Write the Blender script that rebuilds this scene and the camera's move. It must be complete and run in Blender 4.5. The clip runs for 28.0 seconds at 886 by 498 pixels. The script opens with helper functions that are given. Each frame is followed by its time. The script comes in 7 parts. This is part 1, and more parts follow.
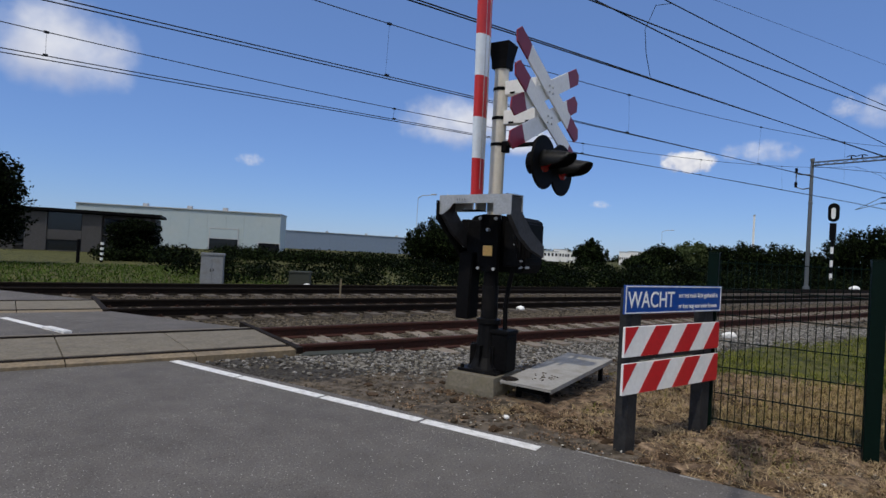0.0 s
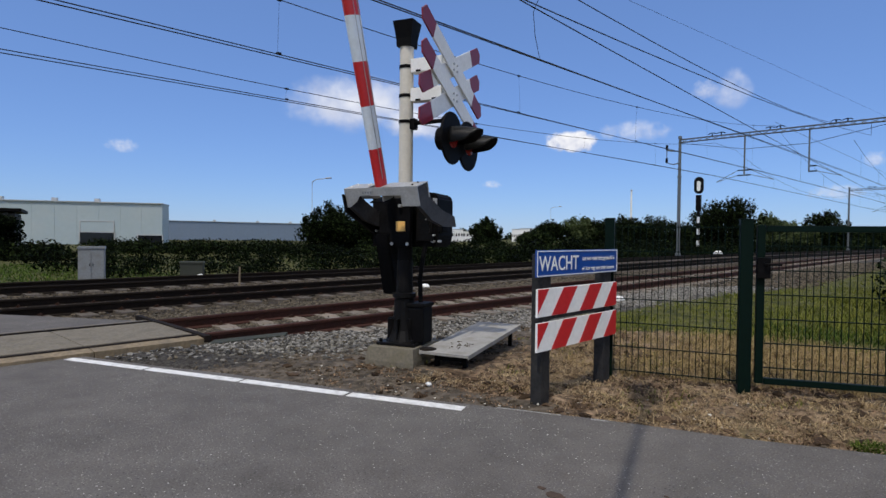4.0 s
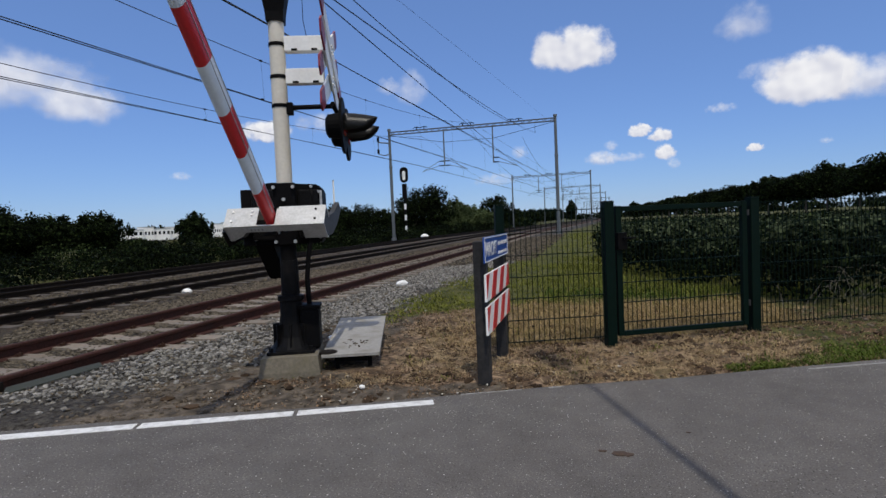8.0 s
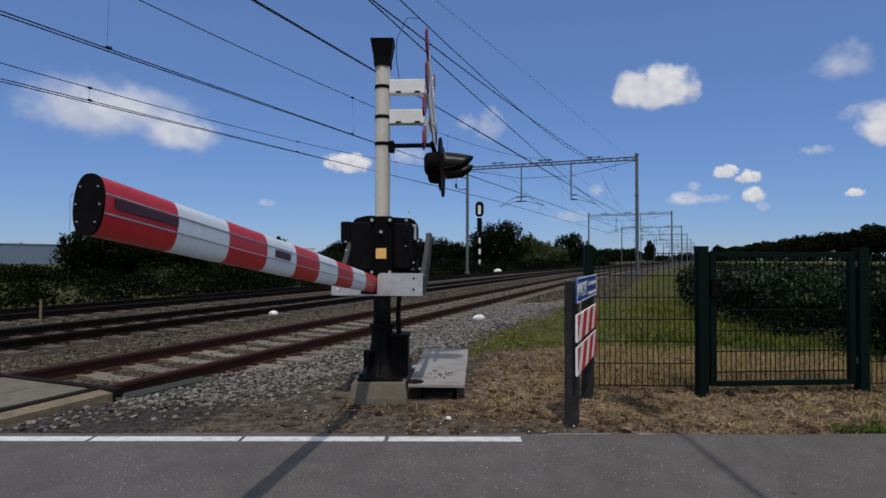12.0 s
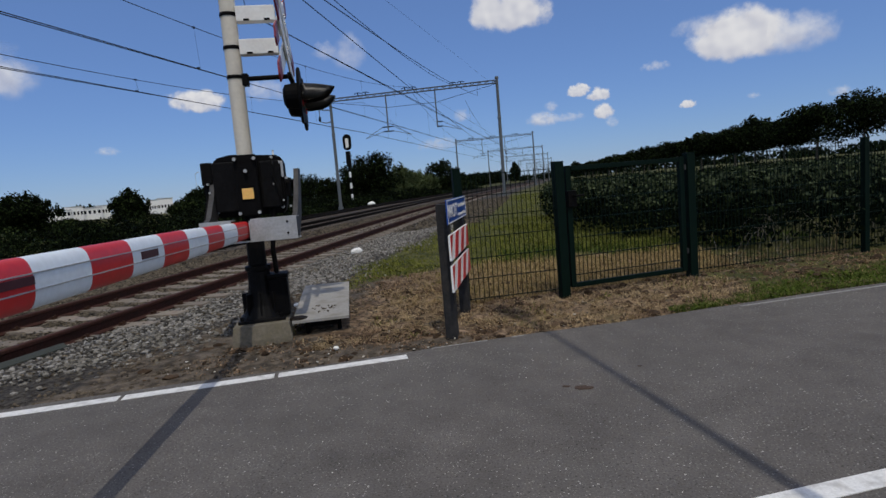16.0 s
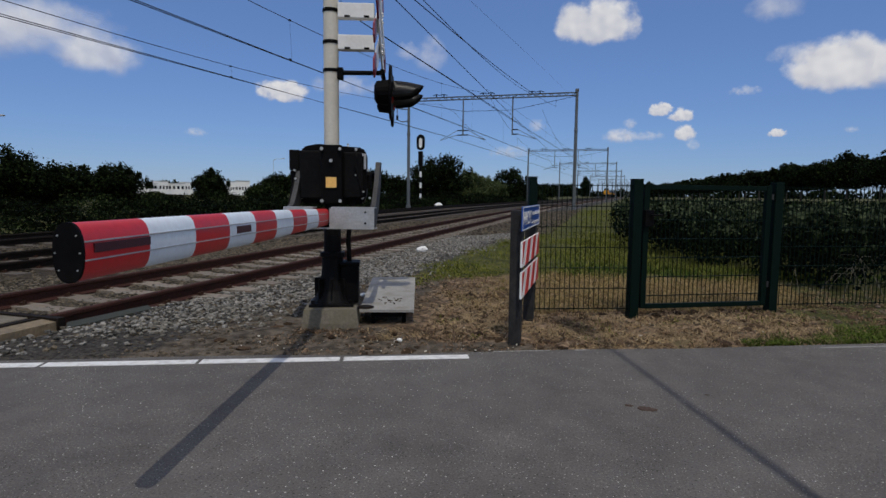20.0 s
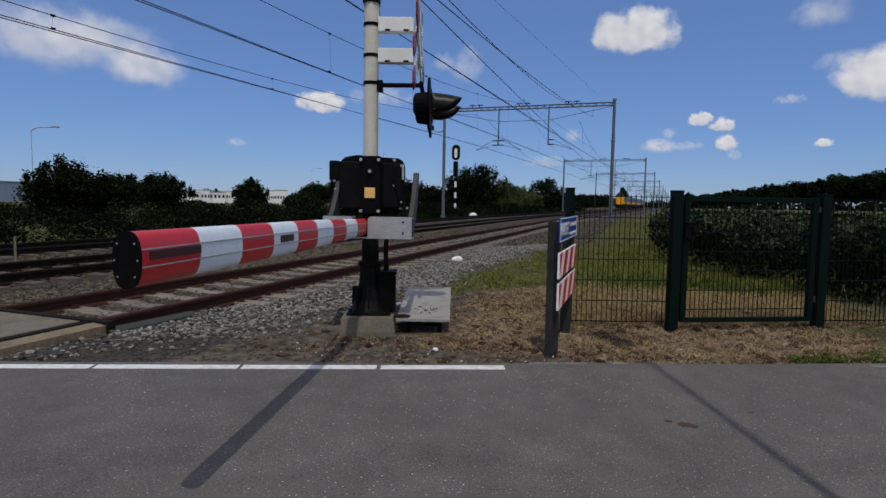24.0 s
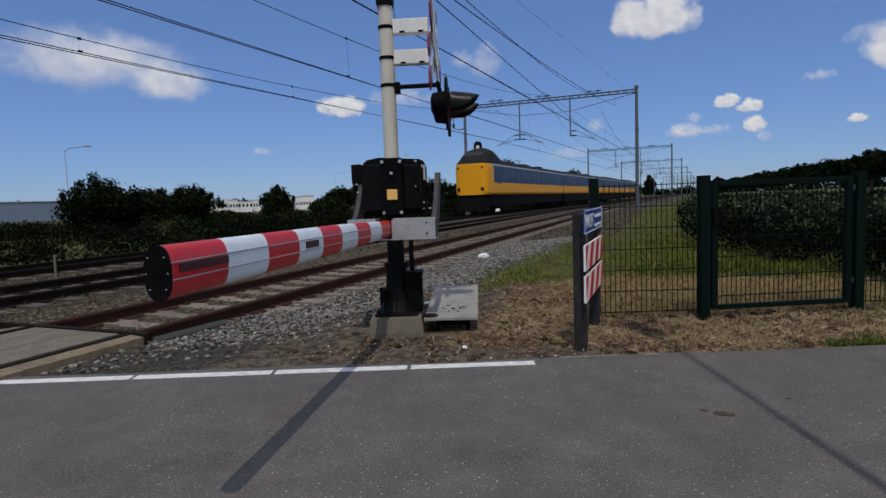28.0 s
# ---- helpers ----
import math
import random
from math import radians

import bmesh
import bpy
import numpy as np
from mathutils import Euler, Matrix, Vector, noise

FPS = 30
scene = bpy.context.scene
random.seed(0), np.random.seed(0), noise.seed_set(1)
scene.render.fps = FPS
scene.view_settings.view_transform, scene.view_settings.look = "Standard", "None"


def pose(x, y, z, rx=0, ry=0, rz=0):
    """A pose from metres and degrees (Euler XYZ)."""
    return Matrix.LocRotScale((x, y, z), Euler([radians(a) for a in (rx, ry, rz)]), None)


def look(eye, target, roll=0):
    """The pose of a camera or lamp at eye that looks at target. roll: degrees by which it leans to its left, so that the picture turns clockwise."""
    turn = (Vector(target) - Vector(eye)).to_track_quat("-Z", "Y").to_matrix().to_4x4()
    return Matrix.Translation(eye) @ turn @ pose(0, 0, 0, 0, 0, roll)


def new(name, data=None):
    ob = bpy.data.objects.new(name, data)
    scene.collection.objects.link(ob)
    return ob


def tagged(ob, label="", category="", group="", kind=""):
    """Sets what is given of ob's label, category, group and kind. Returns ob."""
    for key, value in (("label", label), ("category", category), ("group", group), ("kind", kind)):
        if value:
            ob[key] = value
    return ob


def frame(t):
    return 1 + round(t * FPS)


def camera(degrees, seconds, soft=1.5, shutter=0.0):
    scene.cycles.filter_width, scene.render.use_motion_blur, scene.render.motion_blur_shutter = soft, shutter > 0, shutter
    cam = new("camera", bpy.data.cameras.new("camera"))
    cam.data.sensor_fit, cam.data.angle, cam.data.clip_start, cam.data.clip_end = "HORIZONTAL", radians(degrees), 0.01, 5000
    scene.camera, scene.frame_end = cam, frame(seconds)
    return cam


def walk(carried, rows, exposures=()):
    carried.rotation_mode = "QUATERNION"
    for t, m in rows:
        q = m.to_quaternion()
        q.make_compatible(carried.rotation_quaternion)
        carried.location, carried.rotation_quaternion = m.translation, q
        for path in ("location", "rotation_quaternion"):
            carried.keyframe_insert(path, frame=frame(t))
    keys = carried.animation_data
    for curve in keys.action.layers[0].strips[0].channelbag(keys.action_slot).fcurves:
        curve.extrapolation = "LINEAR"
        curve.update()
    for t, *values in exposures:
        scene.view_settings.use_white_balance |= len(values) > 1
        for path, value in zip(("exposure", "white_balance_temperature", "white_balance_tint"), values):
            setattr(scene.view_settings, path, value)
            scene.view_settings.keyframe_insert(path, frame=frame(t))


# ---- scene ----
cam = camera(74.7, 28.0)
PATH = [
    (0, (6.875, -3.34, 1.315), (5.278, -2.136, 1.323), 3.1),
    (0.5, (6.886, -3.403, 1.285), (5.36, -2.11, 1.296), 1.0),
    (1, (6.884, -3.464, 1.261), (5.429, -2.093, 1.248), 1.8),
    (1.5, (6.891, -3.526, 1.248), (5.49, -2.099, 1.209), 0.8),
    (2, (6.9, -3.479, 1.257), (5.491, -2.061, 1.2), 1.8),
    (2.5, (6.899, -3.505, 1.264), (5.536, -2.043, 1.207), 1.9),
    (4.5, (6.799, -3.57, 1.235), (5.453, -2.092, 1.204), 0.0),
    (5, (6.569, -3.694, 1.258), (5.343, -2.116, 1.2), 0.0),
    (5.5, (6.253, -3.898, 1.254), (4.938, -2.392, 1.213), 0.9),
    (6, (5.94, -4.01, 1.24), (4.711, -2.433, 1.209), -0.2),
    (6.5, (5.731, -4.096, 1.233), (4.931, -2.265, 1.155), -0.9),
    (7, (5.507, -4.159, 1.268), (4.857, -2.269, 1.206), -0.6),
    (7.5, (5.354, -4.194, 1.279), (4.812, -2.269, 1.26), 0.1),
    (8, (5.246, -4.305, 1.272), (4.758, -2.367, 1.184), -2.5),
    (8.5, (5.193, -4.395, 1.261), (4.655, -2.47, 1.173), -1.3),
    (9, (5.194, -4.395, 1.274), (4.614, -2.482, 1.219), -0.7),
    (9.5, (5.177, -4.398, 1.282), (4.564, -2.495, 1.255), 0.4),
    (10, (5.172, -4.404, 1.282), (4.551, -2.503, 1.243), 1.0),
    (10.5, (5.172, -4.399, 1.282), (4.543, -2.502, 1.222), 1.6),
    (11, (5.168, -4.427, 1.268), (4.401, -2.582, 1.185), 1.7),
    (11.5, (5.145, -4.456, 1.285), (4.398, -2.601, 1.313), 0.8),
    (13.5, (5.087, -4.504, 1.305), (4.531, -2.583, 1.305), 0.7),
    (14, (5.176, -4.475, 1.285), (4.96, -2.489, 1.184), -1.9),
    (14.5, (5.16, -4.511, 1.278), (4.921, -2.529, 1.165), -5.3),
    (15, (5.171, -4.534, 1.26), (4.926, -2.554, 1.112), -3.3),
    (15.5, (5.171, -4.541, 1.249), (4.984, -2.564, 1.009), -4.1),
    (16, (5.157, -4.567, 1.269), (4.841, -2.604, 1.053), -4.8),
    (16.5, (5.125, -4.591, 1.259), (4.786, -2.636, 1.006), -2.5),
    (17, (5.112, -4.602, 1.273), (4.718, -2.649, 1.098), 0.8),
    (17.5, (5.128, -4.606, 1.259), (4.625, -2.671, 1.196), 1.5),
    (18, (5.144, -4.603, 1.241), (4.634, -2.676, 1.086), 1.0),
    (18.5, (5.101, -4.624, 1.261), (4.58, -2.7, 1.095), -0.9),
    (19, (5.092, -4.634, 1.255), (4.632, -2.698, 1.062), -0.4),
    (19.5, (5.095, -4.627, 1.262), (4.632, -2.691, 1.072), -1.5),
    (20, (5.082, -4.644, 1.253), (4.561, -2.722, 1.062), 0.6),
    (20.5, (5.081, -4.651, 1.257), (4.482, -2.75, 1.091), -1.8),
    (21, (5.084, -4.632, 1.267), (4.524, -2.719, 1.1), -0.2),
    (21.5, (5.093, -4.651, 1.258), (4.525, -2.74, 1.105), -0.0),
    (23.5, (5.08, -4.678, 1.258), (4.46, -2.786, 1.065), 0.4),
    (24, (5.067, -4.677, 1.26), (4.433, -2.787, 1.101), 0.9),
    (24.5, (5.079, -4.667, 1.268), (4.474, -2.767, 1.116), -0.2),
    (25, (5.079, -4.666, 1.255), (4.513, -2.754, 1.103), 0.9),
    (25.5, (5.085, -4.65, 1.26), (4.566, -2.726, 1.086), 0.0),
    (26, (5.078, -4.65, 1.27), (4.515, -2.741, 1.076), 0.4),
    (26.5, (5.096, -4.646, 1.275), (4.54, -2.73, 1.129), 0.4),
    (27, (5.104, -4.645, 1.262), (4.524, -2.735, 1.144), -1.1),
    (27.5, (5.106, -4.66, 1.267), (4.493, -2.762, 1.113), -1.5),
    (28, (5.089, -4.681, 1.265), (4.368, -2.822, 1.1), -2.1),
]
walk(cam, [(t, look(eye, target, roll)) for t, eye, target, roll in PATH], [(0.0, -0.1), (1.0, 0.0), (2.0, 0.12), (5.0, -0.02), (6.0, -0.12), (8.0, -0.04), (9.0, -0.16), (11.0, -0.25), (14.0, -0.44), (17.0, -0.32), (19.0, -0.38), (21.0, -0.38), (28.0, -0.37)])

# ---- light ----
SUN_AZ, SUN_EL = radians(156.0), radians(60.5)      # clockwise from +y, and height
SUN_DIR = Vector((math.sin(SUN_AZ) * math.cos(SUN_EL), math.cos(SUN_AZ) * math.cos(SUN_EL), math.sin(SUN_EL)))
world = bpy.data.worlds.new("sky")
scene.world = world
world.use_nodes = True
wn = world.node_tree
sky = wn.nodes.new("ShaderNodeTexSky")
sky.sky_type, sky.sun_disc, sky.sun_elevation, sky.sun_rotation = "NISHITA", False, SUN_EL, SUN_AZ
sky.air_density, sky.dust_density, sky.ozone_density = 1.0, 0.1, 3.0
tint = wn.nodes.new("ShaderNodeMixRGB")
tint.blend_type = "MULTIPLY"
tint.inputs[0].default_value, tint.inputs[2].default_value = 1.0, (0.71, 0.895, 1.32, 1)
wn.links.new(sky.outputs[0], tint.inputs[1])
haze = wn.nodes.new("ShaderNodeMixRGB")      # thin even haze that levels the sky from horizon to zenith
haze.inputs[0].default_value, haze.inputs[2].default_value = 0.42, (1.98, 3.46, 6.85, 1)
wn.links.new(tint.outputs[0], haze.inputs[1])
wn.links.new(haze.outputs[0], wn.nodes["Background"].inputs[0])
wn.nodes["Background"].inputs[1].default_value = 0.096
sun = new("sun", bpy.data.lights.new("sun", "SUN"))
sun.data.energy, sun.data.angle, sun.data.color = 2.3, radians(0.5), (1.0, 0.93, 0.82)
sun.matrix_world = look((0, 0, 30), Vector((0, 0, 30)) - SUN_DIR)

# ---- materials ----
def mat(name, colour, rough=0.6, metal=0.0, grain=0.0, scale=8.0, dirt=0.0, dirt_colour=(0.08, 0.07, 0.06), bump=0.0, spread=0.0, detail=None, spec=0.5):
    """A surface with a fine grain, larger stains of dirt_colour and a fine relief, in object space."""
    m = bpy.data.materials.new(name)
    m.use_nodes = True
    nt = m.node_tree
    b = nt.nodes["Principled BSDF"]
    b.inputs["Roughness"].default_value, b.inputs["Metallic"].default_value = rough, metal
    b.inputs["Specular IOR Level"].default_value = spec
    co = nt.nodes.new("ShaderNodeTexCoord")
    def noise_at(s, d=4.0):
        n = nt.nodes.new("ShaderNodeTexNoise")
        n.inputs["Scale"].default_value, n.inputs["Detail"].default_value = s, d
        nt.links.new(co.outputs["Object"], n.inputs["Vector"])
        return n
    fine = noise_at(scale * 6)
    ramp = nt.nodes.new("ShaderNodeValToRGB")
    lo, hi = (tuple(max(0.0, c * k) for c in colour) + (1,) for k in (1 - grain, 1 + grain))
    ramp.color_ramp.elements[0].color, ramp.color_ramp.elements[1].color = lo, hi
    ramp.color_ramp.elements[0].position, ramp.color_ramp.elements[1].position = 0.3, 0.7
    nt.links.new(fine.outputs[0], ramp.inputs[0])
    out = ramp.outputs[0]
    if dirt > 0:
        wide = noise_at(scale, 6.0)
        r2 = nt.nodes.new("ShaderNodeValToRGB")
        r2.color_ramp.elements[0].position, r2.color_ramp.elements[1].position = 0.48, 0.72
        r2.color_ramp.elements[1].color = (dirt, dirt, dirt, 1)
        nt.links.new(wide.outputs[0], r2.inputs[0])
        mix = nt.nodes.new("ShaderNodeMixRGB")
        mix.inputs[2].default_value = (*dirt_colour, 1)
        nt.links.new(r2.outputs[0], mix.inputs[0])
        nt.links.new(out, mix.inputs[1])
        out = mix.outputs[0]
    if spread > 0:
        info = nt.nodes.new("ShaderNodeObjectInfo" if detail == "object" else "ShaderNodeNewGeometry")
        pick = info.outputs["Random" if detail == "object" else "Random Per Island"]
        mr = nt.nodes.new("ShaderNodeMapRange")
        mr.inputs["To Min"].default_value, mr.inputs["To Max"].default_value = 1 - spread, 1 + spread
        nt.links.new(pick, mr.inputs["Value"])
        mul = nt.nodes.new("ShaderNodeMixRGB")
        mul.blend_type = "MULTIPLY"
        mul.inputs[0].default_value = 1.0
        nt.links.new(out, mul.inputs[1])
        nt.links.new(mr.outputs[0], mul.inputs[2])
        out = mul.outputs[0]
    nt.links.new(out, b.inputs["Base Color"])
    if bump > 0:
        bp = nt.nodes.new("ShaderNodeBump")
        bp.inputs["Strength"].default_value, bp.inputs["Distance"].default_value = bump, 0.01
        nt.links.new(fine.outputs[0], bp.inputs["Height"])
        nt.links.new(bp.outputs[0], b.inputs["Normal"])
    return m


def leaf_mat(name, a, b_, few_bright=False):
    """Leaves: two greens by island, with a little light let through; few_bright: most near the first green."""
    m = bpy.data.materials.new(name)
    m.use_nodes = True
    nt = m.node_tree
    b = nt.nodes["Principled BSDF"]
    b.inputs["Roughness"].default_value = 0.7
    b.inputs["Specular IOR Level"].default_value = 0.03
    geo = nt.nodes.new("ShaderNodeNewGeometry")
    ramp = nt.nodes.new("ShaderNodeValToRGB")
    ramp.color_ramp.elements[0].color, ramp.color_ramp.elements[1].color = (*a, 1), (*b_, 1)
    if few_bright:
        mid = ramp.color_ramp.elements.new(0.72)
        mid.color = (*(p + (q - p) * 0.14 for p, q in zip(a, b_)), 1)
    nt.links.new(geo.outputs["Random Per Island"], ramp.inputs[0])
    nt.links.new(ramp.outputs[0], b.inputs["Base Color"])
    tr = nt.nodes.new("ShaderNodeBsdfTranslucent")
    nt.links.new(ramp.outputs[0], tr.inputs[0])
    mx = nt.nodes.new("ShaderNodeMixShader")
    mx.inputs[0].default_value = 0.1
    nt.links.new(b.outputs[0], mx.inputs[1])
    nt.links.new(tr.outputs[0], mx.inputs[2])
    nt.links.new(mx.outputs[0], nt.nodes["Material Output"].inputs[0])
    return m


def road_mat():
    """Worn asphalt: dark binder, pale chips, wheel-worn bands and old stains."""
    m = mat("asphalt", (0.101, 0.093, 0.086), 0.85, grain=0.14, scale=0.7, dirt=0.3, dirt_colour=(0.135, 0.13, 0.12), bump=0.0, spec=0.25)
    nt = m.node_tree
    b = nt.nodes["Principled BSDF"]
    was = b.inputs["Base Color"].links[0].from_socket
    co = next(n for n in nt.nodes if n.type == "TEX_COORD")
    out = was
    height = None
    for size, lim, tone, amount in ((24.0, 0.115, (0.60, 0.58, 0.54), 0.95), (40.0, 0.18, (0.50, 0.48, 0.45), 0.9), (62.0, 0.24, (0.34, 0.32, 0.30), 0.8), (95.0, 0.30, (0.28, 0.27, 0.25), 0.75), (80.0, 0.34, (0.028, 0.026, 0.024), 0.85), (45.0, 0.26, (0.032, 0.030, 0.028), 0.85)):
        v = nt.nodes.new("ShaderNodeTexVoronoi")
        v.inputs["Scale"].default_value, v.inputs["Randomness"].default_value = size, 1.0
        nt.links.new(co.outputs["Object"], v.inputs["Vector"])
        r = nt.nodes.new("ShaderNodeValToRGB")
        r.color_ramp.elements[0].position, r.color_ramp.elements[1].position = lim * 0.8, lim
        r.color_ramp.elements[0].color, r.color_ramp.elements[1].color = (1, 1, 1, 1), (0, 0, 0, 1)
        nt.links.new(v.outputs["Distance"], r.inputs[0])
        pick = nt.nodes.new("ShaderNodeMath")
        pick.operation = "GREATER_THAN"
        pick.inputs[1].default_value = 0.72
        sep = nt.nodes.new("ShaderNodeSeparateColor")
        nt.links.new(v.outputs["Color"], sep.inputs[0])
        nt.links.new(sep.outputs[0], pick.inputs[0])
        f = nt.nodes.new("ShaderNodeMath")
        f.operation = "MULTIPLY"
        nt.links.new(r.outputs[0], f.inputs[0])
        nt.links.new(pick.outputs[0], f.inputs[1])
        dense = nt.nodes.new("ShaderNodeTexNoise")
        dense.inputs["Scale"].default_value, dense.inputs["Detail"].default_value = 0.55 + size * 0.004, 5.0
        nt.links.new(co.outputs["Object"], dense.inputs["Vector"])
        often = nt.nodes.new("ShaderNodeMapRange")
        often.inputs["From Min"].default_value, often.inputs["From Max"].default_value = 0.36, 0.62
        often.inputs["To Max"].default_value = amount
        nt.links.new(dense.outputs[0], often.inputs["Value"])
        g = nt.nodes.new("ShaderNodeMath")
        g.operation = "MULTIPLY"
        nt.links.new(often.outputs[0], g.inputs[1])
        nt.links.new(f.outputs[0], g.inputs[0])
        mix = nt.nodes.new("ShaderNodeMixRGB")
        mix.inputs[2].default_value = (*tone, 1)
        nt.links.new(g.outputs[0], mix.inputs[0])
        nt.links.new(out, mix.inputs[1])
        out = mix.outputs[0]
        height = height or v.outputs["Distance"]
    # fine grit all over, and paler dusty reaches
    for size, lo, hi in ((95.0, 0.74, 1.27), (1.6, 0.92, 1.10)):
        grit = nt.nodes.new("ShaderNodeTexNoise")
        grit.inputs["Scale"].default_value, grit.inputs["Detail"].default_value = size, 3.0
        nt.links.new(co.outputs["Object"], grit.inputs["Vector"])
        tone = nt.nodes.new("ShaderNodeMapRange")
        tone.inputs["From Min"].default_value, tone.inputs["From Max"].default_value = 0.3, 0.7
        tone.inputs["To Min"].default_value, tone.inputs["To Max"].default_value = lo, hi
        nt.links.new(grit.outputs[0], tone.inputs["Value"])
        mul = nt.nodes.new("ShaderNodeMixRGB")
        mul.blend_type = "MULTIPLY"
        mul.inputs[0].default_value = 1.0
        nt.links.new(out, mul.inputs[1])
        nt.links.new(tone.outputs[0], mul.inputs[2])
        out = mul.outputs[0]
    nt.links.new(out, b.inputs["Base Color"])
    bp = nt.nodes.new("ShaderNodeBump")
    bp.inputs["Strength"].default_value, bp.inputs["Distance"].default_value = 0.6, 0.004
    nt.links.new(height, bp.inputs["Height"])
    nt.links.new(bp.outputs[0], b.inputs["Normal"])
    return m


M_ROAD = road_mat()
M_LINE = mat("road_paint", (0.72, 0.72, 0.70), 0.6, grain=0.12, scale=14, dirt=0.6, dirt_colour=(0.3, 0.29, 0.27), bump=0.2)
M_PANEL = mat("crossing_concrete", (0.17, 0.152, 0.12), 0.9, grain=0.2, scale=5, dirt=0.6, dirt_colour=(0.11, 0.1, 0.08), bump=0.3, spec=0.15)
M_TIMBER = mat("edge_timber", (0.20, 0.155, 0.095), 0.85, grain=0.3, scale=4, dirt=0.6, dirt_colour=(0.10, 0.085, 0.065), bump=0.3)
M_RUST = mat("rail_rust", (0.048, 0.019, 0.014), 0.85, grain=0.35, scale=8, dirt=0.85, dirt_colour=(0.035, 0.02, 0.015), bump=0.2, spec=0.2)
M_RUST2 = mat("dark_rail", (0.013, 0.010, 0.008), 0.85, grain=0.3, scale=8, dirt=0.6, dirt_colour=(0.02, 0.014, 0.010), bump=0.2, spec=0.1)
M_CLIP = mat("rusty_clip", (0.045, 0.022, 0.014), 0.85, grain=0.35, scale=20, dirt=0.5, dirt_colour=(0.015, 0.010, 0.008), spec=0.2)
M_SHINE = mat("rail_head", (0.035, 0.029, 0.024), 0.6, 0.2, grain=0.3, scale=5)
M_SLEEPER2 = mat("dark_sleeper_concrete", (0.085, 0.072, 0.058), 0.9, grain=0.2, scale=5, dirt=0.7, dirt_colour=(0.10, 0.075, 0.055), bump=0.3, spread=0.2, detail="object")
M_SLEEPER = mat("sleeper_concrete", (0.185, 0.160, 0.128), 0.9, grain=0.2, scale=5, dirt=0.7, dirt_colour=(0.17, 0.12, 0.09), bump=0.3, spread=0.2, detail="object")
M_STONE = mat("ballast_stone", (0.165, 0.158, 0.143), 0.9, grain=0.4, scale=10, spread=0.8, bump=0.4, spec=0.15)
M_STONE1 = mat("single_ballast_stone", (0.140, 0.132, 0.114), 0.9, grain=0.35, scale=1.2, spread=0.55, detail="object", bump=0.2, spec=0.15)
M_STONE2 = mat("brown_ballast_stone", (0.075, 0.062, 0.044), 0.9, grain=0.3, scale=10, spread=0.7, bump=0.4, spec=0.2)
M_STONE3 = mat("olive_ballast_stone", (0.096, 0.081, 0.059), 0.9, grain=0.4, scale=10, spread=0.7, bump=0.4, spec=0.15)
M_CLOD = mat("soil_clod", (0.105, 0.086, 0.064), 0.95, grain=0.3, scale=12, spread=0.5, bump=0.4, spec=0.1)
M_BLACK = mat("black_paint", (0.004, 0.004, 0.0045), 0.6, grain=0.3, scale=6, dirt=0.4, dirt_colour=(0.011, 0.01, 0.0095), bump=0.1, spec=0.06)
M_IRON = mat("cast_iron_paint", (0.005, 0.005, 0.0055), 0.5, grain=0.4, scale=6, dirt=0.5, dirt_colour=(0.016, 0.014, 0.013), bump=0.15, spec=0.09)
M_MAST = mat("mast_paint", (0.62, 0.59, 0.51), 0.6, grain=0.05, scale=5, dirt=0.35, dirt_colour=(0.42, 0.38, 0.32), bump=0.05)
M_GALV = mat("galvanised_steel", (0.48, 0.49, 0.49), 0.5, 0.55, grain=0.12, scale=8, dirt=0.5, dirt_colour=(0.33, 0.33, 0.32), bump=0.1)
M_SIDEARM = mat("worn_grey_steel", (0.055, 0.055, 0.057), 0.6, 0.2, grain=0.2, scale=6, dirt=0.6, dirt_colour=(0.02, 0.018, 0.017), spec=0.3)
M_VISOR = mat("visor_black", (0.012, 0.012, 0.012), 0.38, grain=0.3, scale=8, dirt=0.4, dirt_colour=(0.03, 0.03, 0.03), spec=0.45)
M_PLATE = mat("weathered_plate", (0.30, 0.292, 0.27), 0.85, 0.0, grain=0.10, scale=6, dirt=0.7, dirt_colour=(0.20, 0.18, 0.145), bump=0.1, spec=0.3)
M_WHITE = mat("white_paint", (0.83, 0.83, 0.80), 0.45, grain=0.05, scale=6, dirt=0.25, dirt_colour=(0.58, 0.56, 0.52))
M_BOOMWHITE = mat("bluish_white_film", (0.70, 0.775, 0.84), 0.4, grain=0.05, scale=6, dirt=0.25, dirt_colour=(0.52, 0.56, 0.6))
M_WORN = mat("worn_road_paint", (0.27, 0.265, 0.25), 0.8, grain=0.5, scale=18, dirt=0.8, dirt_colour=(0.11, 0.108, 0.10), bump=0.2)
M_RED = mat("red_film", (0.53, 0.018, 0.022), 0.4, grain=0.08, scale=6, dirt=0.2, dirt_colour=(0.42, 0.03, 0.025))
M_DKRED = mat("dark_red_film", (0.20, 0.008, 0.022), 0.45, grain=0.1, scale=6)
M_BLUE = mat("blue_enamel", (0.008, 0.062, 0.30), 0.35, grain=0.08, scale=6)
M_ORANGE = mat("orange_plate", (0.85, 0.50, 0.14), 0.5, grain=0.1)
M_GREENP = mat("green_powder_coat", (0.0018, 0.0085, 0.006), 0.55, grain=0.1, scale=6, spec=0.08)
M_WIRE = mat("catenary_wire", (0.015, 0.018, 0.022), 0.6, 0.3, spec=0.2)
M_POST = mat("dark_timber_post", (0.020, 0.020, 0.021), 0.75, grain=0.25, scale=8, dirt=0.4, dirt_colour=(0.06, 0.056, 0.052), bump=0.3, spec=0.25)
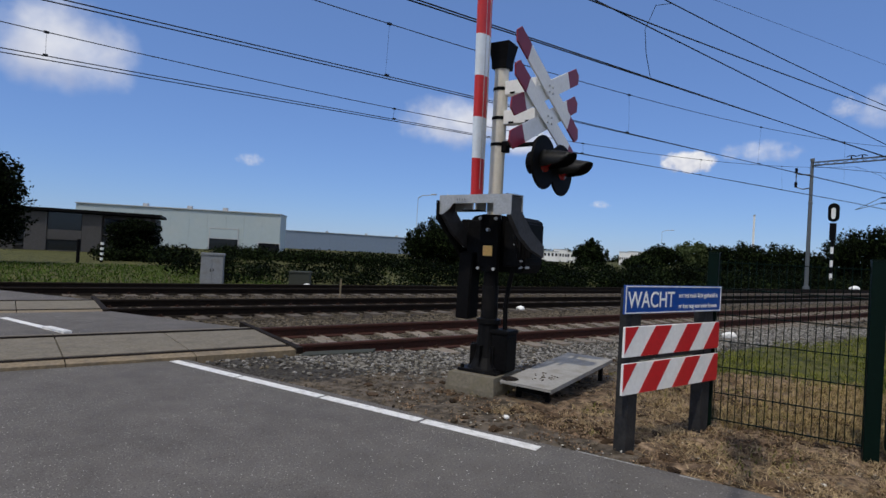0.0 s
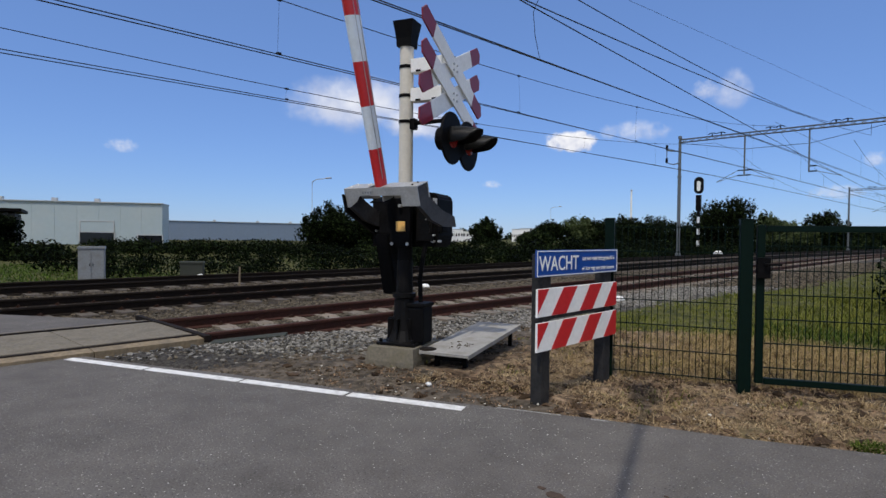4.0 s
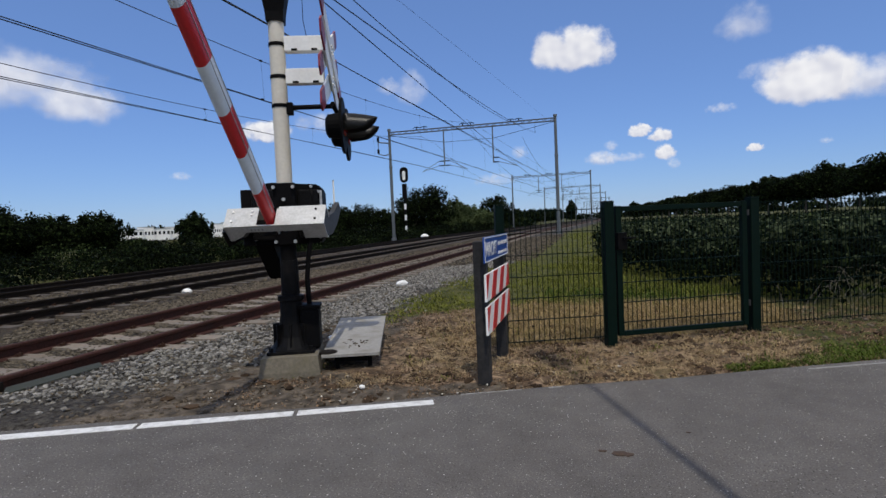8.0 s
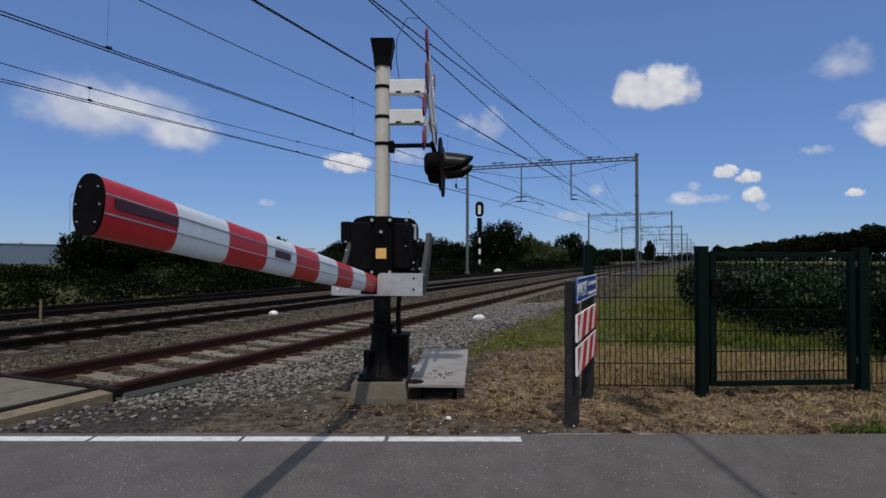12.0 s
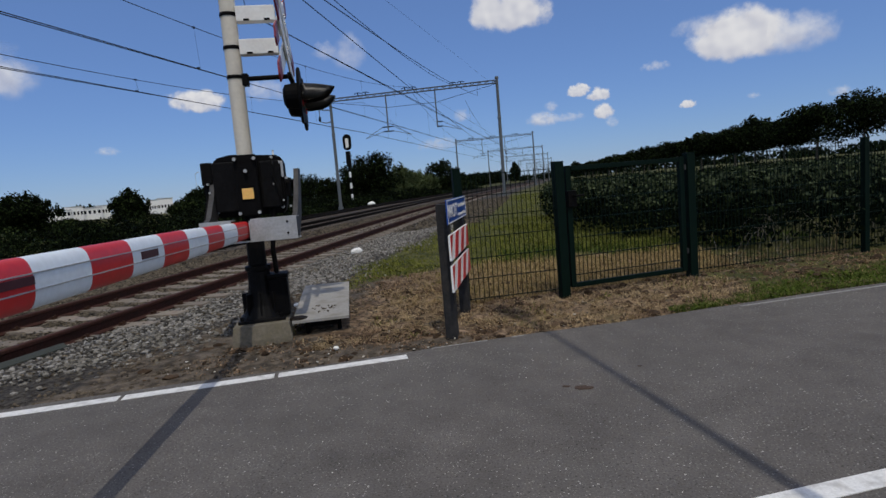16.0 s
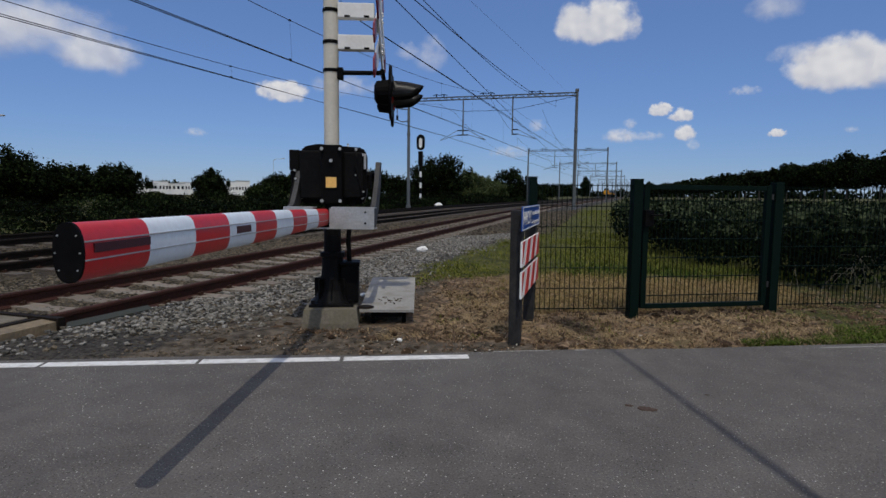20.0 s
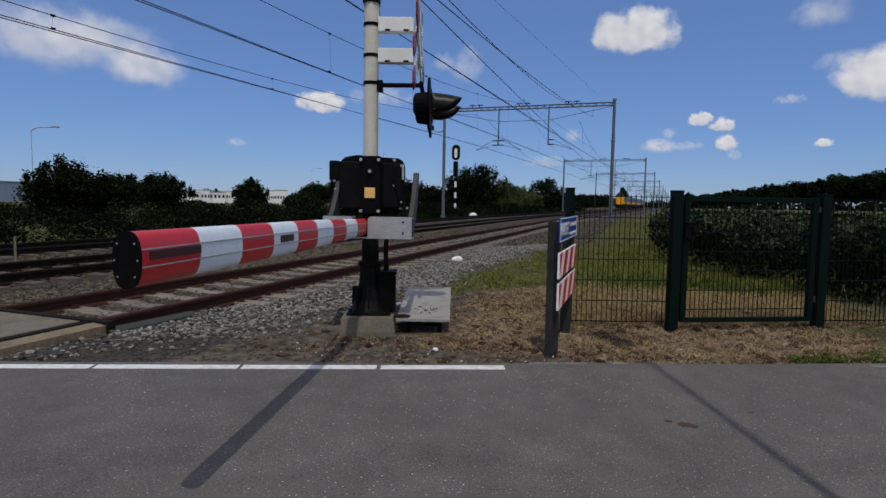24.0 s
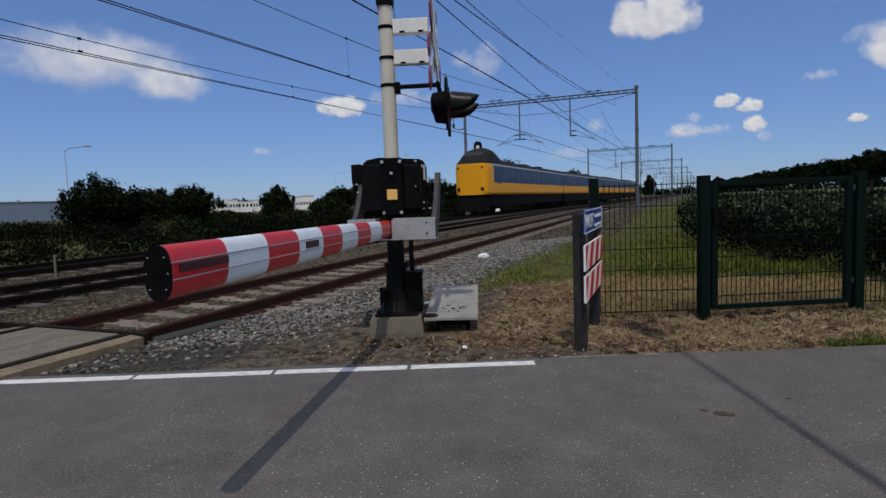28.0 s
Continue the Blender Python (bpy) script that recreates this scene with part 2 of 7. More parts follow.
M_CONC = mat("grey_concrete", (0.145, 0.128, 0.095), 0.9, grain=0.2, scale=6, dirt=0.8, dirt_colour=(0.13, 0.115, 0.07), bump=0.4)
M_CABINET = mat("cabinet_grey", (0.20, 0.215, 0.225), 0.7, grain=0.15, scale=3, dirt=0.8, dirt_colour=(0.16, 0.16, 0.15))
M_HALL = mat("hall_cladding", (0.36, 0.43, 0.45), 0.6, grain=0.03, scale=0.2, dirt=0.2, dirt_colour=(0.5, 0.5, 0.46))
M_HALL2 = mat("grey_cladding", (0.18, 0.235, 0.31), 0.6, grain=0.04, scale=0.2)
M_DARKWALL = mat("dark_brick", (0.035, 0.033, 0.033), 0.8, grain=0.2, scale=2)
M_STEEL = mat("grey_portal_steel", (0.105, 0.12, 0.13), 0.6, 0.2, grain=0.15, scale=2)
M_GREENHOUSE = mat("greenhouse_glass", (0.22, 0.23, 0.23), 0.4)
# pale render, its colour darkened for the shade under the roof overhang
M_SHADEDWALL = mat("shaded_light_render", (0.055, 0.053, 0.053), 0.8, grain=0.1, scale=1)
M_GLASS = mat("dark_window", (0.01, 0.012, 0.015), 0.1)
M_BARK = mat("bark", (0.06, 0.05, 0.04), 0.9, grain=0.3, scale=6, bump=0.5)
M_LEAF = leaf_mat("leaves_dark", (0.0015, 0.0035, 0.0012), (0.032, 0.048, 0.015), True)
M_LEAF2 = leaf_mat("leaves_mid", (0.003, 0.007, 0.002), (0.050, 0.070, 0.024), True)
# paler copy for the thicket's tops: sun put into the leaf colour
M_SUNTIPS = leaf_mat("leaves_sunlit_tops", (0.010, 0.018, 0.007), (0.095, 0.118, 0.062))
M_LEAF3 = leaf_mat("leaves_light", (0.022, 0.036, 0.012), (0.10, 0.125, 0.055))
M_DRY = leaf_mat("dry_straw", (0.12, 0.08, 0.042), (0.62, 0.46, 0.25))
M_STUBBLE = leaf_mat("golden_stubble", (0.11, 0.082, 0.036), (0.45, 0.335, 0.155))
M_MAT = leaf_mat("pale_matted_straw", (0.17, 0.12, 0.065), (0.56, 0.43, 0.25))
M_REFLECTOR = mat("dark_reflector", (0.055, 0.012, 0.018), 0.4, grain=0.2, scale=20)
M_EARTH = mat("dark_earth", (0.060, 0.040, 0.025), 0.95, grain=0.35, scale=14, spread=0.6, bump=0.5, spec=0.1)
M_CANE = mat("dead_cane", (0.20, 0.18, 0.145), 0.8, grain=0.2, scale=20)
M_LITTER = leaf_mat("leaf_litter", (0.042, 0.028, 0.017), (0.34, 0.235, 0.152))
M_GRASS = leaf_mat("green_blades", (0.045, 0.066, 0.010), (0.215, 0.215, 0.045))
M_GRASS2 = leaf_mat("fresh_green_blades", (0.015, 0.036, 0.006), (0.085, 0.13, 0.025))
M_GRASS3 = leaf_mat("bright_green_blades", (0.024, 0.048, 0.008), (0.125, 0.160, 0.032))
# darkest green; in the thicket behind the gate its colour carries the inner shade
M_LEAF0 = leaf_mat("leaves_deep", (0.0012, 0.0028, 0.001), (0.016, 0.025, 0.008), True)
M_TYEL = mat("train_yellow", (0.82, 0.37, 0.006), 0.4, grain=0.03, scale=1, spec=0.25)
M_TBLUE = mat("train_blue", (0.034, 0.058, 0.13), 0.4, grain=0.05, scale=1, spec=0.15)
M_TROOF = mat("train_roof", (0.014, 0.015, 0.016), 0.75, grain=0.2, scale=2, spec=0.2)
M_TWIN = mat("train_window", (0.028, 0.048, 0.11), 0.35, spec=0.2)
M_TDARK = mat("train_underframe", (0.006, 0.006, 0.006), 0.8, grain=0.2, scale=2, spec=0.1)
M_TGREY = mat("train_band", (0.45, 0.47, 0.5), 0.5)
M_LAMPOFF = mat("unlit_lamp_glass", (0.10, 0.018, 0.012), 0.2)
M_KERB = mat("mossy_steel_strip", (0.042, 0.046, 0.038), 0.85, grain=0.2, scale=8, dirt=0.7, dirt_colour=(0.04, 0.045, 0.032), bump=0.3, spec=0.2)
M_SMEAR = mat("soil_smear", (0.055, 0.034, 0.022), 0.95, grain=0.3, scale=20)
M_REDLENS = mat("red_lens", (0.25, 0.01, 0.012), 0.15)

# ---- mesh helpers ----
def box(bm, x, y, z, sx, sy, sz, m=None, bev=0.0):
    """A box by its centre and full sizes."""
    r = bmesh.ops.create_cube(bm, size=1.0, matrix=(m or Matrix()) @ Matrix.Translation((x, y, z)) @ Matrix.Diagonal((sx, sy, sz, 1)))
    if bev > 0:
        es = {e for v in r["verts"] for e in v.link_edges}
        bmesh.ops.bevel(bm, geom=list(es), offset=bev, segments=2, affect="EDGES", profile=0.6)


def rod(bm, a, b, r, r2=None, seg=10, caps=True):
    """A round bar from a to b."""
    a, b = Vector(a), Vector(b)
    d = b - a
    m = Matrix.Translation((a + b) / 2) @ d.to_track_quat("Z", "Y").to_matrix().to_4x4()
    bmesh.ops.create_cone(bm, cap_ends=caps, segments=seg, radius1=r, radius2=r if r2 is None else r2, depth=d.length, matrix=m)


def tube(bm, pts, r, seg=5):
    """A bent wire through the points."""
    rings = []
    pts = [Vector(p) for p in pts]
    for i, p in enumerate(pts):
        d = (pts[min(i + 1, len(pts) - 1)] - pts[max(i - 1, 0)]).normalized()
        u = d.cross(Vector((0, 0, 1))).normalized()
        w = u.cross(d)
        rings.append([bm.verts.new(p + r * (math.cos(6.2832 * k / seg) * u + math.sin(6.2832 * k / seg) * w)) for k in range(seg)])
    for a, b in zip(rings, rings[1:]):
        for k in range(seg):
            bm.faces.new((a[k], a[(k + 1) % seg], b[(k + 1) % seg], b[k]))


def prism(bm, pts, a, b, axis="y"):
    """A closed outline in the plane across the axis, drawn from a to b along it."""
    def at(p, v):
        return {"x": (v, p[0], p[1]), "y": (p[0], v, p[1]), "z": (p[0], p[1], v)}[axis]
    lo, hi = ([bm.verts.new(at(p, v)) for p in pts] for v in (a, b))
    n = len(pts)
    for i in range(n):
        bm.faces.new((lo[i], lo[(i + 1) % n], hi[(i + 1) % n], hi[i]))
    bm.faces.new(lo[::-1])
    bm.faces.new(hi)
    bmesh.ops.recalc_face_normals(bm, faces=bm.faces)


def mesh_of(name, bm, material, smooth=False):
    me = bpy.data.meshes.new(name)
    bm.to_mesh(me)
    bm.free()
    for one in material if isinstance(material, (list, tuple)) else [material]:
        me.materials.append(one)
    if smooth:
        for p in me.polygons:
            p.use_smooth = True
    return me


def part(name, bm, material, parent=None, label="", smooth=False):
    ob = new(name, mesh_of(name, bm, material, smooth))
    ob.parent = parent
    return tagged(ob, label)


def piece(name, me, parent, m):
    ob = new(name, me)
    ob.parent = parent
    ob.matrix_basis = m
    return ob


def thing(name, m, label, category, group="", kind=""):
    ob = new(name)
    ob.empty_display_size = 0.2
    ob.matrix_basis = m
    return tagged(ob, label, category, group, kind)


def sheet(name, verts, faces, material, smooth=False):
    me = bpy.data.meshes.new(name)
    me.from_pydata(verts, [], faces)
    me.materials.append(material)
    if smooth:
        for p in me.polygons:
            p.use_smooth = True
    me.update()
    return new(name, me)


ROAD_TURN = 21.2
RAIL_TOP = 0.05
TRACKS = (-0.753, -5.05, -9.35)
GAUGE = 0.7535


def edge_y(x):
    """The road's edge on the railway side."""
    return 0.017 + (x - 4.73) * 0.388


def dry_until(x):
    """How far in from the road the dry, mown grass reaches behind the fence."""
    return np.where(x < 4.4, np.minimum(3.2 + 1.0 * (x - 2.45), 4.5), 4.5 + 0.15 * (x - 4.4))


def smooth_step(a, b, v):
    t = np.clip((v - a) / (b - a), 0, 1)
    return t * t * (3 - 2 * t)


def bend(y):
    """How far the line has swung towards +x: straight at the crossing, a short curve, then straight again."""
    u = np.clip(y - 40.0, 0.0, None)
    return np.where(u < 24.0, 0.00115 * u * u, 0.662 + 0.0552 * (u - 24.0))


def bend_turn(y):
    """The line's turn there, in degrees."""
    return -math.degrees(math.atan(0.0552 * min(1.0, max(0.0, (y - 40.0) / 24.0))))


def ground_z(x, y):
    """The ground's height: track bed, its shoulder, the verge, and the fields that fall away behind."""
    x = x - bend(np.minimum(y, 300.0))
    bed = -0.135 + 0.0 * x
    bed = bed + 0.125 * smooth_step(0.1, 0.4, x) * smooth_step(2.2, 0.2, y) * (y > -3)
    z = np.minimum(bed + 0.115 * smooth_step(0.95, 2.3, x), -0.02)
    z = z - 0.30 * smooth_step(11.3, 15.0, -x)
    verge = smooth_step(2.0, 3.0, x) * smooth_step(0.08, 0.3, y - edge_y(x)) * smooth_step(14, 8, np.hypot(x - 5, y))
    z = z + verge * 0.014 * (np.sin(9 * x + 4 * y) * np.sin(7.3 * y - 3 * x) + 0.7 * np.sin(17 * x - 5 * y) * np.sin(14 * y + 6 * x))
    road = (y < edge_y(x) + 0.06) & (y > edge_y(x) - 5.05)
    z = np.where(road, np.minimum(z, -0.06), z)
    far = smooth_step(30, 120, np.hypot(x, y))
    return z - 0.2 * far * (np.abs(x + 5) > 8)


# ---- ground ----
def axis_steps(lo, hi, fine_lo, fine_hi, step):
    mid = list(np.arange(fine_lo, fine_hi + 1e-6, step))
    out, d, v = [], step, fine_hi
    while v < hi:
        d *= 1.22
        v += d
        out.append(min(v, hi))
    pre, d, v = [], step, fine_lo
    while v > lo:
        d *= 1.22
        v -= d
        pre.append(max(v, lo))
    return np.array(pre[::-1] + mid + out)


def build_ground():
    xs, ys = axis_steps(-2600, 2600, -14, 12, 0.16), axis_steps(-2600, 2600, -3, 16, 0.16)
    gx, gy = np.meshgrid(xs, ys)
    rng = np.random.default_rng(5)
    gz = ground_z(gx, gy)
    near = (np.abs(gx) < 20) & (gy > -12) & (gy < 24)
    gz = gz + near * rng.normal(0, 0.007, gz.shape)
    nx, ny = len(xs), len(ys)
    idx = np.arange(nx * ny).reshape(ny, nx)
    faces = np.stack([idx[:-1, :-1], idx[:-1, 1:], idx[1:, 1:], idx[1:, :-1]], -1).reshape(-1, 4)
    me = bpy.data.meshes.new("ground")
    me.from_pydata(np.stack([gx, gy, gz], -1).reshape(-1, 3).tolist(), [], faces.tolist())
    x, y = gx.ravel(), gy.ravel()
    x = x - bend(np.minimum(y, 300.0))
    shoulder = 1.9 + 0.22 * np.minimum(np.maximum(y, 0), 3) + 0.85 * smooth_step(8, 15, y)
    ballast = 1 - smooth_step(shoulder - 0.6, shoulder, x)
    ballast = ballast * smooth_step(-13.5, -12.0, x) * np.where(y < edge_y(x) - 4.7, smooth_step(3.0, 1.0, x), 1.0)
    green = smooth_step(-0.4, 0.5, y - dry_until(x)) * (x > 1.5) + smooth_step(6.2, 8.2, x) * (y > -0.5) + smooth_step(12.5, 14.0, -x) + (y < edge_y(x) - 4.7) * 1.0 + (np.abs(y) > 60) * 1.0
    straw = smooth_step(2.4, 3.4, x - 0.6 * smooth_step(1.3, 0.5, y - edge_y(x)) - 1.1 * smooth_step(0.55, 0.2, y - edge_y(x)))
    at = me.color_attributes.new("zone", "FLOAT_COLOR", "POINT")
    col = np.stack([np.clip(ballast, 0, 1), np.clip(green, 0, 1) * (1 - np.clip(ballast, 0, 1)), np.clip(straw, 0, 1), np.ones_like(x)], -1)
    at.data.foreach_set("color", col.astype(np.float32).ravel())
    for p in me.polygons:
        p.use_smooth = True
    m = bpy.data.materials.new("ground_cover")
    m.use_nodes = True
    nt = m.node_tree
    b = nt.nodes["Principled BSDF"]
    b.inputs["Roughness"].default_value = 0.95
    b.inputs["Specular IOR Level"].default_value = 0.2
    geo = nt.nodes.new("ShaderNodeNewGeometry")
    attr = nt.nodes.new("ShaderNodeAttribute")
    attr.attribute_name = "zone"
    sep = nt.nodes.new("ShaderNodeSeparateColor")
    nt.links.new(attr.outputs["Color"], sep.inputs[0])
    def nz(s, d=5.0):
        n = nt.nodes.new("ShaderNodeTexNoise")
        n.inputs["Scale"].default_value, n.inputs["Detail"].default_value = s, d
        nt.links.new(geo.outputs["Position"], n.inputs["Vector"])
        return n.outputs[0]
    def ramp(fac, a, c, p0=0.35, p1=0.65):
        r = nt.nodes.new("ShaderNodeValToRGB")
        r.color_ramp.elements[0].color, r.color_ramp.elements[1].color = (*a, 1), (*c, 1)
        r.color_ramp.elements[0].position, r.color_ramp.elements[1].position = p0, p1
        nt.links.new(fac, r.inputs[0])
        return r.outputs[0]
    def mixed(fac, a, c):
        n = nt.nodes.new("ShaderNodeMixRGB")
        nt.links.new(fac, n.inputs[0])
        nt.links.new(a, n.inputs[1])
        nt.links.new(c, n.inputs[2])
        return n.outputs[0]
    def edge(value, wobble):
        a = nt.nodes.new("ShaderNodeMath")
        a.operation = "ADD"
        nt.links.new(value, a.inputs[0])
        s = nt.nodes.new("ShaderNodeMath")
        s.operation = "MULTIPLY_ADD"
        s.inputs[1].default_value, s.inputs[2].default_value = 1.2, -0.6
        nt.links.new(wobble, s.inputs[0])
        nt.links.new(s.outputs[0], a.inputs[1])
        r = nt.nodes.new("ShaderNodeMapRange")
        r.inputs["From Min"].default_value, r.inputs["From Max"].default_value = 0.4, 0.6
        nt.links.new(a.outputs[0], r.inputs["Value"])
        return r.outputs[0]
    soil = ramp(nz(9), (0.038, 0.031, 0.023), (0.145, 0.12, 0.092))
    chaff = ramp(nz(16), (0.032, 0.020, 0.012), (0.33, 0.235, 0.15))
    chaff = mixed(ramp(nz(3.6, 5.0), (0, 0, 0), (1, 1, 1), 0.45, 0.58), chaff, ramp(nz(13), (0.020, 0.013, 0.008), (0.19, 0.13, 0.082)))
    chaff = mixed(ramp(nz(0.9, 4.0), (0, 0, 0), (0.4, 0.4, 0.4), 0.58, 0.68), chaff, ramp(nz(25), (0.05, 0.05, 0.015), (0.22, 0.19, 0.07)))
    straw_c = mixed(edge(sep.outputs[2], nz(5.0)), soil, chaff)
    grass_c = ramp(nz(3), (0.028, 0.033, 0.009), (0.10, 0.098, 0.028))
    px = nt.nodes.new("ShaderNodeSeparateXYZ")
    nt.links.new(geo.outputs["Position"], px.inputs[0])
    side = nt.nodes.new("ShaderNodeMapRange")
    side.inputs["From Min"].default_value, side.inputs["From Max"].default_value = -2.6, 0.3
    nt.links.new(px.outputs[0], side.inputs["Value"])
    stone_c = mixed(side.outputs[0], ramp(nz(30), (0.015, 0.012, 0.009), (0.070, 0.056, 0.040)), ramp(nz(30), (0.014, 0.012, 0.010), (0.075, 0.068, 0.058)))
    out = mixed(edge(sep.outputs[2], nz(2.2)), soil, straw_c)
    out = mixed(edge(sep.outputs[1], nz(1.6)), out, grass_c)
    out = mixed(edge(sep.outputs[0], nz(3.0)), out, stone_c)
    nt.links.new(out, b.inputs["Base Color"])
    bp = nt.nodes.new("ShaderNodeBump")
    bp.inputs["Strength"].default_value, bp.inputs["Distance"].default_value = 0.9, 0.04
    nt.links.new(nz(22), bp.inputs["Height"])
    nt.links.new(bp.outputs[0], b.inputs["Normal"])
    me.materials.append(m)
    tagged(new("ground", me), "verge of dry soil, cut straw, grass and grey ballast", "ground", kind="structure")


build_ground()


# ---- road ----
def strip(name, pts, z, thick, material, label, category, parent=None, kind="structure"):
    bm = bmesh.new()
    prism(bm, pts, z - thick, z, "z")
    ob = part(name, bm, material, parent)
    if parent is None:
        tagged(ob, label, category, kind=kind)
    return ob


def build_road():
    far = 300.0
    w = 4.85
    road = []
    n = [0.25, 0.7, 1.2, 1.8, 2.6, 3.4, 4.2, 5.0, 5.8, 6.6, 7.6, 9, 12, 20, 60, far]
    rng = random.Random(3)
    near = [(x, edge_y(x) + 0.02 * math.sin(x * 5) + rng.uniform(-0.025, 0.025)) for x in n]
    road = near + [(far, edge_y(far) - w), (0.25, edge_y(0.25) - w)]
    strip("road", road, 0.0, 0.12, M_ROAD, "worn grey asphalt road with white edge lines", "road")
    # asphalt between and beyond the tracks
    spans = [(-4.05, -1.75, -1.9, -0.5), (-8.35, -6.05, -3.55, -2.0), (-far, -10.35, edge_y(-far) + 0.75, -3.65)]
    for a, b, ya, yb in spans:
        strip("road", [(a, ya), (b, yb), (b, edge_y(b) - w), (a, edge_y(a) - w)], 0.03, 0.2, M_ROAD, "worn grey asphalt between the crossing panels", "road")
    # edge line dashes, one after the other with narrow joints
    d = Vector((0.932, 0.362))
    start = Vector((4.134, -0.363))
    far_start = Vector((6.88, 0.77))
    def dash(name, a, length, wide=0.10, z=0.004, paint=M_LINE):
        b = a - d * length
        nrm = Vector((-d.y, d.x)) * wide / 2
        bm = bmesh.new()
        prism(bm, [tuple(a + nrm), tuple(b + nrm), tuple(b - nrm), tuple(a - nrm)], -0.01, z, "z")
        tagged(part(name, bm, paint), "white painted edge line on asphalt", "road marking", "edge line dashes", "structure")
    p = start.copy()
    for length in (0.98, 1.04, 1.08, 1.06):
        dash("road_line", p, length - 0.03)
        p -= d * length
    # what is left of the edge line further on, worn thin
    for i in range(12):
        dash("road_line", far_start + d * (i * 2.0 + 2.0), 1.99, 0.022, paint=M_WORN)
    dash("road_line", Vector((5.03, 0.115)), 0.12, 0.016, paint=M_WORN)
    dash("road_line", Vector((4.72, 0.002)), 0.46, 0.012, paint=M_WORN)
    c = Vector((5.77, -2.459))
    for i in range(8):
        dash("road_line", c + d * (i * 3.0 + 3.0), 2.97, 0.10)
    dash("road_line", Vector((-1.75, -2.66)), 0.55, 0.1, 0.06)
    dash("road_line", Vector((-2.30, -2.86)), 1.25, 0.1, 0.036)


def build_stains():
    rng = random.Random(12)
    for x, y, w in STAINS:
        bm = bmesh.new()
        pts = [(x + w * (0.6 + 0.5 * rng.random()) * math.cos(a), y + 0.5 * w * (0.6 + 0.5 * rng.random()) * math.sin(a)) for a in (6.2832 * i / 14 for i in range(14))]
        prism(bm, pts, 0.0, 0.004, "z")
        tagged(part("dirt_smear", bm, M_SMEAR), "dried brown smear of soil on asphalt", "dirt", kind="structure")


def build_crossing():
    """Concrete and timber panels that fill the tracks where the road crosses them."""
    edges = (-0.42, -1.95, -3.6)
    for cx, top in zip(TRACKS, edges):
        base = thing("crossing_deck", pose(cx, 0, 0), "concrete level crossing panels with timber edges between rails", "crossing deck", "crossing decks")
        L = 1.2
        for i in range(6):
            y1 = top - i * L
            bm = bmesh.new()
            box(bm, 0, y1 - L / 2, -0.03, 1.30, L - 0.012, 0.15, bev=0.008)
            part("panel", bm, M_PANEL, base)
            for s in (1, -1):
                bm = bmesh.new()
                w = 0.17
                prism(bm, [(s * 0.83, -0.12), (s * 0.83, 0.045), (s * (0.83 + w), 0.03), (s * (0.83 + w), -0.12)], y1 - L + 0.006, y1 - 0.006, "y")
                part("panel", bm, M_TIMBER if s > 0 else M_PANEL, base)
        bm = bmesh.new()
        prism(bm, [(-1.34, top + 0.01), (1.02, top - 0.06), (1.02, top + 0.02), (-1.34, top + 0.08)], -0.06, 0.062, "z")
        part("end_beam", bm, M_RUST2, base, "dark steel end bar")
        for s in (-1, 1):
            bm = bmesh.new()
            prism(bm, [(s * GAUGE - 0.125, -7.6), (s * GAUGE + 0.072, -7.6), (s * GAUGE + 0.072, top), (s * GAUGE - 0.125, top)], -0.1, 0.036, "z")
            part("flangeway", bm, M_RUST2, base, "dark rubber groove beside the rail")
    strip = thing("edge_strip", pose(0, 0, 0), "mossy grey steel strip lying beside the rail", "steel strip")
    bm = bmesh.new()
    prism(bm, [(0.21, -0.34), (0.43, -0.54), (0.50, 0.44), (0.30, 0.60)], -0.14, -0.004, "z")
    bmesh.ops.bevel(bm, geom=list(bm.edges), offset=0.006, segments=2, affect="EDGES")
    part("strip_body", bm, M_KERB, strip)


# ---- tracks ----
RAIL = [(-0.07, -0.172), (0.07, -0.172), (0.07, -0.158), (0.012, -0.138), (0.010, -0.055), (0.035, -0.040), (0.036, -0.012), (0.026, 0.0),
        (-0.026, 0.0), (-0.036, -0.012), (-0.035, -0.040), (-0.010, -0.055), (-0.012, -0.138), (-0.07, -0.158)]


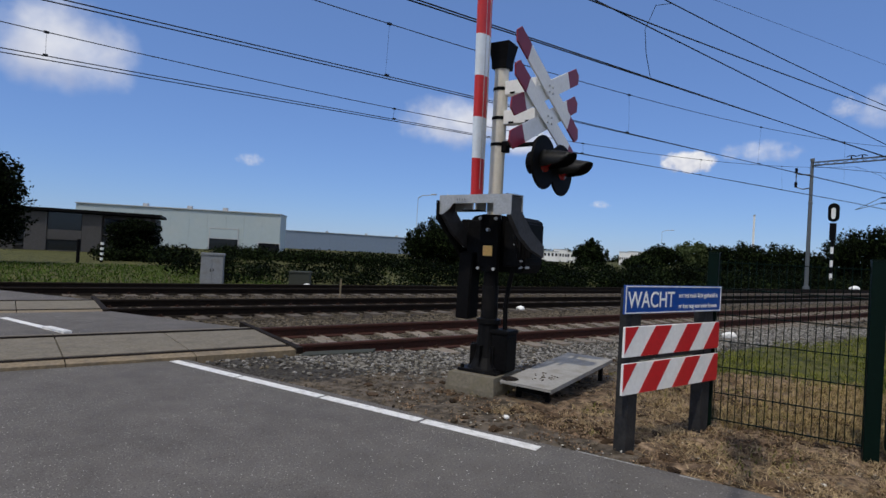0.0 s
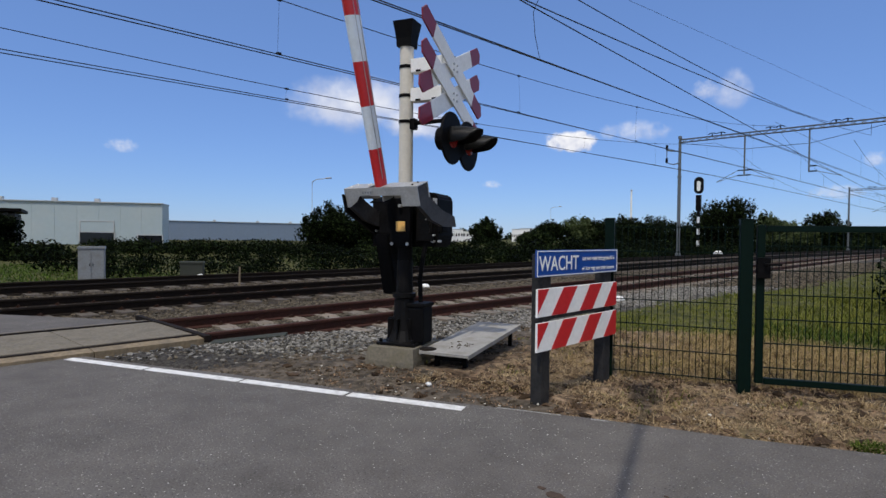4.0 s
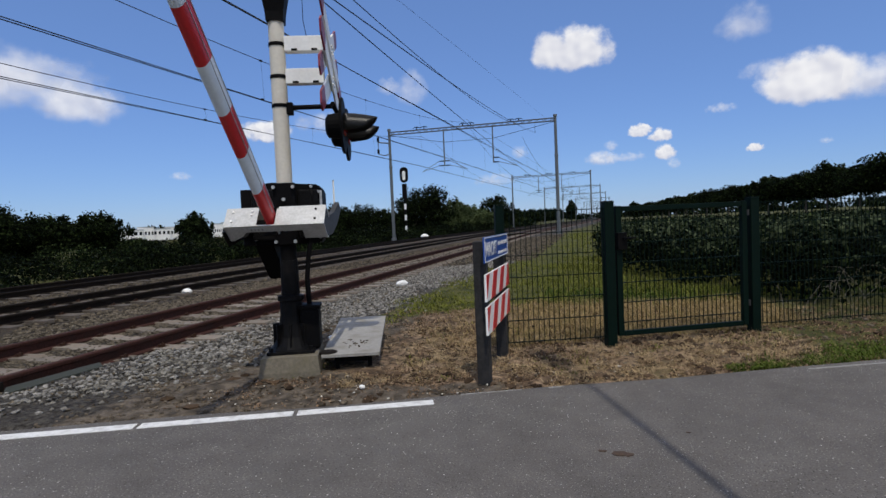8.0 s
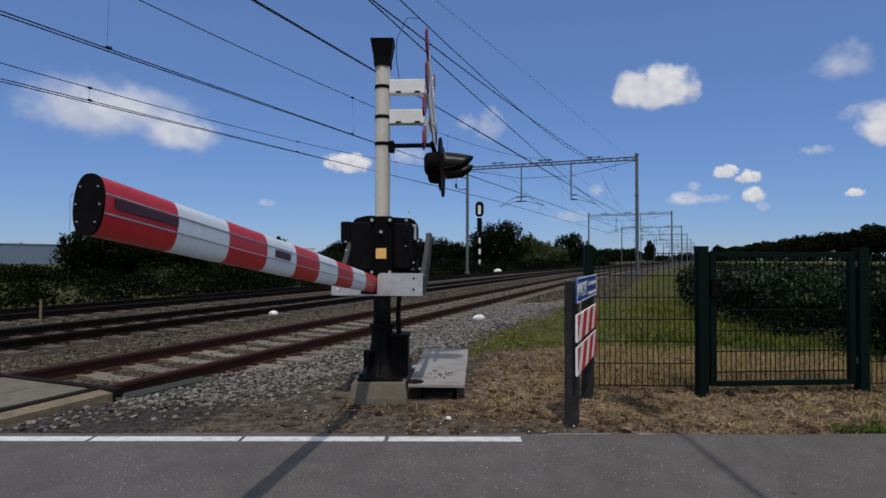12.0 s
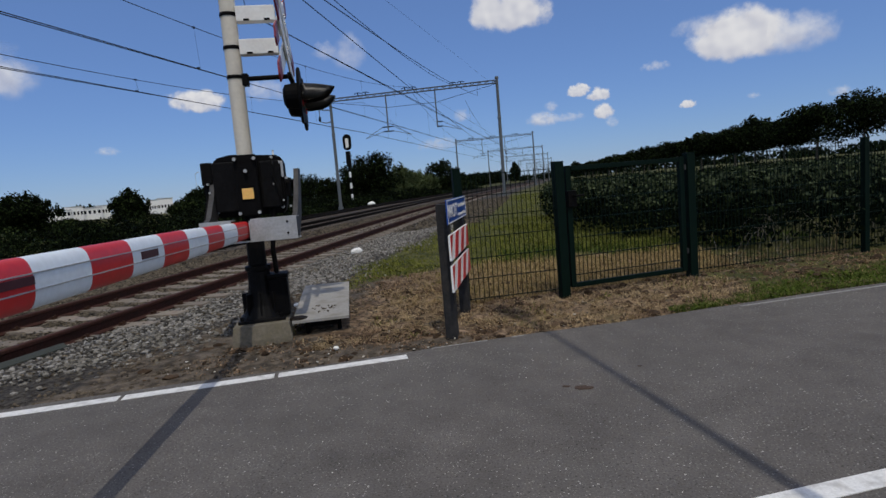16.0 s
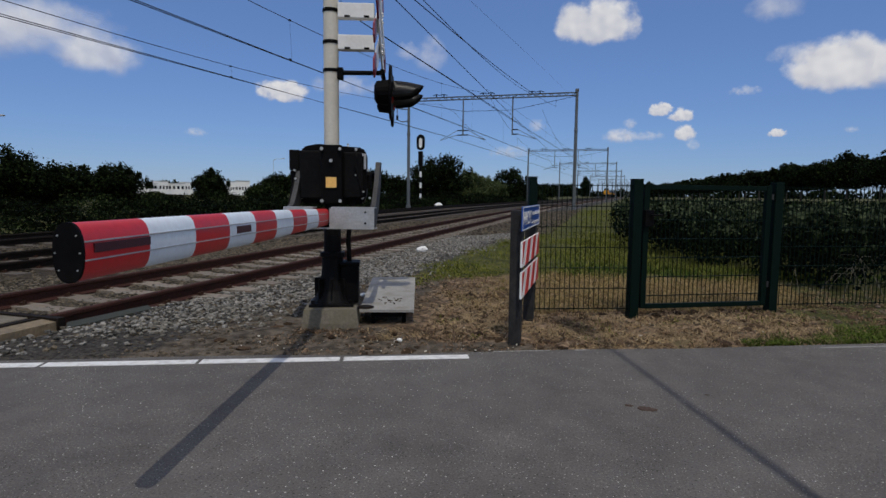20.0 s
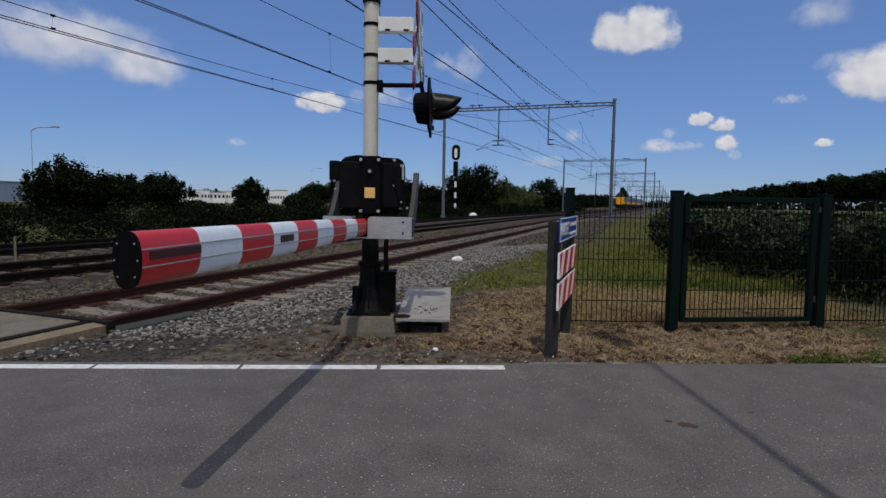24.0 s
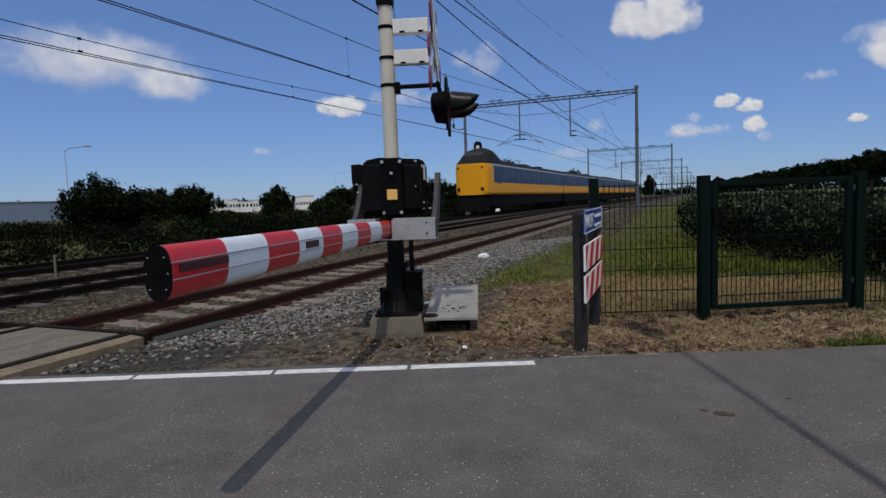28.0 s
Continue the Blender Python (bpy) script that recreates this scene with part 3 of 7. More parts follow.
def build_tracks():
    bm = bmesh.new()
    prism(bm, [(-1.27, -0.09), (1.27, -0.09), (1.25, 0.0), (0.45, 0.0), (0.40, -0.02), (-0.40, -0.02), (-0.45, 0.0), (-1.25, 0.0)], -0.13, 0.13, "y")
    dark_sleeper = mesh_of("sleeper", bm.copy(), M_SLEEPER2)
    sleeper = mesh_of("sleeper", bm, M_SLEEPER)
    bm = bmesh.new()
    for s in (1, -1):
        box(bm, s * 0.095, 0, 0.014, 0.075, 0.13, 0.035)
        box(bm, s * 0.075, 0, 0.04, 0.05, 0.06, 0.035)
        rod(bm, (s * 0.10, 0, 0.02), (s * 0.10, 0, 0.075), 0.018, seg=6)
    clip = mesh_of("rail_clip", bm, M_CLIP)
    for n, cx in enumerate(TRACKS):
        track = thing("railway_track", pose(cx, 0, RAIL_TOP), "rusty steel rails on concrete sleepers in ballast", "railway track", "tracks", "structure")
        for s in (-1, 1):
            bm = bmesh.new()
            last = None
            for y in ((-0.42, -1.95, -3.6)[n], 40, 44, 48, 52, 56, 60, 64, 1500):
                ring = [bm.verts.new((x + s * GAUGE + float(bend(y)), y, z)) for x, z in RAIL]
                for i in range(len(RAIL)) if last else ():
                    bm.faces.new((last[i], last[(i + 1) % len(RAIL)], ring[(i + 1) % len(RAIL)], ring[i]))
                last = ring
            bmesh.ops.recalc_face_normals(bm, faces=bm.faces)
            for f in bm.faces:
                if f.normal.z > 0.8 and f.calc_center_median().z > -0.005:
                    f.material_index = 1
            part("rail", bm, [M_RUST2, M_RUST2] if n else [M_RUST, M_SHINE], track)
            bm = bmesh.new()
            prism(bm, [(x + s * GAUGE, z) for x, z in RAIL], -80, (-0.42, -1.95, -3.6)[n], "y")
            part("rail", bm, M_RUST2, track, "dark rail set in the crossing")
        first = (-0.05, -1.7, -3.35)[n]
        count = (115, 100, 90)[n]
        for i in range(count):
            y = first + 0.6 * i
            piece("sleeper", dark_sleeper if n else sleeper, track, pose(float(bend(y)), y, -0.148, 0, 0, bend_turn(y)))
            if i < (40, 14, 6)[n]:
                for s in (-1, 1):
                    piece("rail_clip", clip, track, pose(s * GAUGE, y, -0.176))
        bm = bmesh.new()
        for i in range(500):
            y = first + 0.6 * (count + i)
            box(bm, float(bend(y)), y, -0.22, 2.5, 0.26, 0.09)
        tagged(part("far_sleepers", bm, M_SLEEPER2 if n else M_SLEEPER, track), kind="stuff")


STAINS = ((5.38, -1.13, 0.075), (5.77, -0.76, 0.014), (5.28, -1.10, 0.03))
build_road()
build_stains()
build_crossing()
build_tracks()


# ---- level crossing post with barrier ----
POST = (2.56, 0.53)
BOOM_TURN = 13.7        # the boom's bearing from -y towards +x
BOOM_PIVOT = (2.543, 0.612, 1.415)


def lathe(bm, prof, seg=20, m=None):
    """A turned body from (radius, height) pairs."""
    rings = []
    for r, z in prof:
        rings.append([bm.verts.new((m or Matrix()) @ Vector((r * math.cos(2 * math.pi * i / seg), r * math.sin(2 * math.pi * i / seg), z))) for i in range(seg)])
    for a, b in zip(rings, rings[1:]):
        for i in range(seg):
            bm.faces.new((a[i], a[(i + 1) % seg], b[(i + 1) % seg], b[i]))
    bm.faces.new(rings[0][::-1])
    bm.faces.new(rings[-1])


def build_post():
    base = thing("crossing_signal_post", pose(POST[0], POST[1], 0, 0, 0, ROAD_TURN), "white and black level crossing post on concrete block", "crossing signal")
    bm = bmesh.new()
    prism(bm, [(-0.26, -0.34), (0.26, -0.34), (0.26, 0.34), (-0.26, 0.34)], -0.15, 0.03, "z")
    prism(bm, [(-0.26, -0.34), (0.26, -0.34), (0.26, 0.34), (-0.26, 0.34)], 0.03, 0.16, "z")
    for v in bm.verts:
        if v.co.z > 0.1:
            v.co.x *= 0.93
            v.co.y *= 0.93
    bmesh.ops.remove_doubles(bm, verts=bm.verts, dist=0.001)
    part("foundation_block", bm, M_CONC, base, "weathered concrete block")
    bm = bmesh.new()
    box(bm, 0, 0, 0.175, 0.42, 0.42, 0.03, bev=0.006)
    lathe(bm, [(0.20, 0.16), (0.185, 0.20), (0.135, 0.30), (0.115, 0.40), (0.105, 0.50), (0.10, 0.62), (0.12, 0.63), (0.12, 0.67), (0.085, 0.68), (0.08, 1.0)], 18)
    pedestal = part("pedestal", bm, M_IRON, base, "ribbed black cast-iron pedestal")
    for a in range(8):
        bm = bmesh.new()
        box(bm, 0.145, 0, 0.30, 0.06, 0.016, 0.24, Matrix.Rotation(a * math.pi / 4, 4, "Z"))
        part("rib", bm, M_IRON, pedestal)
    for sx in (1, -1):
        for sy in (1, -1):
            bm = bmesh.new()
            rod(bm, (sx * 0.175, sy * 0.175, 0.185), (sx * 0.175, sy * 0.175, 0.225), 0.018, seg=6)
            part("nut", bm, M_IRON, pedestal)
    bm = bmesh.new()
    box(bm, 0.17, 0.02, 0.36, 0.17, 0.24, 0.36, bev=0.02)
    box(bm, 0.17, 0.02, 0.56, 0.19, 0.26, 0.04, bev=0.012)
    part("junction_box", bm, M_BLACK, base)
    bm = bmesh.new()
    pts = [(0.16, 0.05, 0.55), (0.15, 0.05, 0.8), (0.17, 0.06, 1.0), (0.2, 0.08, 1.2)]
    for a, b in zip(pts, pts[1:]):
        rod(bm, a, b, 0.024, seg=8)
    part("cable_conduit", bm, M_BLACK, base)
    bm = bmesh.new()
    lathe(bm, [(0.075, 0.66), (0.075, 1.66)], 20)
    box(bm, 0, -0.07, 1.42, 0.20, 0.06, 0.56, bev=0.01)
    for z in (1.17, 1.66):
        for sx in (-1, 1):
            rod(bm, (sx * 0.085, -0.09, z), (sx * 0.085, -0.125, z), 0.02, seg=8)
    part("lower_mast", bm, M_BLACK, base)
    for z in (1.17, 1.55, 1.66):
        for sx in ((-1, 1) if z != 1.55 else (0,)):
            bm = bmesh.new()
            rod(bm, (sx * 0.085, -0.10, z), (sx * 0.085, -0.14, z), 0.016, seg=8)
            part("bolt", bm, M_GALV, base)
    bm = bmesh.new()
    box(bm, 0.0, -0.108, 1.345, 0.10, 0.012, 0.10, bev=0.003)
    part("maker_plate", bm, M_ORANGE, base, "small orange plate")
    bm = bmesh.new()
    lathe(bm, [(0.072, 1.64), (0.072, 1.641), (0.070, 3.179), (0.070, 3.18)], 24)
    mast = part("mast", bm, M_MAST, base, "cream white steel tube", True)
    for z in (2.40, 2.66, 2.95):
        bm = bmesh.new()
        lathe(bm, [(0.076, z - 0.016), (0.078, z), (0.076, z + 0.016)], 20)
        part("clamp_band", bm, M_BLACK, mast)
    bm = bmesh.new()
    prism(bm, [(-0.078, 3.15), (0.078, 3.15), (0.083, 3.23), (0.112, 3.40), (-0.112, 3.40), (-0.083, 3.23)], -0.105, 0.105, "y")
    for v in bm.verts:
        if v.co.z < 3.3:
            v.co.y *= 0.75
    part("bell_housing", bm, M_BLACK, base, "black flared bell housing")
    # drive housing
    bm = bmesh.new()
    prism(bm, [(-0.30, 1.14), (0.30, 1.14), (0.33, 1.24), (0.33, 1.64), (0.29, 1.69), (0.12, 1.70), (-0.14, 1.72), (-0.28, 1.69), (-0.31, 1.62)], 0.06, 0.50, "y")
    bmesh.ops.bevel(bm, geom=list(bm.edges), offset=0.015, segments=2, affect="EDGES")
    housing = part("drive_housing", bm, M_BLACK, base, "black barrier drive housing")
    for x0, w, z0, h in ((-0.19, 0.24, 1.42, 0.46), (0.2, 0.18, 1.42, 0.44)):
        bm = bmesh.new()
        box(bm, x0, 0.045, z0, w, 0.05, h, bev=0.012)
        part("cover", bm, M_IRON, housing)
    for sx in (-0.29, 0.29):
        for z in (1.2, 1.62):
            bm = bmesh.new()
            rod(bm, (sx, 0.07, z), (sx, 0.03, z), 0.015, seg=8)
            part("bolt", bm, M_GALV, housing)
    bm = bmesh.new()
    tube(bm, [Vector(p) for p in ((0.22, 0.035, 1.67), (0.235, 0.01, 1.60), (0.225, 0.0, 1.50), (0.25, 0.005, 1.40), (0.275, 0.01, 1.30), (0.29, 0.03, 1.20))], 0.011, 6)
    part("cable", bm, M_IRON, housing, "thin black cable")
    bm = bmesh.new()
    box(bm, 0.315, 0.05, 1.555, 0.022, 0.02, 0.15, bev=0.004)
    part("latch_bar", bm, M_GALV, housing, "pale steel latch bar")
    for x, z, r in ((0.23, 1.67, 0.014), (0.345, 1.47, 0.012), (0.225, 1.42, 0.009), (0.30, 1.26, 0.010), (0.36, 1.20, 0.012), (-0.36, 1.46, 0.010), (-0.35, 1.38, 0.010), (-0.345, 1.30, 0.012)):
        bm = bmesh.new()
        rod(bm, (x, 0.08, z), (x, 0.015, z), r, seg=8)
        part("bolt", bm, M_GALV, housing)
    for x, z, w, h in ((-0.365, 1.56, 0.10, 0.20), (-0.36, 1.22, 0.10, 0.16), (0.355, 1.36, 0.05, 0.14)):
        bm = bmesh.new()
        box(bm, x, 0.16, z, w, 0.18, h, bev=0.012)
        part("side_gear", bm, M_BLACK, housing)
    bm = bmesh.new()
    box(bm, -0.37, 0.2, 1.45, 0.07, 0.16, 0.40, bev=0.015)
    rod(bm, (-0.42, 0.20, 1.41), (0.42, 0.20, 1.41), 0.05, seg=14)
    part("pivot_shaft", bm, M_BLACK, base)
    return base


def build_cross():
    """The doubled saltire on its two white brackets."""
    base = thing("saint_andrews_cross", pose(2.56, 0.53, 0, 0, 0, 18.0), "doubled red and white saltire railway cross on brackets", "crossing sign")
    for z in (2.66, 2.95):
        bm = bmesh.new()
        box(bm, 0.24, 0, z, 0.34, 0.10, 0.135, bev=0.006)
        br = part("bracket", bm, M_WHITE, base, "white sheet steel bracket")
        for x in (0.16, 0.34):
            bm = bmesh.new()
            box(bm, x, -0.055, z - 0.058, 0.05, 0.02, 0.016)
            part("bracket_slot", bm, M_BLACK, br)
    for zc in (2.935, 2.64):
        for s in (1, -1):
            # an arm in the plane x = 0.45, leaning s
            L, slope, w = 0.77, radians(25.0) * s, 0.165
            m = Matrix.Translation((0.455 - 0.012 * s, 0.14, zc)) @ Matrix.Rotation(slope, 4, "X")
            bm = bmesh.new()
            prism(bm, [(-L + 0.25, -w / 2), (L - 0.25, -w / 2), (L - 0.25, w / 2), (-L + 0.25, w / 2)], -0.008, 0.008, "x")
            bm.transform(m)
            arm = part("arm", bm, M_WHITE, base, "white painted arm with dark red ends")
            for e in (1, -1):
                bm = bmesh.new()
                prism(bm, [(e * (L - 0.25), -w / 2), (e * (L - 0.02), -w / 2), (e * (L + 0.03), 0), (e * (L - 0.02), w / 2), (e * (L - 0.25), w / 2)], -0.008, 0.008, "x")
                bm.transform(m)
                part("red_end", bm, M_DKRED, arm)
        for y, z in ((0.1, 0.03), (0.18, 0.03), (0.1, -0.03), (0.18, -0.03)):
            bm = bmesh.new()
            rod(bm, (0.45, y, zc + z), (0.486, y, zc + z), 0.011, seg=8)
            part("bolt", bm, M_GALV, base)


def build_lamps():
    base = thing("warning_lights", pose(2.56, 0.53, 0, 0, 0, 18.0), "pair of black round flashing crossing lights with visors", "crossing lights")
    bm = bmesh.new()
    rod(bm, (0.06, 0, 2.385), (0.50, -0.02, 2.385), 0.022)
    box(bm, 0.085, 0, 2.375, 0.06, 0.08, 0.11, bev=0.01)
    rod(bm, (0.49, -0.16, 2.375), (0.49, 0.28, 2.355), 0.022)
    part("support_arm", bm, M_BLACK, base)
    for y, z in ((-0.14, 2.183), (0.26, 2.163)):
        bm = bmesh.new()
        m = Matrix.Translation((0.57, y, z)) @ Matrix.Rotation(radians(90), 4, "Y")
        lathe(bm, [(0.245, -0.012), (0.25, 0.0), (0.245, 0.012)], 28, m)
        disc = part("backing_disc", bm, M_BLACK, base)
        bm = bmesh.new()
        lathe(bm, [(0.07, -0.15), (0.105, -0.13), (0.12, -0.01)], 20, m)
        part("lamp_body", bm, M_BLACK, disc)
        bm = bmesh.new()
        lathe(bm, [(0.095, 0.012), (0.09, 0.025), (0.05, 0.034)], 20, m)
        part("lens", bm, M_REDLENS, disc, "dark red glass lens")
        bm = bmesh.new()
        # curved beak: an arch of sheet steel that bends down towards its tip
        seg, rings = 18, 6
        grid = []
        for i in range(seg + 1):
            a = radians(-28 + 236 * i / seg)
            crown = math.sin(math.pi * i / seg)
            reach = 0.30 * (0.14 + 0.86 * crown ** 0.42)
            c, s = math.cos(a) * 0.118, math.sin(a) * 0.112
            row = []
            for j in range(rings + 1):
                u = j / rings * reach
                row.append(bm.verts.new((0.58 + u, y + c * (1 - 0.35 * u), z + s * (1 - 0.25 * u) - 0.38 * u * u)))
            grid.append(row)
        for p, q in zip(grid, grid[1:]):
            for j in range(rings):
                bm.faces.new((p[j], q[j], q[j + 1], p[j + 1]))
        bmesh.ops.solidify(bm, geom=list(bm.faces), thickness=0.006)
        part("visor", bm, M_VISOR, disc, "", True)




def build_boom():
    """The barrier, its origin on the pivot; x across, -y along the boom, when it lies level."""
    base = thing("barrier_boom", pose(*BOOM_PIVOT, 0, 0, BOOM_TURN), "red and white striped barrier boom with steel counterweight frame", "barrier")
    # front cross beam: a foot along its whole length, two faces with the boom's socket between
    bm = bmesh.new()
    prism(bm, [(-0.37, -0.57), (0.46, -0.57), (0.46, -0.385), (0.27, -0.385), (0.27, -0.49), (-0.20, -0.49), (-0.24, -0.44), (-0.33, -0.385), (-0.37, -0.385)], -0.385, -0.375, "z")
    beam = part("cross_beam", bm, M_GALV, base, "dull galvanised cross beam")
    for a, b in ((-0.37, -0.10), (0.065, 0.46)):
        bm = bmesh.new()
        prism(bm, [(-0.57, -0.374), (-0.56, -0.374), (-0.56, -0.195), (-0.42, -0.195), (-0.42, -0.185), (-0.57, -0.185)], a, b, "x")
        part("face_plate", bm, M_GALV, beam)
    # black sheet added for the dark inside of the socket gap
    bm = bmesh.new()
    prism(bm, [(-0.43, -0.374), (-0.42, -0.374), (-0.42, -0.20), (-0.43, -0.20)], -0.10, 0.065, "x")
    part("back_plate", bm, M_BLACK, beam)
    for x, z in ((-0.31, -0.23), (-0.31, -0.33), (-0.15, -0.23), (-0.15, -0.27), (0.38, -0.23), (0.38, -0.33)):
        bm = bmesh.new()
        rod(bm, (x, -0.565, z), (x, -0.580, z), 0.010, seg=8)
        part("bolt", bm, M_IRON if x > 0.3 else M_WHITE, beam)
    bm = bmesh.new()
    box(bm, -0.10, -0.525, -0.388, 0.13, 0.040, 0.004)
    plate = part("number_plate", bm, M_GALV, base, "small pale plate")
    for i in range(4):
        bm = bmesh.new()
        box(bm, -0.145 + 0.030 * i, -0.525, -0.391, 0.012, 0.020, 0.003)
        part("plate_bar", bm, M_CABINET, plate)
    for s in (-1, 1):
        bm = bmesh.new()
        x = 0.43 if s > 0 else -0.34
        prism(bm, [(-0.55, -0.37), (-0.55, -0.21), (-0.40, -0.16), (-0.24, 0.02), (-0.11, 0.25), (0.0, 0.25), (-0.08, 0.0), (-0.20, -0.20), (-0.38, -0.37)], x - 0.022, x + 0.022, "x")
        part("side_arm", bm, M_SIDEARM, base, "grey steel side arm")
        if s > 0:
            continue
        bm = bmesh.new()
        prism(bm, [(-0.52, -0.40), (-0.42, -0.25), (-0.12, 0.08), (0.06, 0.14), (0.10, 0.04), (-0.02, -0.04), (-0.22, -0.26), (-0.34, -0.40)], x - 0.055, x - 0.024, "x")
        arm = part("curved_arm", bm, M_BLACK, base, "black curved counterweight arm")
        bm = bmesh.new()
        prism(bm, [(-0.04, 0.10), (0.22, 0.10), (0.64, 0.09), (0.65, -0.08), (0.22, -0.06), (-0.02, -0.04)], x - 0.02, x + 0.15, "x")
        bmesh.ops.bevel(bm, geom=list(bm.edges), offset=0.012, segments=2, affect="EDGES")
        part("counterweight", bm, M_BLACK, arm, "black iron counterweight")
    # the boom: an oval hollow section in nine equal stripes
    n, L, y0 = 9, 3.72, -0.22
    step = 3.5 / n
    prof = [(0.048 * math.copysign(abs(math.cos(a)) ** 0.8, math.cos(a)), 0.095 * math.copysign(abs(math.sin(a)) ** 0.9, math.sin(a))) for a in (2 * math.pi * i / 28 for i in range(28))]
    for i in range(n):
        bm = bmesh.new()
        a, b = (y0 - step * i if i else -0.20), (y0 - step * (i + 1) if i < n - 1 else -L)
        k0, k1 = (0.82 + 0.18 * min(1, i / 4)), (0.82 + 0.18 * min(1, (i + 1) / 4))
        lo = [bm.verts.new((x * k0, a, z * k0 - 0.28)) for x, z in prof]
        hi = [bm.verts.new((x * k1, b, z * k1 - 0.28)) for x, z in prof]
        for j in range(28):
            bm.faces.new((lo[j], lo[(j + 1) % 28], hi[(j + 1) % 28], hi[j]))
        bmesh.ops.recalc_face_normals(bm, faces=bm.faces)
        for f in bm.faces:
            f.smooth = True
        part("stripe", bm, M_RED if i % 2 == 0 else M_BOOMWHITE, base, "red band" if i % 2 == 0 else "white band", True)
    bm = bmesh.new()
    for s in (-1, 1):
        for z in (-0.245, -0.305):
            box(bm, s * 0.0475, -2.02, z, 0.005, 3.40, 0.005)
    part("groove_trim", bm, M_GALV, base)
    bm = bmesh.new()
    box(bm, 0.050, y0 - step * 5.5, -0.275, 0.006, 0.20, 0.038)
    part("reflector", bm, M_REFLECTOR, base, "dull red reflector strip")
    bm = bmesh.new()
    box(bm, -0.050, y0 - step * 5.5, -0.275, 0.006, 0.20, 0.038)
    part("reflector", bm, M_REFLECTOR, base, "dull red reflector strip")
    bm = bmesh.new()
    box(bm, -0.050, y0 - step * 8.45, -0.275, 0.006, 0.34, 0.038)
    part("reflector", bm, M_REFLECTOR, base, "dull red reflector strip")
    bm = bmesh.new()
    box(bm, 0.050, y0 - step * 8.45, -0.268, 0.006, 0.34, 0.030)
    part("reflector", bm, M_REFLECTOR, base, "dull red reflector strip")
    bm = bmesh.new()
    cap = [bm.verts.new((x * 1.02, -L, z * 1.02 - 0.28)) for x, z in prof]
    cap2 = [bm.verts.new((x * 1.02, -L - 0.012, z * 1.02 - 0.28)) for x, z in prof]
    for j in range(28):
        bm.faces.new((cap[j], cap[(j + 1) % 28], cap2[(j + 1) % 28], cap2[j]))
    bm.faces.new(cap)
    bm.faces.new(cap2[::-1])
    bmesh.ops.recalc_face_normals(bm, faces=bm.faces)
    cap_end = part("end_cap", bm, M_BLACK, base, "black plastic end cap")
    for x, z in ((0.030, -0.225), (0.040, -0.28), (0.030, -0.335), (-0.030, -0.225), (-0.040, -0.28), (-0.030, -0.335)):
        bm = bmesh.new()
        rod(bm, (x, -L - 0.012, z), (x, -L - 0.015, z), 0.0028, seg=6)
        part("screw", bm, M_GALV, cap_end)
    bm = bmesh.new()
    box(bm, 0.056, -0.50, -0.285, 0.014, 0.14, 0.17, bev=0.004)
    part("boom_socket", bm, M_GALV, base)
    # the bar lies further out than the frame that carries it, both below the pivot
    for ob in base.children_recursive:
        bar = ob.name.split(".")[0] in ("stripe", "groove_trim", "reflector", "end_cap", "screw")
        ob.data.transform(Matrix.Translation((0, -0.195 if bar else 0.115, -0.115)))
    return base


def build_cover_plate():
    base = thing("cable_cover_plate", pose(2.91, 0.42, 0, 0, 0, 17.5), "grey steel cover plate on short legs beside the post", "cover plate")
    bm = bmesh.new()
    prism(bm, [(0, 0.115), (1.58, 0.20), (1.58, 0.225), (0, 0.14)], -0.02, 0.50, "x")
    part("top_plate", bm, M_PLATE, base)
    for x in (0.10, 0.40):
        for y, z in ((0.16, 0.12), (1.50, 0.195)):
            bm = bmesh.new()
            box(bm, x, y, z / 2 - 0.03, 0.04, 0.04, z + 0.06)
            part("leg", bm, M_BLACK, base)
    # black block added for the dark shadow under the plate's front
    bm = bmesh.new()
    prism(bm, [(0.10, 0.05), (0.10, 0.118), (0.55, 0.143), (0.55, 0.05)], 0.10, 0.38, "x")
    part("cable_box", bm, M_BLACK, base)
    for x in (-0.016, 0.496):
        bm = bmesh.new()
        prism(bm, [(0.004, 0.100), (0.004, 0.1145), (1.576, 0.1995), (1.576, 0.185)], x - 0.003, x + 0.003, "x")
        part("side_lip", bm, M_PLATE, base)
    bm = bmesh.new()
    lathe(bm, [(0.085, 0.128), (0.085, 0.140), (0.06, 0.15)], 18, Matrix.Translation((0.03, 0.10, 0.008)))
    part("round_lid", bm, M_RUST2, base)
    bm = bmesh.new()
    rng = random.Random(6)
    for i in range(26):
        x, y, r, a = rng.gauss(0.27, 0.06), rng.gauss(0.36, 0.08), rng.uniform(0.006, 0.016), rng.uniform(0, 6.28)
        z = 0.1405 + y * 0.0538
        prism(bm, [(x + r * math.cos(a), y + r * math.sin(a)), (x - 0.5 * r * math.sin(a), y + 0.5 * r * math.cos(a)), (x - r * math.cos(a), y - r * math.sin(a)), (x + 0.5 * r * math.sin(a), y - 0.5 * r * math.cos(a))], z, z + 0.006, "z")
    bits = new("leaf_bits", mesh_of("leaf_bits", bm, M_EARTH))
    bits.matrix_basis = pose(2.91, 0.42, 0, 0, 0, 17.5)
    tagged(bits, "dark dry leaf bits lying on the steel plate", "leaf litter", kind="stuff")


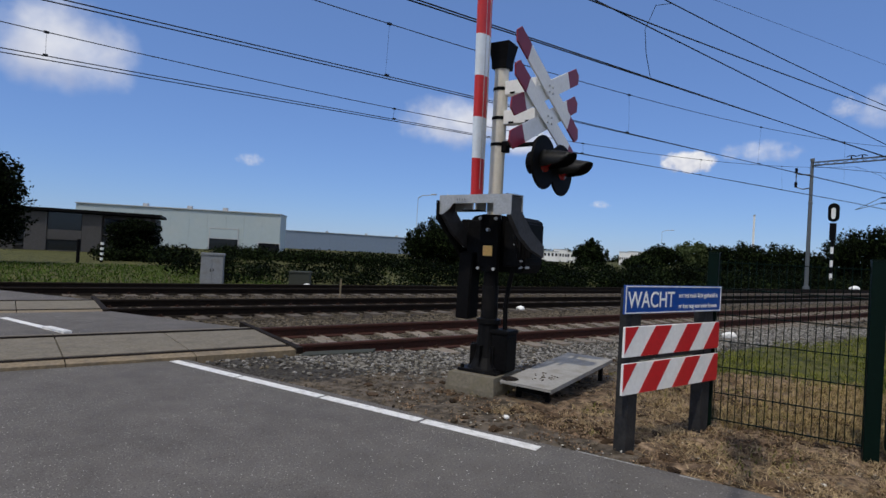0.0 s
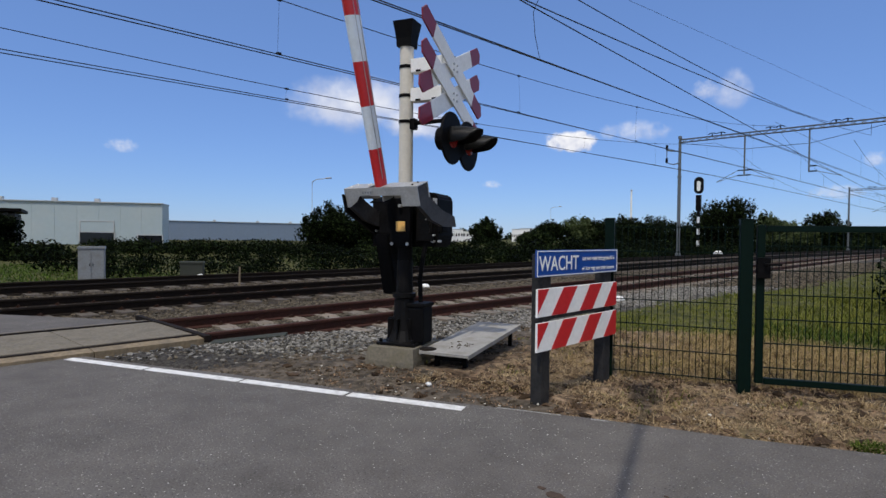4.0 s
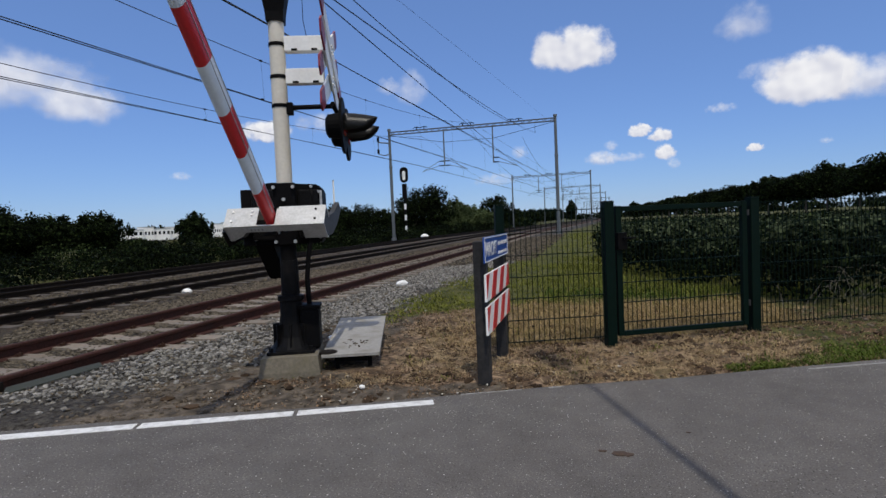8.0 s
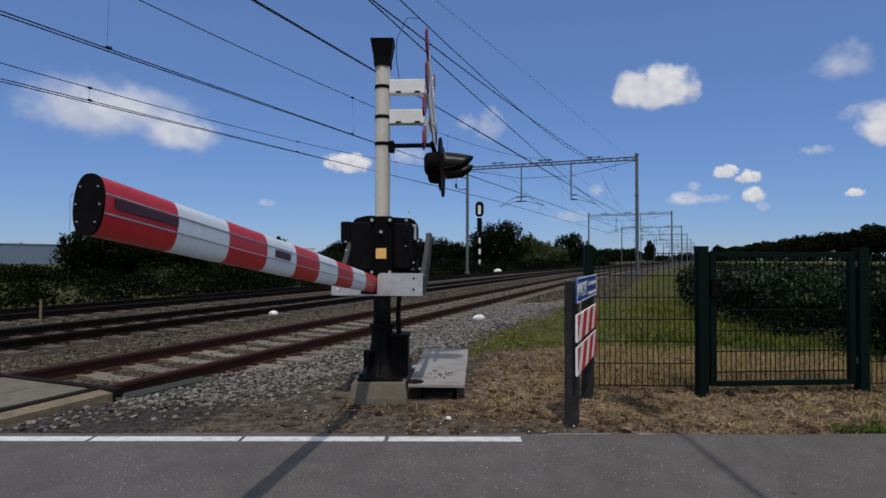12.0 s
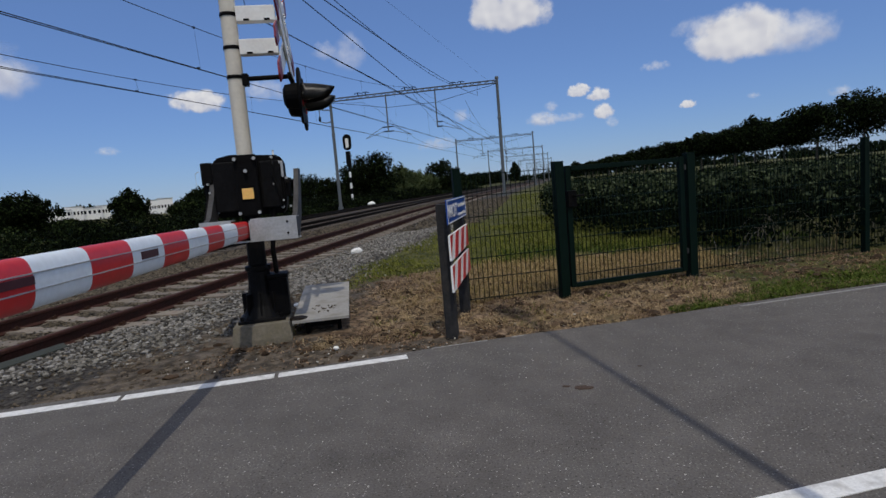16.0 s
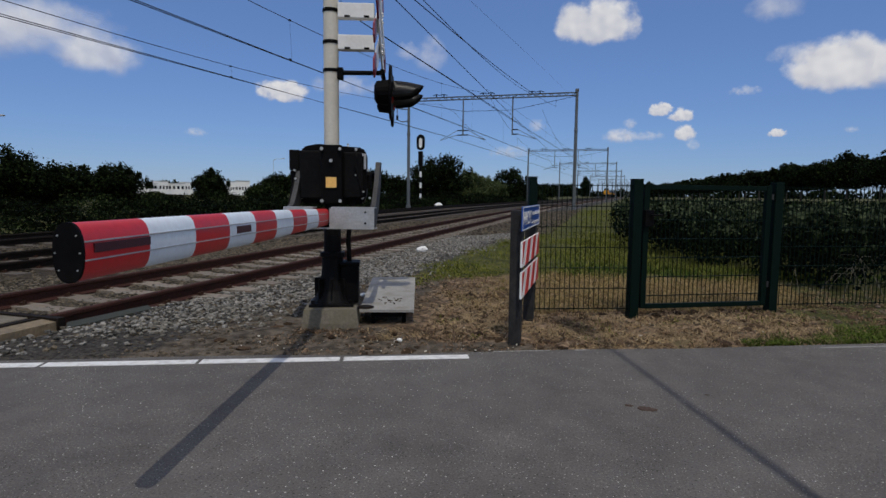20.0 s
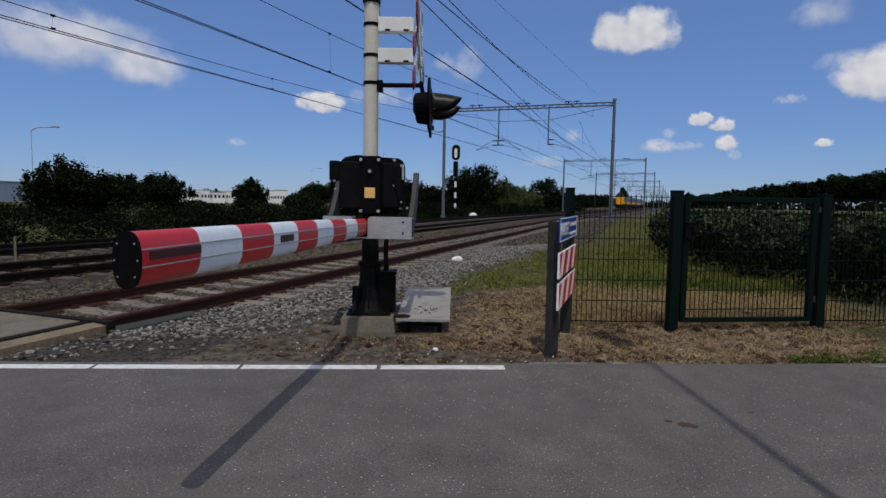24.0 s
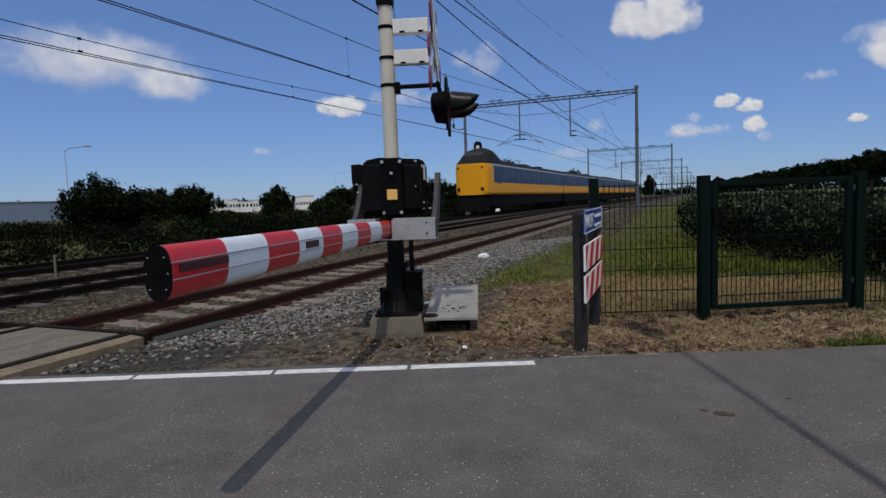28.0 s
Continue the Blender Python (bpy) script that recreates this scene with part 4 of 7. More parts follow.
def text_mesh(body, size, m, material, parent, extrude=0.0008):
    cu = bpy.data.curves.new("lettering", "FONT")
    cu.body, cu.size, cu.extrude, cu.offset = body, size, extrude, size * 0.008
    ob = bpy.data.objects.new("lettering", cu)
    scene.collection.objects.link(ob)
    dg = bpy.context.evaluated_depsgraph_get()
    me = bpy.data.meshes.new_from_object(ob.evaluated_get(dg))
    bpy.data.objects.remove(ob)
    bpy.data.curves.remove(cu)
    me.transform(m)
    me.materials.clear()
    me.materials.append(material)
    o = new("lettering", me)
    o.parent = parent
    return o


def build_wacht():
    base = thing("wait_sign", pose(4.465, 0.018, 0), "blue warning board over red and white striped boards on posts", "warning sign")
    for y, h in ((0.19, 1.12), (1.17, 1.10)):
        bm = bmesh.new()
        box(bm, -0.055, y, h / 2 - 0.1, 0.10, 0.115, h + 0.2, bev=0.008)
        part("post", bm, M_POST, base, "dark grey wooden post")
    bm = bmesh.new()
    box(bm, 0.005, 0.665, 1.052, 0.012, 1.29, 0.20, bev=0.004)
    board = part("blue_board", bm, M_BLUE, base, "blue enamel board with white border")
    bm = bmesh.new()
    for z in (1.052 + 0.092, 1.052 - 0.092):
        box(bm, 0.0125, 0.665, z, 0.003, 1.27, 0.007)
    for y in (0.034, 1.296):
        box(bm, 0.0125, y, 1.052, 0.003, 0.007, 0.18)
    part("border", bm, M_WHITE, board)
    # lettering reads along +y on the face towards +x
    face = Matrix(((0, 0, 1, 0.013), (1, 0, 0, 0.055), (0, 1, 0, 0.998), (0, 0, 0, 1)))
    text_mesh("WACHT", 0.160, face @ Matrix.Diagonal((0.95, 1, 1, 1)), M_WHITE, board)
    for dz, words in ((0.066, "tot het rode licht gedoofd is"), (-0.014, "er kan nog een trein komen")):
        text_mesh(words, 0.050, Matrix.Translation((0, 0.63, dz)) @ face @ Matrix.Diagonal((0.98, 1, 1, 1)), M_WHITE, board)
    for z0, z1 in ((0.655, 0.865), (0.395, 0.612)):
        bm = bmesh.new()
        box(bm, 0.004, 0.668, (z0 + z1) / 2, 0.018, 1.254, z1 - z0, bev=0.002)
        b = part("striped_board", bm, M_WHITE, base, "white board with slanting red bars")
        h = z1 - z0 - 0.004
        step, lean = 1.254 / 6, 0.17
        for i in range(-2, 7):
            if i % 2 == 0:
                continue
            lo, hi = 0.043 + step * i - 0.02, 0.043 + step * (i + 1) - 0.02
            poly = [(lo - 0.0, z0 + 0.002), (hi, z0 + 0.002), (hi + lean, z1 - 0.002), (lo + lean, z1 - 0.002)]
            poly = clip_poly(poly, 0.044, 1.292)
            if len(poly) < 3:
                continue
            bm = bmesh.new()
            prism(bm, poly, 0.0135, 0.016, "x")
            part("red_bar", bm, M_RED, b)
    bm = bmesh.new()
    box(bm, -0.03, 0.7, 0.635, 0.03, 0.9, 0.03)
    part("rail_batten", bm, M_POST, base)


def clip_poly(poly, a, b):
    """Keeps the stretch of an outline between first coordinates a and b."""
    for lim, sign in ((a, 1), (b, -1)):
        out = []
        for p, q in zip(poly, poly[1:] + poly[:1]):
            pin, qin = sign * (p[0] - lim) >= 0, sign * (q[0] - lim) >= 0
            if pin:
                out.append(p)
            if pin != qin:
                t = (lim - p[0]) / (q[0] - p[0])
                out.append((lim, p[1] + t * (q[1] - p[1])))
        poly = out
        if len(poly) < 3:
            return []
    return poly


# ---- fence ----
def fence_panel(a, b, h=1.36, low=0.05, z0=0.0, name="mesh_fence_panel"):
    a, b = Vector((*a, 0)), Vector((*b, 0))
    d = b - a
    turn = math.degrees(math.atan2(d.y, d.x))
    base = thing(name, pose(a.x, a.y, z0, 0, 0, turn), "dark green welded double bar mesh fence panel", "fence", "fence panels")
    L = d.length
    bm = bmesh.new()
    box(bm, 0, 0, (low + h) / 2, 0.006, 0.006, h - low)
    wire = mesh_of("upright_wire", bm, M_GREENP)
    n = int(L / 0.05)
    for i in range(1, n):
        piece("upright_wire", wire, base, pose(L * i / n, 0, 0))
    k = 7
    for i in range(k):
        z = low + 0.02 + (h - low - 0.04) * i / (k - 1)
        bm = bmesh.new()
        for s in (-1, 1):
            box(bm, L / 2, s * 0.006, z, L, 0.006, 0.007)
        part("cross_wire", bm, M_GREENP, base)
    return base


def fence_post(x, y, h, w=0.07, turn=ROAD_TURN, label="dark green square steel fence post"):
    base = thing("fence_post", pose(x, y, 0, 0, 0, turn), label, "fence post", "fence posts")
    bm = bmesh.new()
    box(bm, 0, 0, h / 2 - 0.15, w, w, h + 0.3, bev=0.004)
    part("tube", bm, M_GREENP, base)
    bm = bmesh.new()
    box(bm, 0, 0, h + 0.006, w + 0.006, w + 0.006, 0.012, bev=0.003)
    part("cap", bm, M_GREENP, base)
    return base


FENCE = [(4.40, 1.33), (5.43, 1.695), (6.915, 2.402), (9.25, 3.42), (11.6, 4.4), (14.0, 5.4), (16.4, 6.4), (18.8, 7.4), (21.2, 8.4)]


def build_fence():
    fence_post(*FENCE[0], 1.42, 0.08)
    fence_post(*FENCE[1], 1.41, 0.098, 24, "stout dark green gate post")
    fence_post(*FENCE[2], 1.40, 0.098, 24, "stout dark green gate post")
    for p in FENCE[3:]:
        fence_post(*p, 1.42, 0.07)
    fence_panel(FENCE[0], FENCE[1], 1.37)
    for a, b in zip(FENCE[2:], FENCE[3:]):
        fence_panel(a, b, 1.37)
    # gate leaf
    a, b = Vector(FENCE[1]), Vector(FENCE[2])
    d = (b - a).normalized()
    p = a + d * 0.075
    L = (b - a).length - 0.15
    base = thing("mesh_gate", pose(p.x, p.y, 0, 0, 0, math.degrees(math.atan2(d.y, d.x))), "closed dark green steel mesh gate with lock", "gate")
    for x in (0.035, L - 0.035):
        bm = bmesh.new()
        box(bm, x, 0, 0.72, 0.06, 0.05, 1.30, bev=0.004)
        part("stile", bm, M_GREENP, base)
    for z in (0.09, 1.34):
        bm = bmesh.new()
        box(bm, L / 2, 0, z, L - 0.14, 0.05, 0.05, bev=0.004)
        part("rail", bm, M_GREENP, base)
    bm = bmesh.new()
    box(bm, 0, 0, 0.715, 0.006, 0.006, 1.2)
    wire = mesh_of("upright_wire", bm, M_GREENP)
    n = int((L - 0.14) / 0.05)
    for i in range(1, n):
        piece("upright_wire", wire, base, pose(0.07 + (L - 0.14) * i / n, 0, 0))
    for i in range(6):
        bm = bmesh.new()
        box(bm, L / 2, 0.006, 0.2 + 0.2 * i, L - 0.14, 0.008, 0.008)
        box(bm, L / 2, -0.006, 0.2 + 0.2 * i, L - 0.14, 0.008, 0.008)
        part("cross_wire", bm, M_GREENP, base)
    bm = bmesh.new()
    box(bm, 0.05, -0.03, 1.02, 0.10, 0.07, 0.17, bev=0.006)
    part("lock_case", bm, M_BLACK, base)
    bm = bmesh.new()
    rod(bm, (0.06, -0.05, 1.05), (0.06, -0.10, 1.05), 0.01)
    rod(bm, (0.06, -0.10, 1.05), (0.17, -0.10, 1.05), 0.01)
    part("handle", bm, M_BLACK, base)
    for z in (0.3, 1.25):
        bm = bmesh.new()
        rod(bm, (L + 0.015, -0.01, z - 0.03), (L + 0.015, -0.01, z + 0.03), 0.014)
        part("hinge", bm, M_SIDEARM, base)


build_post()
build_cross()
build_lamps()
BOOM = build_boom()
build_cover_plate()
build_wacht()
build_fence()


# ---- overhead line ----
PORTALS = [-31.0, 46.8, 110.5, 160, 212, 272, 334, 396, 458, 520, 582]
BEAM_Z = 9.64


def build_portal(y):
    base = thing("catenary_portal", pose(float(bend(y)), y, 0, 0, 0, bend_turn(y) if y > 50 else 0), "grey steel portal carrying overhead wires across the tracks", "catenary portal", "portals")
    for x, dy in ((2.72, 0.0), (-12.42, 0.35)):
        bm = bmesh.new()
        lathe(bm, [(0.24, -0.2), (0.24, 0.1), (0.15, 0.12), (0.14, 6.6), (0.17, 6.62), (0.17, 6.75), (0.13, 6.8), (0.12, BEAM_Z + 0.35), (0.17, BEAM_Z + 0.36), (0.15, BEAM_Z + 0.55)], 12, Matrix.Translation((x, dy, 0)))
        part("mast", bm, M_STEEL, base)
    if y == PORTALS[1]:
        bm = bmesh.new()
        tube(bm, [(-12.42, 0.35, 8.9), (-13.2, 0.35, 9.0), (-13.55, 0.35, 9.1)], 0.06, 6)
        bracket = part("line_bracket", bm, M_STEEL, base)
        bm = bmesh.new()
        tube(bm, [(-12.42, 0.35, 7.9), (-13.0, 0.35, 7.8), (-13.55, 0.35, 8.0), (-13.55, 0.36, 9.1)], 0.05, 6)
        part("strut", bm, M_STEEL, bracket)
        for z in (9.12, 8.0):
            bm = bmesh.new()
            rod(bm, (-13.55, 0.35, z), (-13.55, 0.35, z + 0.4), 0.11, seg=8)
            part("insulator", bm, M_BLACK, bracket)
    bm = bmesh.new()
    for dy in (-0.12, 0.12):
        for dz in (0.0, 0.25):
            rod(bm, (2.72, dy, BEAM_Z + dz), (-12.42, dy + 0.35, BEAM_Z + dz), 0.035, seg=6)
    n = 24
    for i in range(n):
        a, b = 2.72 - 15.14 * i / n, 2.72 - 15.14 * (i + 1) / n
        ya, yb = 0.35 * i / n, 0.35 * (i + 1) / n
        rod(bm, (a, ya - 0.12, BEAM_Z), (b, yb - 0.12, BEAM_Z + 0.25), 0.018, seg=5)
        rod(bm, (a, ya + 0.12, BEAM_Z + 0.25), (b, yb + 0.12, BEAM_Z), 0.018, seg=5)
    part("truss_beam", bm, M_STEEL, base)
    bm = bmesh.new()
    rod(bm, (2.72, 0, BEAM_Z - 0.05), (-2.7, 0.1, BEAM_Z - 1.05), 0.02, seg=5)
    rod(bm, (-2.7, 0.1, BEAM_Z - 1.05), (-7.2, 0.2, BEAM_Z - 1.05), 0.02, seg=5)
    rod(bm, (-7.2, 0.2, BEAM_Z - 1.05), (-12.42, 0.35, BEAM_Z - 0.05), 0.02, seg=5)
    part("tie_wire", bm, M_WIRE, base)
    for x, sides in ((-2.75, (1,)), (-7.2, (1, -1))):
        bm = bmesh.new()
        box(bm, x, 0.1, BEAM_Z - 1.55, 0.10, 0.10, 3.3)
        arm = part("drop_arm", bm, M_STEEL, base)
        for s in sides:
            for z in (BEAM_Z - 2.75, BEAM_Z - 3.15):
                bm = bmesh.new()
                rod(bm, (x, 0.1, z), (x + s * 0.5, 0.1, z), 0.05, seg=8)
                part("insulator", bm, M_BLACK, arm)
            bm = bmesh.new()
            rod(bm, (x + s * 0.5, 0.1, BEAM_Z - 2.75), (x + s * 2.1, 0.1, BEAM_Z - 3.6), 0.022, seg=6)
            rod(bm, (x + s * 0.5, 0.1, BEAM_Z - 3.15), (x + s * 2.1, 0.1, BEAM_Z - 3.6), 0.022, seg=6)
            part("steady_arm", bm, M_STEEL, arm)
    for cx in TRACKS:
        bm = bmesh.new()
        for s in (-0.35, 0.35):
            rod(bm, (cx + s, 0.1, BEAM_Z + 0.25), (cx + s, 0.1, BEAM_Z + 0.44), 0.05, seg=8)
        for s in (-0.35, 0.35):
            rod(bm, (cx + s - 0.32, 0.1, BEAM_Z + 0.40), (cx + s - 0.12, 0.1, BEAM_Z + 0.48), 0.035, seg=6)
            rod(bm, (cx + s - 0.12, 0.1, BEAM_Z + 0.48), (cx + s + 0.12, 0.1, BEAM_Z + 0.48), 0.035, seg=6)
            rod(bm, (cx + s + 0.12, 0.1, BEAM_Z + 0.48), (cx + s + 0.32, 0.1, BEAM_Z + 0.40), 0.035, seg=6)
        part("wire_insulator", bm, M_BLACK, base)


# each track's wires near the road: messenger's lowest point (along, height, curve), contact height at y = 0 and its rise
LINES = {0: ((0.5, 6.62, 0.00165), 5.22, 0.0265), 1: ((0.5, 6.62, 0.00165), 5.33, 0.0225), 2: ((0.5, 5.82, 0.0016), 5.38, 0.0255)}


def build_wires():
    """Messenger cables over the portals, contact wires below and droppers between."""
    for n, cx in enumerate(TRACKS):
        base = thing("overhead_line", pose(cx, 0, 0), "dark overhead contact wires hung from messenger cables", "overhead wire", "overhead lines")
        (low_y, low_z, curve), c0, rise = LINES[n]
        def hung(y):
            if y <= PORTALS[1]:
                return low_z + curve * (y - low_y) ** 2
            for a, b in zip(PORTALS[1:], PORTALS[2:]):
                if a <= y <= b:
                    t = (y - a) / (b - a)
                    return BEAM_Z + 0.5 - 3.3 * 4 * t * (1 - t)
            return BEAM_Z + 0.5
        def contact(y):
            return min(6.55, c0 - 12.0 * rise + rise * abs(y + 12.0))
        ys = ([] if n == 0 else list(np.linspace(PORTALS[0], PORTALS[1], 40))) + [y for a, b in zip(PORTALS[1:6], PORTALS[2:7]) for y in np.linspace(a, b, 14)[1:]]
        bm = bmesh.new()
        tube(bm, [(float(bend(y)), y, hung(y)) for y in ys], 0.012)
        part("messenger_cable", bm, M_WIRE, base)
        if n == 0:
            # feeders: (x, its drift along y), (height, slope, curve), in the world's own axes
            for name, (fx, fk), (fa, fb, fc), far in (("raised_contact_wire", (0.294, -0.00975), (5.889, -0.01055, 0.00014), 60), ("feeder_cable", (0.613, 0.009), (5.353, 0.0404, 0.00069), 46.8),
                                                      ("feeder_cable", (-0.015, -0.01375), (6.674, 0.00304, 0.00131), 46.8), ("feeder_cable", (0.938, 0.0300), (5.649, 0.0888, -0.00010), 46.8)):
                bm = bmesh.new()
                tube(bm, [(fx + fk * y - cx, y, fa + fb * y + fc * y * y) for y in np.linspace(-31, far, 24)] + ([(0.3, 80, 6.0), (float(bend(110.5)), 110.5, 6.2)] if far == 60 else [(fx + fk * far - cx, far + 0.1, BEAM_Z + 0.05)]), 0.013 if far == 60 or fk < 0.02 else 0.004)
                part(name, bm, M_WIRE, base)
            # jumper that hangs from the feeder down to the contact wire
            bm = bmesh.new()
            tube(bm, [(0.66, 7.6, 6.77), (0.45, 7.3, 6.7), (0.15, 7.4, 6.3), (0.0, 7.7, 5.9), (0.0, 7.9, 5.43)], 0.008)
            part("jumper_cable", bm, M_WIRE, base)
        if n == 1:
            bm = bmesh.new()
            tube(bm, [(float(bend(y)), y, BEAM_Z + 0.8) for y in PORTALS[1:7]], 0.012)
            part("feeder_cable", bm, M_WIRE, base)
        for off in (-0.06, 0.06):
            bm = bmesh.new()
            ys = [PORTALS[0], -12, 0, 8, 18, 30] + PORTALS[1:7]
            tube(bm, [(off + float(bend(y)), y, contact(y) - (0.11 * max(0.0, 1 - y / 32.0) if off > 0 else 0)) for y in ys], 0.013)
            part("contact_wire", bm, M_WIRE, base)
        for i in range(9):
            y = -18 + 9.4 * i + 2.9 * n
            if y > 44 or n == 0:
                break
            bm = bmesh.new()
            rod(bm, (0, y, hung(y)), (0.06 if i % 2 else -0.06, y, contact(y)), 0.0035, seg=4)
            part("dropper", bm, M_WIRE, base)
            for z in (hung(y), contact(y)):
                bm = bmesh.new()
                box(bm, 0, y, z, 0.06, 0.10, 0.05)
                part("wire_clamp", bm, M_WIRE, base)
        for i in range(1, 8):
            y = PORTALS[1] + (PORTALS[2] - PORTALS[1]) * i / 8
            bm = bmesh.new()
            rod(bm, (float(bend(y)), y, hung(y)), (float(bend(y)), y, contact(y)), 0.006, seg=4)
            part("dropper", bm, M_WIRE, base)


for y in PORTALS:
    build_portal(y)
build_wires()


# ---- lineside signal, cabinet, markers ----
def build_signal():
    base = thing("railway_signal", pose(-15.7, 61.5, -0.1), "black and white banded railway signal with oval head", "railway signal")
    for i in range(7):
        bm = bmesh.new()
        rod(bm, (0, 0, 0.9 * i * 0.72), (0, 0, 0.9 * (i + 1) * 0.72), 0.13, seg=10)
        part("mast_band", bm, M_WHITE if i % 2 else M_BLACK, base)
    bm = bmesh.new()
    pts = [(0.50 * math.cos(a), 7.3 + (0.42 if math.sin(a) >= 0 else -0.42) + 0.50 * math.sin(a)) for a in (2 * math.pi * i / 24 for i in range(24))]
    prism(bm, pts, -0.06, 0.06, "y")
    part("signal_head", bm, M_BLACK, base)
    bm = bmesh.new()
    box(bm, 0.0, 0, 5.4, 0.5, 0.4, 1.7, bev=0.05)
    part("lamp_case", bm, M_BLACK, base)
    bm = bmesh.new()
    pts = [(0.19 * math.cos(a), 7.22 + (0.36 if math.sin(a) >= 0 else -0.36) + 0.19 * math.sin(a)) for a in (2 * math.pi * i / 24 for i in range(24))]
    prism(bm, pts, -0.08, -0.062, "y")
    part("signal_face", bm, M_WHITE, base, "pale inner face")


def build_cabinet():
    base = thing("relay_cabinet", pose(-13.2, 2.22, -0.33, 0, 0, 70) @ Matrix.Diagonal((0.82, 0.82, 0.82, 1)), "grey steel lineside cabinet with a stain", "cabinet")
    bm = bmesh.new()
    box(bm, 0, 0, 0.08, 0.80, 0.5, 0.16, bev=0.01)
    part("plinth", bm, M_CONC, base)
    bm = bmesh.new()
    box(bm, 0, 0, 0.75, 0.86, 0.52, 1.2, bev=0.015)
    part("body", bm, M_CABINET, base)
    for x in (-0.205, 0.205):
        bm = bmesh.new()
        box(bm, x, -0.268, 0.74, 0.39, 0.02, 1.08, bev=0.004)
        d = part("door", bm, M_CABINET, base)
        bm = bmesh.new()
        box(bm, x * 0.25, -0.285, 0.75, 0.025, 0.02, 0.12)
        part("handle", bm, M_BLACK, d)
    bm = bmesh.new()
    prism(bm, [(-0.47, 1.35), (0.47, 1.35), (0.43, 1.43), (-0.43, 1.43)], -0.30, 0.30, "y")
    part("roof", bm, M_CABINET, base)


build_signal()
build_cabinet()


# ---- loose cover: stones, straw, grass ----


def stones(name, spots, sizes, label, rng, flat=0.65, material=None, category="ballast"):
    """Angular stones, each its own island, in one mesh."""
    bm = bmesh.new()
    bmesh.ops.create_icosphere(bm, subdivisions=1, radius=1.0)
    bm.verts.ensure_lookup_table()
    v0 = np.array([v.co[:] for v in bm.verts])
    f0 = np.array([[v.index for v in f.verts] for f in bm.faces])
    bm.free()
    n, k = len(spots), len(v0)
    jag = 1 + rng.normal(0, 0.22, (n, k, 1))
    v = v0[None] * jag * (sizes[:, None, None] * rng.uniform(0.65, 1.25, (n, 1, 3)))
    v[:, :, 2] *= flat
    a = rng.uniform(0, 2 * np.pi, n)
    c, s = np.cos(a)[:, None], np.sin(a)[:, None]
    x, y = v[:, :, 0] * c - v[:, :, 1] * s, v[:, :, 0] * s + v[:, :, 1] * c
    v = np.stack([x + spots[:, :1], y + spots[:, 1:2], v[:, :, 2] + spots[:, 2:3]], -1).reshape(-1, 3)
    f = (f0[None] + (np.arange(n) * k)[:, None, None]).reshape(-1, 3)
    ob = sheet(name, v.tolist(), f.tolist(), material or M_STONE)
    return tagged(ob, label, category, kind="stuff")


def scatter(rng, n, x0, x1, y0, y1):
    return np.stack([rng.uniform(x0, x1, n), rng.uniform(y0, y1, n)], -1)


